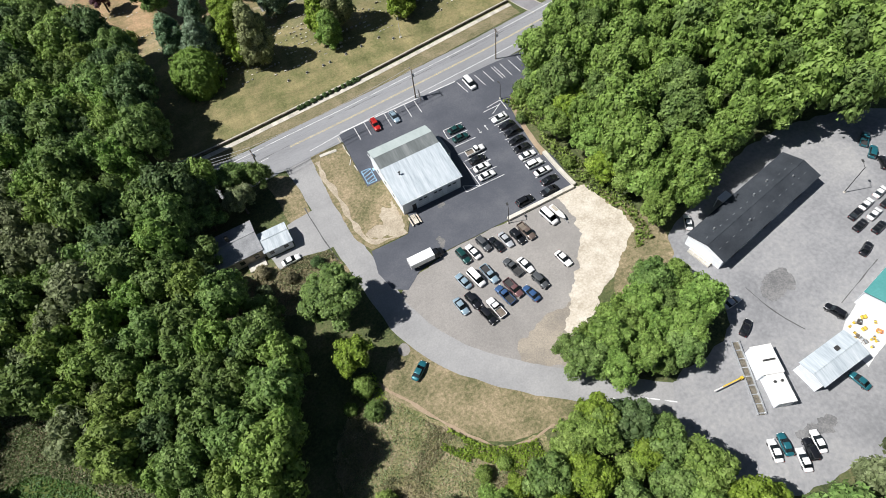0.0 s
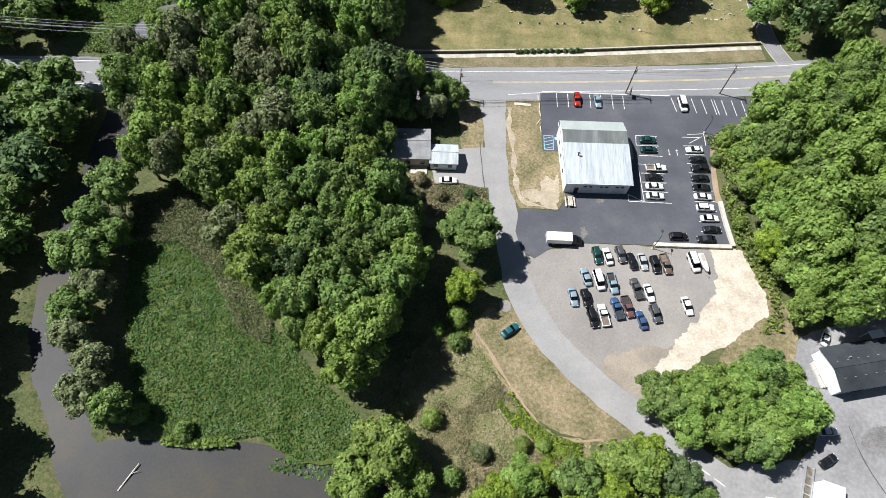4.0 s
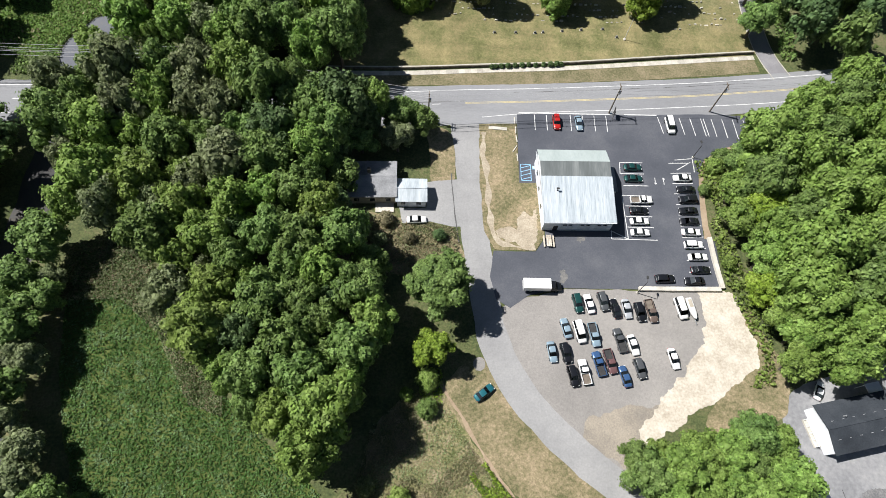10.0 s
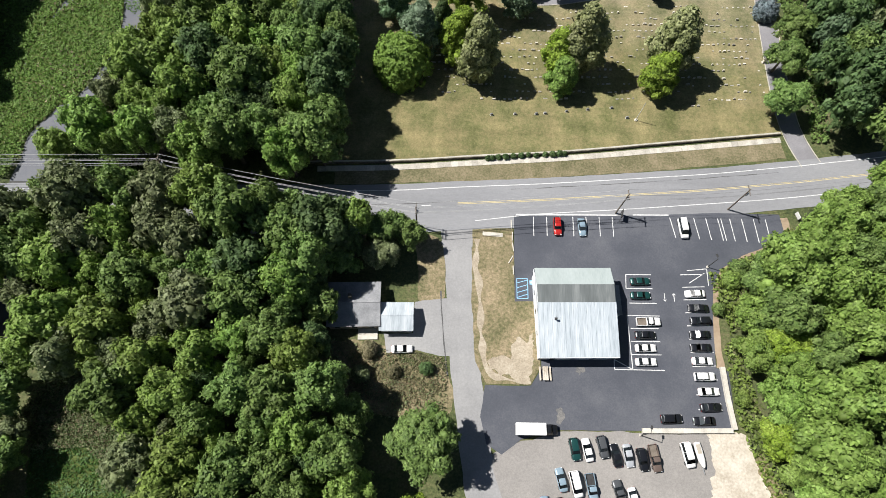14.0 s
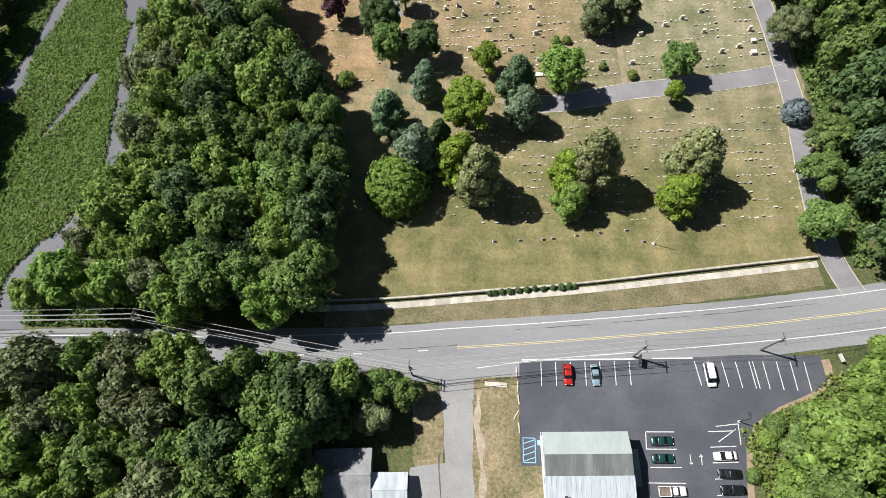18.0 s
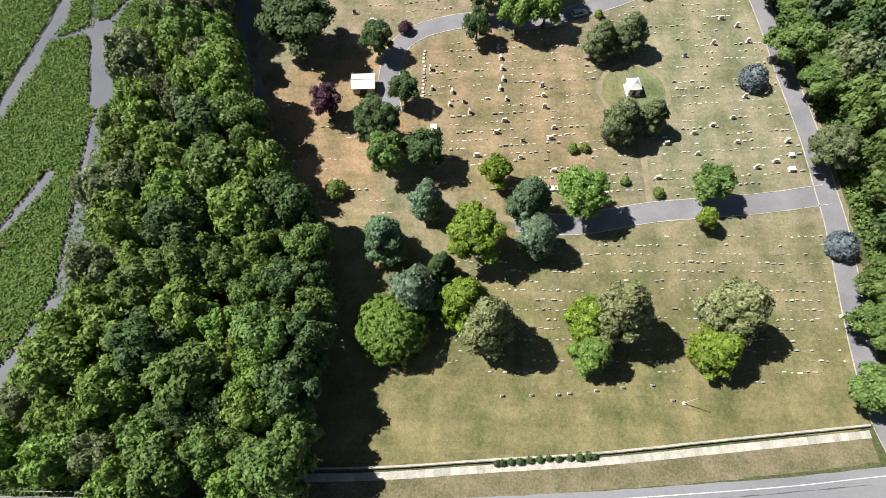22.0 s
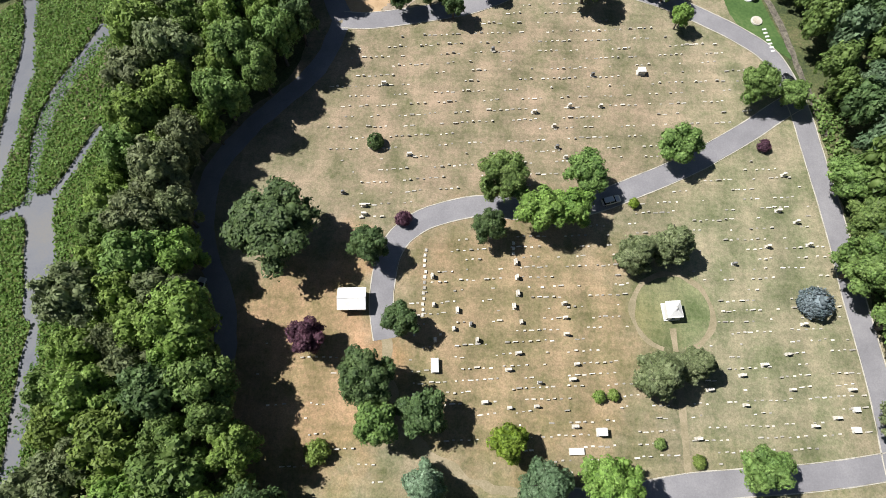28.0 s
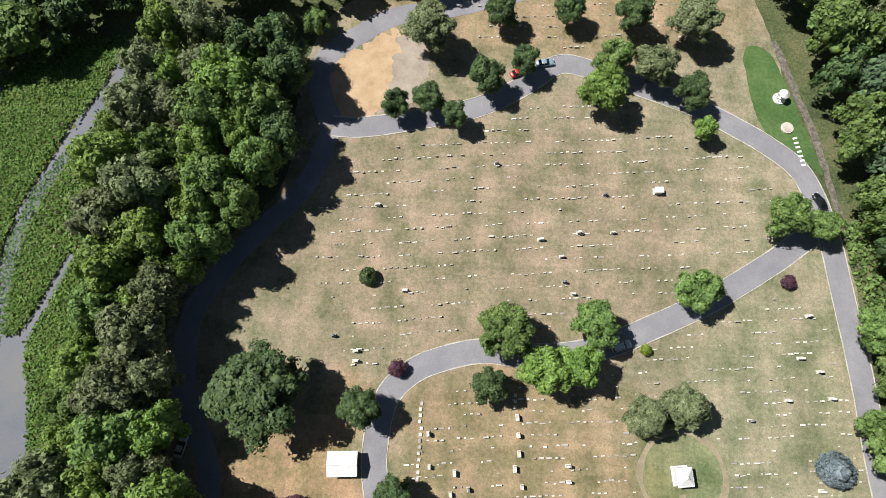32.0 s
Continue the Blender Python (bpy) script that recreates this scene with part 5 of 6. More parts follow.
part("vent_cap", box(2.7, 6.6, 6.3, 3.3, 7.0, 6.4, 0.02), M["frame_dark"], shop)
for y in (4.5, 9.0, 13.0):
    part("window", box(-0.05, y, 1.4, 0.0, y + 1.0, 2.3), M["glass"], shop)
part("lean_to_wall", box(W_ + 0.01, 8.6, 0, W_ + 2.1, 14.6, 2.6, 0.02), M["wall_white"], shop, "low white lean-to")
part("lean_to_roof", quad_slab([(W_ + 0.01, 8.4, 3.1), (W_ + 2.4, 8.4, 2.75), (W_ + 2.4, 14.8, 2.75), (W_ + 0.01, 14.8, 3.1)]), M["shingle"], shop, "grey lean-to roof")
shop.matrix_world = pose(24.8, 76.4, 0.1, 0, 0, 2.3)


def gable_house(name, label, x, y, w, d, eave, ridge, turn, roof_m, wall_m, along="x", category="house", over=0.35):
    """A plain gabled building with its middle at x, y; the ridge runs along local x."""
    root = tagged(new(name), label, category)
    a, b = w / 2, d / 2
    prof = [(-b, 0), (b, 0), (b, eave), (0, ridge), (-b, eave)]
    for x0 in (-a, a - 0.2):
        part("wall", wall_prism(prof, 0.2, w, x0), wall_m, root)
    for s in (-1, 1):
        part("wall", box(-a + 0.2, min(s * b, s * (b - 0.2)), 0, a - 0.2, max(s * b, s * (b - 0.2)), eave - 0.02), wall_m, root)
        k = (ridge - eave) / b
        part("roof", quad_slab([(-a - over, s * (b + over), eave + 0.12 - k * over), (a + over, s * (b + over), eave + 0.12 - k * over), (a + over, 0, ridge + 0.12), (-a - over, 0, ridge + 0.12)]), roof_m, root)
    part("ridge_cap", box(-a - over, -0.12, ridge + 0.1, a + over, 0.12, ridge + 0.2, 0.02), roof_m, root)
    root.matrix_world = pose(x, y, 0, 0, 0, turn)
    return root


house = gable_house("house", "old house with a grey patched shingle roof", -12.4, 85.6, 10.0, 8.6, 3.2, 4.4, 3, M["shingle"], M["wall_tan"])
for x in (-3.4, 0, 3.4):
    pane_window(house, x, -4.3, 1.0, 1.1, 1.2)
part("chimney", box(-1.0, 0.8, 3.8, -0.3, 1.5, 5.6, 0.02), M["stone_wall"], house, "dark brick chimney")
part("porch_floor", box(0.6, -6.6, 0.0, 4.6, -4.35, 0.3, 0.03), M["concrete"], house, "pale porch slab")
annex = gable_house("garage", "small detached garage with a white weathered roof", -3.8, 83.5, 6.2, 5.2, 2.7, 3.5, 2, M["metal_white"], M["wall_white"], category="garage")
for x in (-1.8, 1.6):
    pane_window(annex, x, -2.6, 1.0, 1.0, 1.0)
part("door", box(3.0, -0.5, 0.05, 3.06, 0.5, 2.1, 0.01), M["frame_dark"], annex)

# Long building with the black roof
hall = gable_house("long_building", "long low building with a black shingle roof", 90.4, 39.0, 32, 8.4, 3.6, 4.7, 12.5, M["shingle_black"], M["wall_white"], category="building", over=0.4)
for k in range(9):
    x = -14.4 + k * 3.6
    if k % 3 == 1:
        part("garage_door", box(x - 1.2, -4.28, 0.05, x + 1.2, -4.2, 2.8, 0.02), M["frame_dark"], hall)
    else:
        pane_window(hall, x, -4.22, 1.1, 1.2, 1.2)
for x, y in ((-12, 1.6), (-5, -1.8), (1, 1.5), (6, 1.9), (11, -1.0)):
    part("roof_vent", tube((x, y, 4.2), (x, y, 5.0), 0.16, 0.16, 8), M["steel"], hall)
for row in (-2.1, 1.2):
    for k in range(14):
        x = -15 + k * 2.2
        z = 4.7 - abs(row) * 1.1 / 4.2 + 0.14
        part("roof_patch", box(x, row - 0.035, z, x + 0.5, row + 0.035, z + 0.02), M["shingle"], hall)
part("porch_roof", box(-4, 4.3, 3.0, -1, 6.4, 3.2, 0.03), M["white_stone"], hall, "white flat porch roof")
for x in (-3.8, -1.2):
    part("porch_post", tube((x, 6.2, 0), (x, 6.2, 3.0), 0.08), M["wall_white"], hall)
part("ramp", box(-17.3, -2.6, 0, -16.05, 2.6, 0.5, 0.03), M["concrete"], hall, "pale loading ramp")
for k in range(5):
    part("ramp_post", tube((-17.2, -2.5 + 1.25 * k, 0.5), (-17.2, -2.5 + 1.25 * k, 1.5), 0.05), M["wall_white"], hall)
part("ramp_rail", box(-17.26, -2.55, 1.45, -17.14, 2.55, 1.55), M["wall_white"], hall)

# Yard: weigh-house, metal shed, teal-roofed building
office = tagged(new("flat_roofed_building"), "white flat-roofed weigh office in two sections", "building")
part("wall", box(-1.9, -5.3, 0, 1.9, 0, 2.9, 0.03), M["wall_white"], office)
part("wall", box(-1.3, -10.6, 0, 1.7, -5.3, 2.7, 0.03), M["wall_white"], office)
part("roof", box(-2.0, -5.4, 2.9, 2.0, 0.1, 3.1, 0.04), M["white_stone"], office, "bright white membrane roof")
part("roof", box(-1.4, -10.7, 2.7, 1.8, -5.4, 2.88, 0.04), M["white_stone"], office, "bright white lower roof")
for x in (-0.5, 0.8):
    part("roof_vent", tube((x, -6.8, 2.88), (x, -6.8, 3.2), 0.22, 0.22, 12), M["frame_dark"], office)
part("roof_unit", box(-0.9, -3.0, 3.1, 1.3, -2.7, 3.4, 0.04), M["frame_dark"], office)
office.matrix_world = pose(69.4, 14.4, 0.06, 0, 0, -17.4)
mshed = gable_house("metal_shed", "grey metal shed with a pale worn roof", 78.5, 6.5, 10.8, 4.8, 3.8, 4.3, 5, M["metal_white"], M["wall_white"], category="shed")
part("roof_hatch", box(1.0, 0.6, 4.3, 1.9, 1.4, 4.55, 0.03), M["frame_dark"], mshed)
gable_house("green_roofed_building", "building with a teal metal roof", 100.5, 9.5, 13, 11, 4.6, 5.8, 14, M["teal_metal"], M["wall_white"], category="building")
setting("yard_slab", patch("yard_slab", [(85.5, 9.6), (93.5, 13.2), (99, 13), (92.5, 5), (85, 2.6)], 0.075, 0.05, M["white_stone"], 0.8, 0.3, False), "white concrete slab with stored goods", "yard")

# Cemetery buildings
vault = tagged(new("mausoleum"), "small white stone mausoleum with a hipped roof", "mausoleum")
part("plinth", box(-2.4, -2.7, 0, 2.4, 2.7, 0.35, 0.04), M["white_stone"], vault)
part("wall", box(-2.0, -2.3, 0.35, 2.0, 2.3, 2.9, 0.04), M["white_stone"], vault)
rb = bmesh.new()
bmesh.ops.create_cone(rb, cap_ends=True, segments=4, radius1=3.25, radius2=0.9, depth=0.9, matrix=Matrix.Translation((0, 0, 3.45)) @ Matrix.Rotation(math.pi / 4, 4, "Z"))
part("roof", rb, M["white_stone"], vault, "white hipped stone roof")
part("cornice", box(-2.3, -2.6, 2.85, 2.3, 2.6, 3.05, 0.03), M["white_stone"], vault)
part("dome", tube((0, 0, 3.85), (0, 0, 4.35), 0.85, 0.35, 14), M["white_stone"], vault)
part("finial", tube((0, 0, 4.35), (0, 0, 5.2), 0.09, 0.05, 8), M["white_stone"], vault)
for x in (-1.2, 1.2):
    part("column", tube((x, -2.5, 0.35), (x, -2.5, 2.85), 0.2, 0.17, 12), M["white_stone"], vault)
part("door", box(-0.55, -2.36, 0.35, 0.55, -2.3, 2.3, 0.02), M["frame_dark"], vault, "dark bronze door")
vault.matrix_world = pose(46.4, 208.2, 0.03, 0, 0, 8) @ Matrix.Diagonal((0.68, 0.68, 0.8, 1))
cem_shed = gable_house("shed", "white roofed cemetery tool shed", -18.2, 205.9, 5.0, 3.9, 2.5, 3.2, 5, M["white_stone"], M["wall_tan"], category="shed")
part("door", box(-0.9, -2.0, 0.05, 0.9, -1.95, 2.1, 0.02), M["frame_dark"], cem_shed)


# ---- parking lot paint, kerbs, poles ----
def stripe(x0, y0, x1, y1, w=0.16, m="paint_white", name="parking_line", label="white painted parking line", z=0.118):
    a, b = Vector((x0, y0)), Vector((x1, y1))
    n = (b - a).normalized()
    n = Vector((-n.y, n.x)) * w / 2
    q = [a + n, b + n, b - n, a - n]
    bm = quad_slab([(p.x, p.y, z) for p in q][::-1], 0.008)
    me = bpy.data.meshes.new(name)
    bm.to_mesh(me)
    bm.free()
    me.materials.append(M[m])
    return setting(name, me, label, "road marking")


for k in range(7):
    stripe(24.8 + 2.92 * k, 107.9 + 0.12 * k, 24.8 + 2.92 * k, 103.3 + 0.1 * k)
for k in range(9):
    stripe(55.2 + 2.68 * k, 109.0 + 0.06 * k, 56.0 + 2.62 * k, 104.2 - 0.06 * k)
    if k == 4:
        stripe(55.9 + 2.68 * k, 109.0 + 0.06 * k, 56.7 + 2.62 * k, 104.2 - 0.06 * k)
stripe(21, 108.3, 43.5, 109.1, 0.25)
stripe(47, 109.3, 55, 109.6, 0.25)
for y, x0, x1 in ((95.2, 44.2, 49.6), (92.1, 44.0, 49.6), (88.9, 44.4, 50.2), (86.2, 43.6, 50.6), (83.5, 44.2, 50.0), (80.8, 44.1, 50.0), (78.1, 44.0, 50.0), (75.0, 40.2, 50.4)):
    stripe(x0, y, x1, y + 0.15)
stripe(43.7, 86.2, 43.9, 75.1)
stripe(40.2, 75.0, 40.3, 77.0)
stripe(40.3, 77.0, 43.9, 75.1)
stripe(44.2, 95.2, 44.0, 92.1)
for k in range(11):
    stripe(55.9 + 0.02 * k, 95.6 - 2.78 * k, 60.8, 95.9 - 2.78 * k)
stripe(57.5, 96.6, 61.8, 97.2)
stripe(61.8, 97.2, 61.7, 93.4)
stripe(57.6, 93.8, 61.2, 96.2)
for x, s in ((52.0, 1), (54.0, -1)):
    stripe(x, 91.4, x, 89.6, 0.14, name="arrow", label="white painted direction arrow")
    stripe(x - 0.3, 90.5 - 0.5 * s, x, 90.5 - 0.95 * s, 0.12, name="arrow", label="white painted direction arrow")
    stripe(x + 0.3, 90.5 - 0.5 * s, x, 90.5 - 0.95 * s, 0.12, name="arrow", label="white painted direction arrow")
stripe(20.9, 93.4, 23.2, 93.4, 0.14, "paint_blue", label="blue painted line of the reserved bay")
stripe(20.9, 89.0, 23.2, 89.0, 0.14, "paint_blue", label="blue painted line of the reserved bay")
stripe(20.9, 89.0, 20.9, 93.4, 0.14, "paint_blue", label="blue painted line of the reserved bay")
stripe(23.2, 89.0, 23.2, 93.4, 0.14, "paint_blue", label="blue painted line of the reserved bay")
for k in range(4):
    stripe(20.9, 89.2 + 1.05 * k, 23.2, 90.0 + 1.05 * k, 0.14, "paint_blue", label="blue painted hatching of the reserved bay")
stripe(23.6, 92.6, 24.5, 92.6, 0.9, "paint_blue", name="bay_symbol", label="blue square of the reserved parking bay")
stripe(23.85, 92.6, 24.25, 92.6, 0.35, "paint_white", name="bay_symbol", label="white sign on the blue square", z=0.127)
for k, (x, y, a) in enumerate(((19.9, 105.8, 92), (20.1, 103.0, 88), (20.2, 100.5, 97), (19.7, 97.6, 60), (20.2, 95.2, 93))):
    log = tagged(new("parking_log"), "pale weathered timber kerb on the grass", "timber", "timbers along the lot")
    part("timber", box(-1.0, -0.11, 0, 1.0, 0.11, 0.2, 0.03), M["concrete"], log)
    log.matrix_world = pose(x, y, 0.09, 0, 0, a)
for a in ((41.3, 19.4, 42.0, 18.2), (46.4, 16.7, 48.5, 15.2), (49.2, 14.7, 51.0, 13.4)):
    stripe(*a, 0.22, z=0.1, name="lane_dash", label="white painted dash on the lane")
slab = tagged(new("concrete_slab"), "pale concrete slab set in dry grass", "slab")
part("slab", box(-2.2, -0.45, 0, 2.2, 0.45, 0.12, 0.03), M["concrete"], slab)
slab.matrix_world = pose(15.8, 103.3, 0.09, 0, 0, -3)
setting("wall_lot", ribbon("wall_lot", [(61.9, 76.2), (62.1, 70), (62.6, 64.2)], 0.45, -0.45, 0.75, 0.8, M["concrete"], 1.0, 0.03), "low pale concrete retaining wall", "wall")
setting("wall_lot", ribbon("wall_lot", [(62.1, 64.0), (54, 63.7), (44.6, 63.4)], 0.45, -0.45, 0.75, 0.8, M["concrete"], 1.0, 0.03), "low pale concrete retaining wall", "wall")
setting("dirt_patch", ribbon("dirt_patch", [(61.6, 76), (61.9, 84), (62.9, 92.6), (64.9, 97.2), (70, 100.6), (76, 103.2), (80.6, 106), (80.6, 110)], 0.9, -0.9, 0.1, 0.06, M["dirt"], 0.8, 0.5), "bare dirt along the edge of the lot", "ground")


def light_pole(x, y, h, arm, turn, label, z=0.1):
    p = tagged(new("street_lamp"), label, "lamp post")
    part("base", tube((0, 0, -0.02), (0, 0, 0.35), 0.28, 0.24, 10), M["concrete"], p)
    part("pole", tube((0, 0, 0.35), (0, 0, h), 0.1, 0.06, 8), M["frame_dark"], p)
    part("arm", tube((0, 0, h - 0.15), (arm, 0, h + 0.1), 0.05, 0.04, 6), M["frame_dark"], p)
    part("lamp_head", box(arm - 0.2, -0.22, h + 0.02, arm + 0.5, 0.22, h + 0.18, 0.04), M["frame_dark"], p)
    p.matrix_world = pose(x, y, z, 0, 0, turn)


light_pole(44.2, 62.6, 5.8, 0.9, 80, "dark lamp post beside the low wall")
light_pole(111.5, 33.5, 8.5, 1.5, 60, "tall dark lamp post in the yard", 0.06)
light_pole(62.0, 97.6, 5.0, 0.6, 100, "small dark lamp post at the lot edge")


def utility_pole(x, y, h, arms=1):
    p = tagged(new("utility_pole"), "weathered wooden utility pole with a crossarm", "utility pole", "poles along the road")
    part("pole", tube((0, 0, -0.1), (0, 0, h), 0.19, 0.13, 9), M["wood_pole"], p)
    for k in range(arms):
        c = part("crossarm", box(-0.07, -1.2, h - 0.6 - 0.9 * k, 0.07, 1.2, h - 0.42 - 0.9 * k, 0.01), M["wood_pole"], p)
        for d in (-1.05, 0, 1.05):
            part("insulator", tube((0, d, h - 0.42 - 0.9 * k), (0, d, h - 0.2 - 0.9 * k), 0.05, 0.04, 6), M["steel"], c)
    part("transformer", tube((0.3, 0, h - 2.6), (0.3, 0, h - 1.7), 0.25, 0.25, 10), M["steel"], p)
    p.matrix_world = pose(x, y, 0, 0, 0, 0)


POLES = [(-118, 111, 10.5), (-54.7, 113.0, 10.5), (-0.8, 104.6, 9.6), (43.2, 109.6, 9.6), (68.6, 111.6, 9.8), (104, 117.5, 10)]
for x, y, h in POLES:
    utility_pole(x, y, h, 2 if x < 0 else 1)
for (xa, ya, ha), (xb, yb, hb) in zip(POLES, POLES[1:]):
    span = tagged(new("power_line"), "sagging power cables between utility poles", "cables", "cables along the road")
    for off, drop in ((-1.05, 0.2), (0, 0.2), (1.05, 0.2), (0.2, 1.1), (-0.3, 2.2)):
        if xa > 40 and drop == 0.2 and off == 0:
            continue
        v, f, r = [], [], 0.045 if xa < 0 else 0.02
        for i in range(15):
            t = i / 14
            x, y, z = xa + (xb - xa) * t, ya + off + (yb - ya) * t, (ha - drop) * (1 - t) + (hb - drop) * t - 4 * t * (1 - t) * 0.9
            v += [(x, y - r, z), (x, y, z - r), (x, y + r, z), (x, y, z + r)]
            if i:
                k = 4 * i
                f += [(k - 4 + j, k - 4 + (j + 1) % 4, k + (j + 1) % 4, k + j) for j in range(4)]
        child("cable", mesh_of("cable", v, f, M["wire"] if xa < 0 else M["dark_wire"]), span)

flag = tagged(new("flagpole"), "bare white flagpole on the cemetery lawn", "flagpole")
part("base", tube((0, 0, 0), (0, 0, 0.3), 0.4, 0.35, 12), M["concrete"], flag)
part("pole", tube((0, 0, 0.3), (0, 0, 6.6), 0.09, 0.05, 8), M["white_stone"], flag)
part("finial", tube((0, 0, 6.6), (0, 0, 6.8), 0.09, 0.05, 8), M["steel"], flag)
flag.matrix_world = pose(50.0, 134.4, 0.03)
sign = tagged(new("sign_board"), "white sign board beside the road", "sign")
part("board", box(-0.06, -0.8, 0.6, 0.06, 0.8, 1.7, 0.02), M["white_stone"], sign)
for y in (-0.7, 0.7):
    part("post", tube((0, y, 0), (0, y, 0.7), 0.06), M["wood_pole"], sign)
sign.matrix_world = pose(83.5, 110.2, 0.02, 0, 0, 15)
bin_ = tagged(new("sign_board"), "dark sign board near the utility pole", "sign")
part("board", box(-0.9, -0.05, 1.2, 0.9, 0.05, 2.6, 0.01), M["frame_dark"], bin_)
for x in (-0.8, 0.8):
    part("post", tube((x, 0, 0), (x, 0, 1.2), 0.05), M["wood_pole"], bin_)
bin_.matrix_world = pose(44.0, 108.6, 0.1, 0, 0, 80)
tbl = tagged(new("picnic_table"), "pale wooden picnic table behind the garage", "table")
for k in range(3):
    part("plank", box(-0.9, -0.45 + 0.31 * k, 0.72, 0.9, -0.17 + 0.31 * k, 0.77, 0.01), M["sand"], tbl)
for y in (-0.85, 0.85):
    part("bench", box(-0.9, y - 0.14, 0.42, 0.9, y + 0.14, 0.47, 0.01), M["sand"], tbl)
for x in (-0.6, 0.6):
    part("leg", box(x - 0.05, -0.95, 0, x + 0.05, 0.95, 0.42, 0.01), M["wood_pole"], tbl)
    part("leg", box(x - 0.05, -0.06, 0.42, x + 0.05, 0.06, 0.72, 0.01), M["wood_pole"], tbl)
tbl.matrix_world = pose(26.2, 73.6, 0.1, 0, 0, 92) @ Matrix.Diagonal((1.5, 1.2, 1, 1))


# ---- vehicles ----
def paint_mat(name, c, metal=0.2):
    m = mat(name, [tuple(0.92 * k for k in c), c], 1.2, 0.3, metal=metal, spec=0.5)
    m.node_tree.nodes["Principled BSDF"].inputs["Coat Weight"].default_value = 0.6
    return m


PAINT = {"white": ((0.75, 0.75, 0.74), "white"), "black": ((0.012, 0.013, 0.016), "black"), "grey": ((0.09, 0.095, 0.1), "dark grey"), "silver": ((0.48, 0.5, 0.52), "silver"), "pale": ((0.28, 0.38, 0.45), "pale blue"), "blue": ((0.05, 0.11, 0.24), "blue"), "green": ((0.012, 0.06, 0.055), "dark green"), "teal": ((0.02, 0.13, 0.16), "teal"), "red": ((0.5, 0.025, 0.02), "red"), "brown": ((0.16, 0.12, 0.1), "grey-brown"), "maroon": ((0.17, 0.09, 0.09), "faded maroon")}
PAINTS = {k: paint_mat(k + "_car_paint", v[0], 0.0 if k == "white" else 0.25) for k, v in PAINT.items()}


def loft(stations, w):
    """A car body from stations of x, relative width, low z, high z."""
    bm = bmesh.new()
    rings = []
    for x, k, z0, z1 in stations:
        h = w / 2 * k
        sec = [(h * 0.9, z0), (h, z0 + 0.35 * (z1 - z0)), (h * 0.985, z0 + 0.75 * (z1 - z0)), (h * 0.9, z1 - 0.02), (h * 0.5, z1 + 0.02)]
        ring = [(y, z) for y, z in sec] + [(-y, z) for y, z in sec[::-1]]
        rings.append([bm.verts.new((x, y, z)) for y, z in ring])
    n = len(rings[0])
    for a, b in zip(rings, rings[1:]):
        for i in range(n):
            j = (i + 1) % n
            bm.faces.new((a[i], a[j], b[j], b[i]))
    bm.faces.new(rings[0])
    bm.faces.new(rings[-1][::-1])
    bmesh.ops.recalc_face_normals(bm, faces=bm.faces[:])
    for f in bm.faces:
        f.smooth = len(f.verts) == 4
    return bm


def cabin(root, m, w, base, top, z0, z1):
    """Windows and roof between base x-range and top x-range."""
    (b0, b1), (t0, t1) = base, top
    hb, ht = w * 0.45, w * 0.36
    c = [(b0, -hb), (b1, -hb), (b1, hb), (b0, hb)]
    d = [(t0, -ht), (t1, -ht), (t1, ht), (t0, ht)]
    names = {0: "side_window", 1: "windscreen", 2: "side_window", 3: "rear_window"}
    for i in range(4):
        j = (i + 1) % 4
        bm = bmesh.new()
        q = [bm.verts.new((*c[i], z0)), bm.verts.new((*c[j], z0)), bm.verts.new((*d[j], z1)), bm.verts.new((*d[i], z1))]
        face = bm.faces.new(q)
        bmesh.ops.solidify(bm, geom=[face], thickness=0.03)
        bmesh.ops.recalc_face_normals(bm, faces=bm.faces[:])
        part(names[i], bm, M["glass"], root)
    bm = loft([(t0 - 0.02, 0.9, z1 - 0.03, z1 + 0.02), (t0 + 0.15, 1, z1 - 0.04, z1 + 0.05), (t1 - 0.15, 1, z1 - 0.04, z1 + 0.05), (t1 + 0.02, 0.9, z1 - 0.03, z1 + 0.02)], ht * 2.04)
    part("roof", bm, m, root)
    for s in (-1, 1):
        xm = (b0 + b1 + t0 + t1) / 4
        part("door_pillar", tube((xm, s * hb * 1.005, z0), (xm - 0.05, s * ht * 1.005, z1), 0.045, 0.04, 4), m, root)


WHEEL = {}


def wheel(root, x, y, r):
    if r not in WHEEL:
        t = tube((0, -0.11, 0), (0, 0.11, 0), r, None, 18)
        me = bpy.data.meshes.new("tyre")
        t.to_mesh(me)
        t.free()
        me.materials.append(M["tyre"])
        t = tube((0, -0.12, 0), (0, 0.12, 0), r * 0.6, None, 14)
        me2 = bpy.data.meshes.new("rim")
        t.to_mesh(me2)
        t.free()
        me2.materials.append(M["rim"])
        WHEEL[r] = me, me2
    w = child("wheel", WHEEL[r][0], root)
    w.location = (x, y, r)
    child("rim", WHEEL[r][1], w)


def make_car(kind, color):
    m = PAINTS[color]
    names = {"sedan": ("car", "sedan"), "suv": ("car", "off-road car"), "van": ("van", "van"), "pickup": ("pickup_truck", "pickup truck")}
    root = tagged(new(names[kind][0]), f"{PAINT[color][1]} parked {names[kind][1]}", "car" if kind in ("sedan", "suv") else names[kind][1].split()[0])
    w = {"sedan": 1.82, "suv": 1.9, "van": 2.0, "pickup": 1.95}[kind]
    if kind == "sedan":
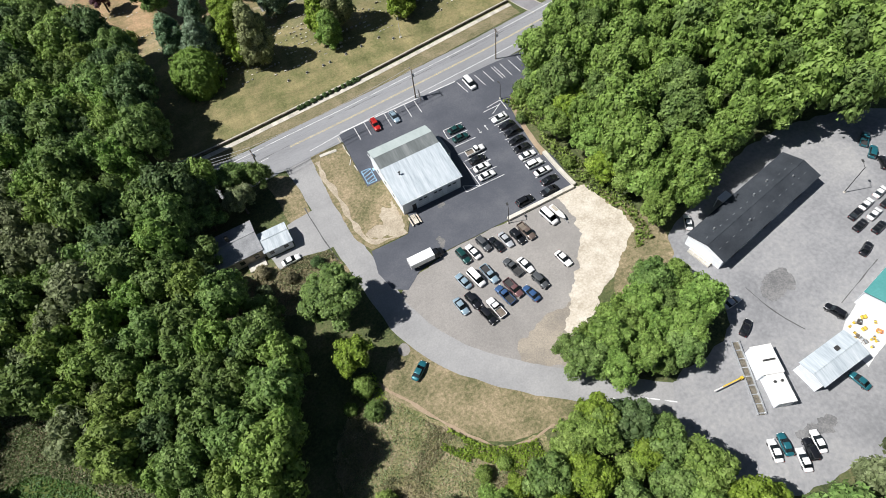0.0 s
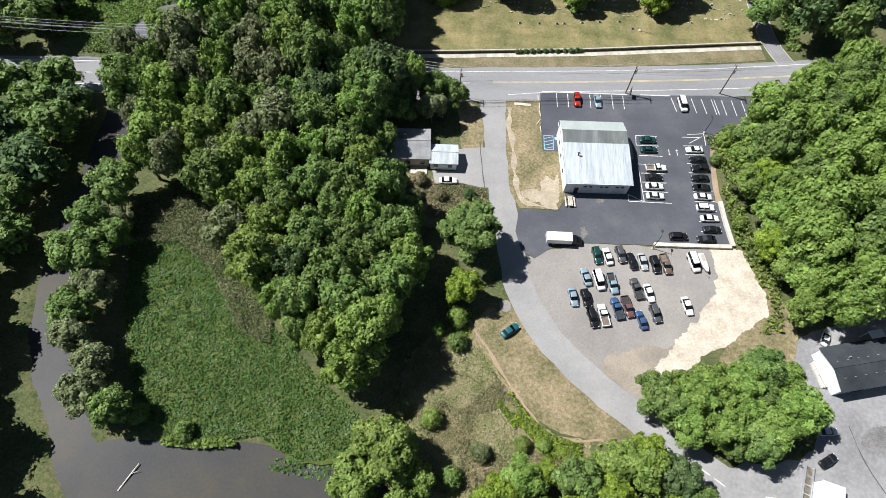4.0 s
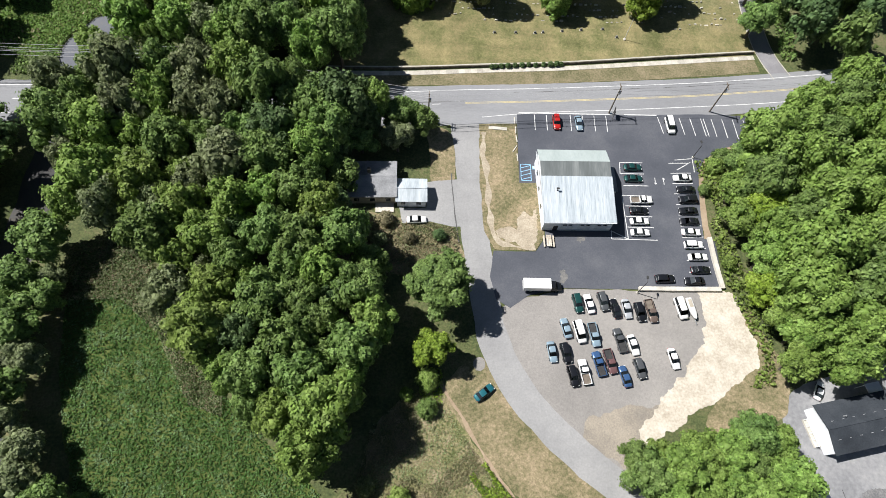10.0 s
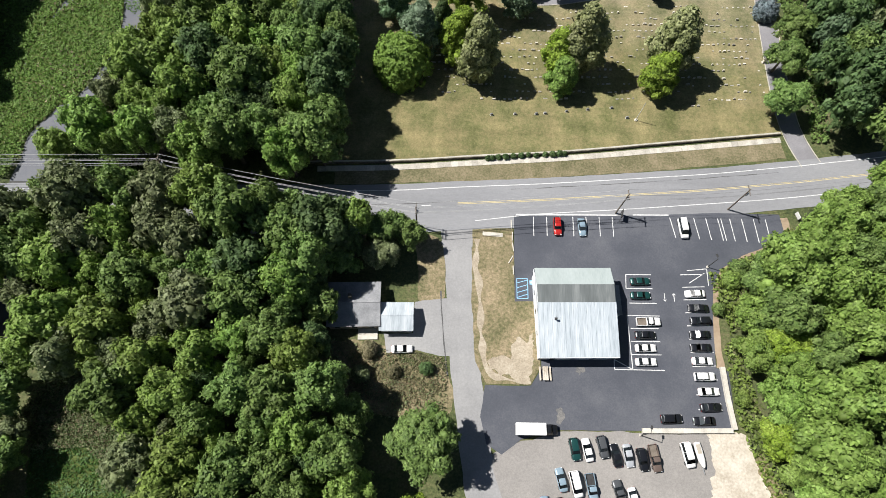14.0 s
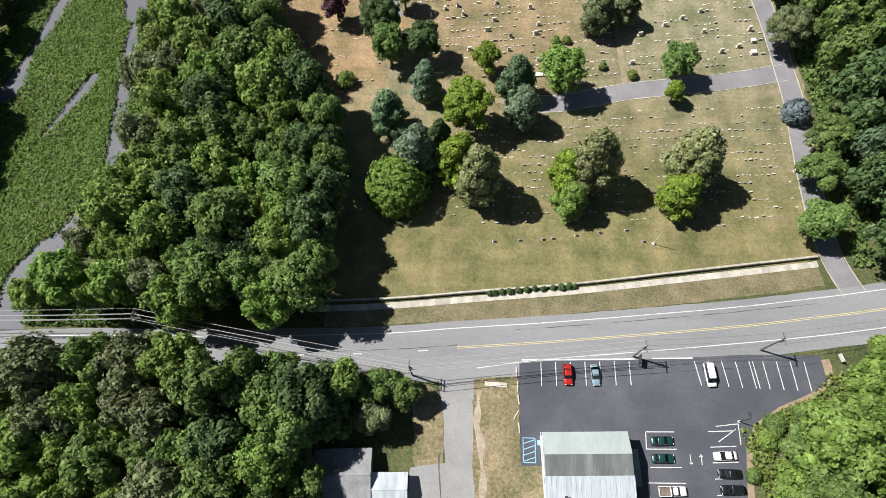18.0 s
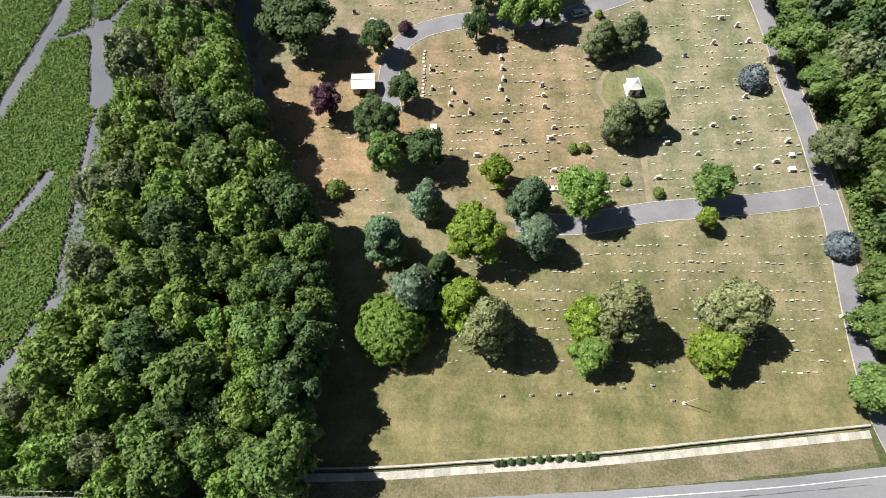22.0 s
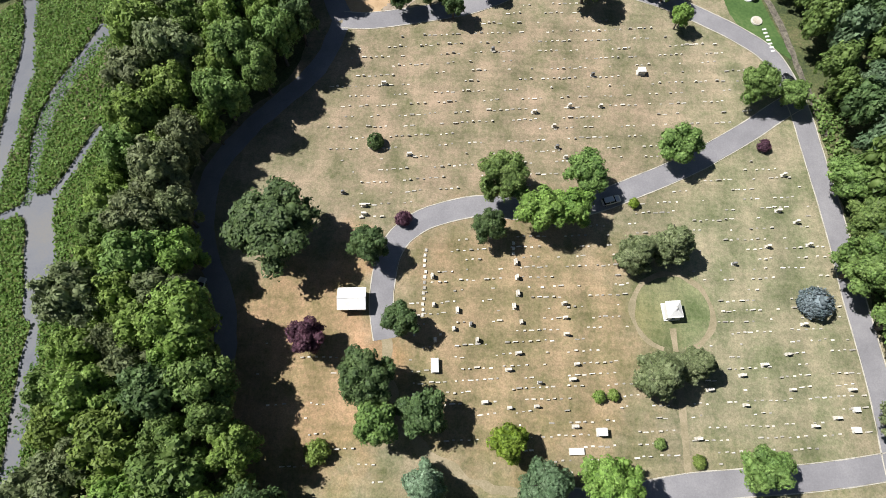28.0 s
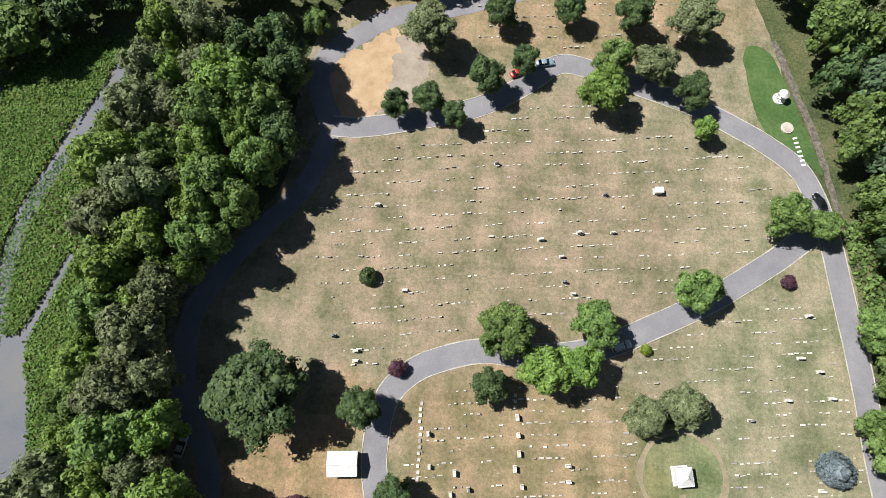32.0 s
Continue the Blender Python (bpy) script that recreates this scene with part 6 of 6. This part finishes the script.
        part("body", loft([(-2.38, 0.72, 0.42, 0.72), (-2.28, 0.9, 0.28, 0.9), (-1.7, 0.98, 0.2, 0.97), (-0.8, 1, 0.18, 0.95), (0.8, 1, 0.18, 0.95), (1.5, 0.98, 0.18, 0.88), (2.15, 0.9, 0.24, 0.74), (2.34, 0.7, 0.36, 0.62)], w), m, root)
        cabin(root, m, w, (-1.75, 1.05), (-1.05, 0.25), 0.93, 1.42)
        ends, r, zl = (-2.33, 2.27), 0.32, 0.68
    elif kind == "suv":
        part("body", loft([(-2.3, 0.88, 0.4, 0.95), (-2.2, 0.97, 0.3, 1.05), (-1.0, 1, 0.25, 1.08), (1.0, 1, 0.25, 1.08), (1.9, 0.97, 0.28, 1.02), (2.25, 0.88, 0.35, 0.85)], w), m, root)
        cabin(root, m, w, (-2.15, 1.0), (-2.0, 0.35), 1.06, 1.72)
        ends, r, zl = (-2.28, 2.22), 0.37, 0.85
    elif kind == "van":
        part("body", loft([(-2.6, 0.93, 0.35, 1.15), (-2.5, 1, 0.28, 1.2), (1.3, 1, 0.25, 1.2), (2.2, 0.96, 0.3, 1.08), (2.55, 0.86, 0.4, 0.9)], w), m, root)
        cabin(root, m, w, (-2.5, 1.75), (-2.4, 0.95), 1.18, 2.05)
        part("roof_panel", loft([(-2.42, 0.9, 2.0, 2.1), (-2.2, 1, 1.98, 2.14), (0.7, 1, 1.98, 2.14), (0.95, 0.9, 2.0, 2.08)], w * 0.76), m, root)
        ends, r, zl = (-2.58, 2.5), 0.36, 0.85
    else:
        part("body", loft([(0.0, 1, 0.3, 1.02), (0.6, 1, 0.3, 1.05), (1.5, 0.98, 0.3, 1.02), (2.5, 0.95, 0.34, 0.95), (2.72, 0.85, 0.42, 0.8)], w), m, root)
        cabin(root, m, w, (-0.35, 1.35), (-0.2, 0.75), 1.03, 1.7)
        part("cab_back", box(-0.45, -w * 0.46, 0.35, 0.05, w * 0.46, 1.05, 0.04), m, root)
        part("cargo_bed", box(-2.7, -w * 0.42, 0.45, -0.4, w * 0.42, 0.62), M["wood_pole"] if color in ("brown", "white") else M["frame_dark"], root, "open cargo bed")
        for s in (-1, 1):
            part("bed_side", box(-2.75, s * w * 0.47 - 0.06, 0.4, -0.4, s * w * 0.47 + 0.06, 1.02, 0.03), m, root)
        part("tailgate", box(-2.8, -w * 0.46, 0.45, -2.68, w * 0.46, 1.0, 0.03), m, root)
        ends, r, zl = (-2.79, 2.66), 0.38, 0.8
    for s in (-1, 1):
        part("headlight", box(ends[1] - 0.1, s * w * 0.34 - 0.16, zl - 0.07, ends[1] + 0.03, s * w * 0.34 + 0.16, zl + 0.06, 0.02), M["lamp_clear"], root)
        part("tail_light", box(ends[0] - 0.03, s * w * 0.36 - 0.13, zl - 0.05, ends[0] + 0.1, s * w * 0.36 + 0.13, zl + 0.1, 0.02), M["lamp_red"], root)
        for x in (ends[0] * 0.62, ends[1] * 0.62):
            wheel(root, x, s * (w / 2 - 0.1), r)
    return root


CARS = {}


def park(x, y, kind, color, turn, where, z, group="", size=0.9):
    m = pose(x, y, z, 0, 0, turn) @ Matrix.Diagonal((size, size, size, 1))
    if (kind, color) in CARS:
        c = copy_thing(CARS[kind, color], m)
        c.matrix_basis = m
    else:
        c = CARS[kind, color] = make_car(kind, color)
        c.matrix_basis = m
    base = c["label"].split(" on ")[0].split(" in ")[0].split(" under ")[0].split(" beside ")[0]
    tagged(c, f"{base} {where}", group=group)
    return c


GRAVEL_CARS = [(31.3, 59.6, "suv", "green"), (33.7, 59.6, "sedan", "white"), (36.6, 60.2, "suv", "grey"), (39.0, 58.8, "sedan", "black"), (41.4, 58.8, "sedan", "silver"), (44.0, 58.2, "suv", "black"), (46.4, 58.5, "pickup", "brown"), (52.7, 59.3, "van", "white"), (28.5, 54.2, "sedan", "pale"), (31.2, 53.5, "van", "white"), (34.1, 53.0, "pickup", "pale"), (39.2, 52.1, "pickup", "grey"), (41.8, 51.2, "sedan", "white"), (25.4, 49.2, "sedan", "pale"), (28.1, 49.1, "suv", "black"), (31.5, 45.5, "pickup", "white"), (34.5, 47.2, "pickup", "blue"), (36.8, 47.7, "pickup", "maroon"), (29.2, 44.6, "suv", "black"), (39.4, 44.9, "sedan", "blue"), (42.5, 46.5, "suv", "grey"), (49.6, 48.7, "sedan", "white")]
car_rng = random.Random(3)
for x, y, kind, color in GRAVEL_CARS:
    park(x, y, kind, color, -79 + car_rng.uniform(-3, 3) + (180 if kind in ("sedan", "pickup") and car_rng.random() < 0.6 else 0), "on the gravel lot", 0.07, "cars on the gravel lot")
EAST_BAYS = [(58.2, 91.3, "sedan", "white"), (58.5, 88.2, "sedan", "black"), (58.5, 85.5, "suv", "black"), (58.1, 82.6, "sedan", "black"), (57.9, 79.9, "sedan", "black"), (57.9, 77.2, "sedan", "white"), (57.9, 74.1, "suv", "white"), (58.4, 71.2, "sedan", "white"), (58.4, 68.2, "sedan", "black"), (56.6, 65.6, "sedan", "black"), (50.3, 65.8, "suv", "black")]
for x, y, kind, color in EAST_BAYS:
    park(x, y, kind, color, 2 + car_rng.uniform(-2, 2) + (180 if car_rng.random() < 0.5 else 0), "in a marked bay", 0.105, "cars in the marked bays")
for x, y, kind, color in ((46.9, 93.6, "sedan", "green"), (46.7, 90.5, "sedan", "green"), (47.8, 84.9, "pickup", "white"), (46.9, 82.1, "sedan", "black"), (46.7, 79.4, "sedan", "white"), (46.5, 76.6, "sedan", "white")):
    park(x, y, kind, color, 2 + car_rng.uniform(-1, 1), "beside the white garage", 0.105, "cars beside the garage")
park(29.9, 105.5, "suv", "red", -88, "in a bay near the road", 0.105, "cars near the road")
park(35.3, 105.6, "sedan", "pale", -86, "in a bay near the road", 0.105, "cars near the road")
park(57.6, 106.2, "van", "white", -86, "in a bay near the road", 0.105, "cars near the road")
park(11.9, 40.9, "sedan", "teal", 38, "on dry grass beside the lane", 0.06)
park(-2.4, 77.4, "sedan", "white", 4, "in the driveway of the house", 0.08)
park(35.0, 232.0, "suv", "silver", 20, "on the cemetery drive", 0.07)
park(-49.6, 206.6, "sedan", "silver", 80, "in the shade of the wood", 0.066)
park(78.3, 266.3, "sedan", "black", 118, "on the cemetery drive", 0.075)
park(11.8, 292.6, "sedan", "red", 32, "on the far loop of the drive", 0.075)
park(17.8, 295.4, "sedan", "pale", 12, "on the far loop of the drive", 0.075)
for x, y, kind, color, a in ((59.8, -0.9, "sedan", "white", 70), (62.0, -0.9, "sedan", "teal", 72), (62.9, -4.2, "sedan", "white", 70), (65.1, -3.4, "suv", "black", 70), (67.2, -3.0, "sedan", "white", 72), (108.8, 28.1, "sedan", "black", 12), (112.6, 28.9, "sedan", "white", 12), (117.5, 29.8, "sedan", "white", 12), (107.4, 25.6, "sedan", "black", 12), (112.0, 26.3, "sedan", "white", 12), (116.8, 27.2, "sedan", "black", 12), (110.2, 23.4, "sedan", "black", 12), (103.9, 20.9, "sedan", "black", 20), (126.5, 42.2, "pickup", "teal", 35), (125.0, 38.6, "suv", "teal", 35), (124.5, 35.2, "suv", "black", 60), (77.6, 43.4, "sedan", "white", 60), (72.6, 24.2, "sedan", "silver", 5), (71.2, 18.8, "sedan", "black", 30), (81.4, 1.6, "sedan", "teal", 100), (88.0, 13.6, "suv", "black", 110)):
    park(x, y, kind, color, a, "in the stained yard", 0.06, "cars in the yard", 0.84)

# Box truck on the lot
truck = tagged(new("box_truck"), "white box truck with a black cab", "truck")
part("cargo_box", box(-4.3, -1.12, 0.95, 1.4, 1.12, 2.5, 0.04), PAINTS["white"], truck, "white cargo box")
part("chassis", box(-3.9, -0.8, 0.5, 3.4, 0.8, 0.8, 0.03), M["frame_dark"], truck)
part("cab", loft([(1.5, 0.98, 0.5, 1.3), (2.2, 1, 0.45, 1.3), (3.2, 0.96, 0.45, 1.2), (3.75, 0.85, 0.5, 1.0)], 2.0), PAINTS["black"], truck, "black cab")
cabin(truck, PAINTS["black"], 2.0, (1.5, 2.9), (1.55, 2.35), 1.28, 2.0)
for x in (-2.6, 2.7):
    for s in (-1, 1):
        wheel(truck, x, s * 0.92, 0.42)
truck.matrix_world = pose(24.3, 62.9, 0.105, 0, 0, 1)
boat = tagged(new("boat"), "small white open boat on a trailer", "boat")
part("hull", loft([(-2.3, 0.85, 0.45, 0.9), (-1, 1, 0.4, 0.95), (1, 0.9, 0.42, 1.0), (2.0, 0.5, 0.55, 1.05), (2.4, 0.1, 0.8, 1.08)], 1.4), M["white_stone"], boat)
part("deck_well", box(-1.9, -0.4, 0.9, 1.2, 0.4, 0.99, 0.03), M["wall_tan"], boat)
part("trailer_beam", box(-2.4, -0.06, 0.28, 3.4, 0.06, 0.4), M["steel"], boat)
for s in (-1, 1):
    wheel(boat, -0.6, s * 0.8, 0.28)
boat.matrix_world = pose(55.0, 59.4, 0.07, 0, 0, -80)

# Weighbridge rails, barrier and goods in the yard
wb = tagged(new("weighbridge"), "long steel weighbridge with side rails", "weighbridge")
for s in (-1, 1):
    part("rail", box(-7, s * 0.72 - 0.12, 0.0, 7, s * 0.72 + 0.12, 0.5, 0.02), M["steel"], wb)
part("deck", box(-7, -0.6, 0, 7, 0.6, 0.12), M["stone_wall"], wb)
for k in range(9):
    part("cross_beam", box(-6.8 + 1.7 * k, -0.6, 0.12, -6.6 + 1.7 * k, 0.6, 0.2), M["steel"], wb)
wb.matrix_world = pose(65.0, 11.2, 0.06, 0, 0, 67.8)
bar = tagged(new("barrier"), "yellow and white lifting barrier arm", "barrier")
part("post", box(-0.25, -0.25, 0, 0.25, 0.25, 1.1, 0.03), M["plastic_yellow"], bar)
part("arm", box(-4.2, -0.1, 0.95, -0.25, 0.1, 1.12, 0.02), M["plastic_yellow"], bar)
part("arm_tip", box(-6.0, -0.1, 0.95, -4.2, 0.1, 1.12, 0.02), M["white_stone"], bar)
bar.matrix_world = pose(63.6, 11.5, 0.06, 0, 0, -3)
yard_rng = random.Random(4)
for k in range(26):
    x, y, s = 87 + yard_rng.uniform(0, 6), 4.5 + yard_rng.uniform(0, 6), yard_rng.uniform(0.3, 0.65)
    mm = yard_rng.choice((M["plastic_yellow"], M["plastic_yellow"], M["plastic_orange"], M["wood_pole"], M["frame_dark"], M["steel"]))
    if k % 3 == 0:
        p = tagged(new("storage_drum"), "painted steel drum on the white slab", "drum", "goods on the slab")
        part("shell", tube((0, 0, 0), (0, 0, 1.3 * s), 0.5 * s, None, 12), mm, p)
        part("lid", tube((0, 0, 1.3 * s), (0, 0, 1.3 * s + 0.05), 0.44 * s, None, 12), M["steel"], p)
    else:
        p = tagged(new("crate"), "painted crate of goods on the white slab", "crate", "goods on the slab")
        part("side", box(-0.9 * s, -0.6 * s, 0, 0.9 * s, 0.6 * s, 0.8 * s, 0.03), mm, p)
        for dx in (-0.6, 0.6):
            part("batten", box(dx * s - 0.06, -0.62 * s, 0.1, dx * s + 0.06, 0.62 * s, 0.8 * s + 0.04, 0.01), M["wood_pole"], p)
    p.matrix_world = pose(x, y, 0.075, 0, 0, yard_rng.uniform(0, 180))


# ---- graves ----
BLOCKED = [spline(CROSS, 2), spline(EAST, 2), spline(WEST, 2)]
grave_rng = random.Random(12)


def free_ground(x, y):
    if math.hypot(x - 46.5, y - 208.5) < 9.5 or (abs(x + 18) < 5 and abs(y - 206) < 5) or (46 < x < 49 and 176 < y < 204):
        return False
    for line in BLOCKED:
        for q in line:
            if (q.x - x) ** 2 + (q.y - y) ** 2 < 12.0:
                return False
    return inside(x, y, CEMETERY)


SECTIONS = [
    ("front lawn", [(4, 139), (28, 138), (48, 139.5), (66, 139), (84, 143), (84.5, 172), (60, 171), (34, 167), (8, 164), (-8, 158), (-8, 150)], 2.1, 2.5, 0.6),
    ("middle ground", [(-5, 182), (12, 176), (36, 175), (60, 181), (85, 186), (82, 214), (78, 240), (70, 247), (50, 236), (30, 226), (6, 224), (-6, 215), (-7, 195)], 2.25, 6.5, 0.6),
    ("upper ground", [(-30, 262), (-30, 240), (-18, 222), (-5, 231), (20, 234), (42, 241), (62, 252), (76, 264), (66, 274), (45, 284), (22, 287), (-5, 275), (-22, 270)], 2.7, 7.0, 0.64),
    ("western ground", [(-26, 170), (-16, 166), (-9, 172), (-14, 186), (-20, 196), (-36, 200), (-36, 190)], 2.9, 5.0, 0.3),
    ("far ground", [(30, 300), (60, 292), (64, 303), (50, 314), (20, 322), (-2, 312), (0, 300)], 2.8, 5.0, 0.4),
]
for label, poly, gap, angle, fill in SECTIONS:
    ca, sa = math.cos(radians(angle)), math.sin(radians(angle))
    v, f = [], []
    us = [x * ca + y * sa for x, y in poly]
    ws = [-x * sa + y * ca for x, y in poly]
    w = min(ws)
    while w < max(ws):
        u = min(us) + grave_rng.uniform(0, 4)
        while u < max(us):
            k = grave_rng.choice((1, 1, 2, 2, 3, 3, 4, 5, 7)) if grave_rng.random() < fill else 0
            for _ in range(k):
                ww = w + grave_rng.uniform(-0.18, 0.18) + 0.5 * noise.noise(Vector((u * 0.04, w * 0.05, 5)))
                x, y = u * ca - ww * sa, u * sa + ww * ca
                if inside(x, y, poly) and free_ground(x, y):
                    a, b, h = grave_rng.choice((0.2, 0.24, 0.28, 0.32, 0.5)) * grave_rng.uniform(0.85, 1.15), grave_rng.uniform(0.1, 0.17), grave_rng.choice((0.08, 0.12, 0.2, 0.3, 0.5))
                    t = radians(angle + grave_rng.uniform(-4, 4))
                    n0 = len(v)
                    for s, z in ((1.0, 0.0), (0.93, h)):
                        for dx, dy in ((-a, -b), (a, -b), (a, b), (-a, b)):
                            dx, dy = dx * s, dy * s
                            v.append((x + dx * math.cos(t) - dy * math.sin(t), y + dx * math.sin(t) + dy * math.cos(t), 0.03 + z))
                    f += [(n0 + 4, n0 + 5, n0 + 6, n0 + 7)] + [(n0 + i, n0 + (i + 1) % 4, n0 + 4 + (i + 1) % 4, n0 + 4 + i) for i in range(4)]
                u += grave_rng.uniform(1.15, 1.6)
            u += grave_rng.uniform(0.8, 5.0)
        w += gap + grave_rng.uniform(-0.15, 0.15)
    tagged(new("grave_markers", mesh_of("grave_markers", v, f, M["granite"])), f"rows of low pale stone markers on the {label}", "gravestones", kind="stuff")

v, f = [], []
for x0, y0, n in ((-4.0, 204.0, 9), (-4.3, 214.5, 4), (14.2, 218.5, 3)):
    for k in range(n):
        x, y = x0 + grave_rng.uniform(-0.1, 0.1), y0 + 1.15 * k
        n0 = len(v)
        v += [(x + dx * s, y + dy * s, 0.03 + z) for s, z in ((1.0, 0.0), (0.93, 0.25)) for dx, dy in ((-0.3, -0.35), (0.3, -0.35), (0.3, 0.35), (-0.3, 0.35))]
        f += [(n0 + 4, n0 + 5, n0 + 6, n0 + 7)] + [(n0 + i, n0 + (i + 1) % 4, n0 + 4 + (i + 1) % 4, n0 + 4 + i) for i in range(4)]
tagged(new("grave_markers", mesh_of("grave_markers", v, f, M["granite"])), "files of low square stone markers beside the drive", "gravestones", kind="stuff")


def headstone(w, h, t, m, round_top):
    root = tagged(new("headstone"), "upright granite headstone on a plinth", "gravestone", "upright headstones")
    part("plinth", box(-w * 0.65, -t * 0.9, 0, w * 0.65, t * 0.9, 0.25, 0.02), M["granite"], root)
    bm = bmesh.new()
    n = 9
    top = [(w / 2 * math.cos(math.pi * i / (n - 1)), h + (0.22 * w * math.sin(math.pi * i / (n - 1)) if round_top else 0)) for i in range(n)]
    prof = [(w / 2, 0.25)] + top + [(-w / 2, 0.25)]
    a = [bm.verts.new((x, -t / 2, z)) for x, z in prof]
    b = [bm.verts.new((x, t / 2, z)) for x, z in prof]
    bm.faces.new(a)
    bm.faces.new(b[::-1])
    for i in range(len(a)):
        j = (i + 1) % len(a)
        bm.faces.new((a[j], a[i], b[i], b[j]))
    bmesh.ops.recalc_face_normals(bm, faces=bm.faces[:])
    part("tablet", bm, m, root)
    return root


STONES = [(-2.5, 212.3), (-1.8, 206.3), (3.1, 205.5), (5.9, 202.8), (7.4, 199.7), (-1.0, 199.2), (2.6, 201.7), (14.7, 216.6), (15.0, 213.3), (15.3, 209.9), (14.6, 207.1), (16.1, 204.0), (25.2, 202.1), (25.0, 205.5), (24.8, 208.4), (15.7, 197.7), (13.8, 194.3), (19.9, 192.2), (19.4, 187.7), (14.2, 187.1), (9.4, 187.8), (26.4, 193.3), (27.2, 196.3), (26.8, 184.5)]
STONES_EAST = [(68.1, 223.8), (77.0, 224.8), (75.0, 229.9), (71.4, 232.3), (73.7, 241.1), (73.4, 207.4), (69.4, 201.1), (69.3, 194.2), (59.8, 190.6), (72.7, 187.6), (77.3, 189.4), (81.0, 195.0), (60.5, 219.4), (59.7, 196.3), (53.1, 193.1), (50.1, 183.8), (64.4, 198.7)]
STONES_NORTH = [(-18.1, 225.1), (-18.3, 227.1), (-23.2, 229.8), (7.9, 269.7), (22.6, 249.8), (23.3, 244.4), (25.2, 242.0), (18.1, 253.2), (31.7, 264.3), (33.4, 255.9), (26.2, 255.3), (-9.6, 240.1), (-17.1, 258.2), (84.0, 153.2)]
STONES_LOW = [(47.9, 134.9), (28.3, 135.2), (26.2, 134.9), (21.1, 134.6), (44.4, 137.5), (15.5, 134.2), (33.5, 136.0), (38.6, 136.8)]
protos = [headstone(0.85, 1.35, 0.4, M["granite"], True), headstone(0.75, 1.15, 0.38, M["granite"], False), headstone(1.05, 1.2, 0.42, M["granite"], False), headstone(0.75, 1.2, 0.36, M["grey_granite"], True)]
spots_ = STONES + STONES_EAST + STONES_NORTH
for i, (x, y) in enumerate(spots_):
    k = grave_rng.choice((0, 0, 1, 1, 2, 2, 3))
    turn = 7 + grave_rng.uniform(-5, 5) + (90 if i < 12 else 0)
    m = pose(x, y, 0.03, 0, 0, turn)
    if i < 4:
        protos[i].matrix_basis = m
    else:
        copy_thing(protos[k], m)
for x, y in STONES_LOW:
    copy_thing(protos[3], pose(x, y, 0.03, 0, 0, 5 + grave_rng.uniform(-4, 4)) @ Matrix.Diagonal((0.8, 0.8, 0.45, 1)))
for x, y, w, d, h, label in ((-0.7, 194.1, 1.3, 2.6, 1.1, "white box tomb of dressed stone"), (31.7, 183.8, 1.6, 1.3, 1.6, "white stone family monument"), (27.0, 180.0, 2.6, 1.0, 0.5, "wide white ledger stone"), (43.2, 266.0, 1.7, 1.2, 1.5, "white stone family monument"), (80.6, 187.4, 1.2, 0.9, 0.9, "white stone family monument"), (81.2, 191.2, 1.0, 0.8, 0.9, "white stone family monument")):
    t = tagged(new("tomb"), label, "tomb")
    part("base", box(-w / 2 - 0.15, -d / 2 - 0.15, 0, w / 2 + 0.15, d / 2 + 0.15, 0.2, 0.03), M["granite"], t)
    part("chest", box(-w / 2, -d / 2, 0.2, w / 2, d / 2, h - 0.12, 0.03), M["white_stone"], t)
    part("lid", box(-w / 2 - 0.08, -d / 2 - 0.08, h - 0.12, w / 2 + 0.08, d / 2 + 0.08, h, 0.03), M["white_stone"], t)
    t.matrix_world = pose(x, y, 0.04, 0, 0, 5)

# Memorial garden
shrine = tagged(new("shrine"), "white garden shrine with a round canopy", "monument")
part("plinth", tube((0, 0, 0), (0, 0, 0.3), 2.0, 1.9, 20), M["white_stone"], shrine)
for k in range(6):
    a = k * math.pi / 3
    part("column", tube((1.3 * math.cos(a), 1.3 * math.sin(a), 0.3), (1.3 * math.cos(a), 1.3 * math.sin(a), 2.4), 0.12, None, 8), M["white_stone"], shrine)
part("canopy", tube((0, 0, 2.4), (0, 0, 3.2), 1.6, 0.5, 20), M["white_stone"], shrine)
shrine.matrix_world = pose(71.6, 290.9, 0.05) @ Matrix.Diagonal((0.75, 0.75, 0.9, 1))
ring = tagged(new("flower_bed"), "round stone-edged flower bed", "flower bed")
part("edging", tube((0, 0, 0), (0, 0, 0.3), 1.4, 1.35, 18), M["concrete"], ring)
part("soil", tube((0, 0, 0.3), (0, 0, 0.36), 1.1, 1.0, 18), M["sand"], ring)
ring.matrix_world = pose(72.8, 283.6, 0.05)
for k in range(7):
    s = tagged(new("stepping_stone"), "pale square stepping stone in green grass", "paving stone", "stepping stones")
    part("stone", box(-0.75, -0.35, 0, 0.75, 0.35, 0.08, 0.02), M["white_stone"], s)
    s.matrix_world = pose(74.4 + 0.24 * k, 281.2 - 1.05 * k, 0.05, 0, 0, 15) @ Matrix.Diagonal((0.7, 0.7, 1, 1))
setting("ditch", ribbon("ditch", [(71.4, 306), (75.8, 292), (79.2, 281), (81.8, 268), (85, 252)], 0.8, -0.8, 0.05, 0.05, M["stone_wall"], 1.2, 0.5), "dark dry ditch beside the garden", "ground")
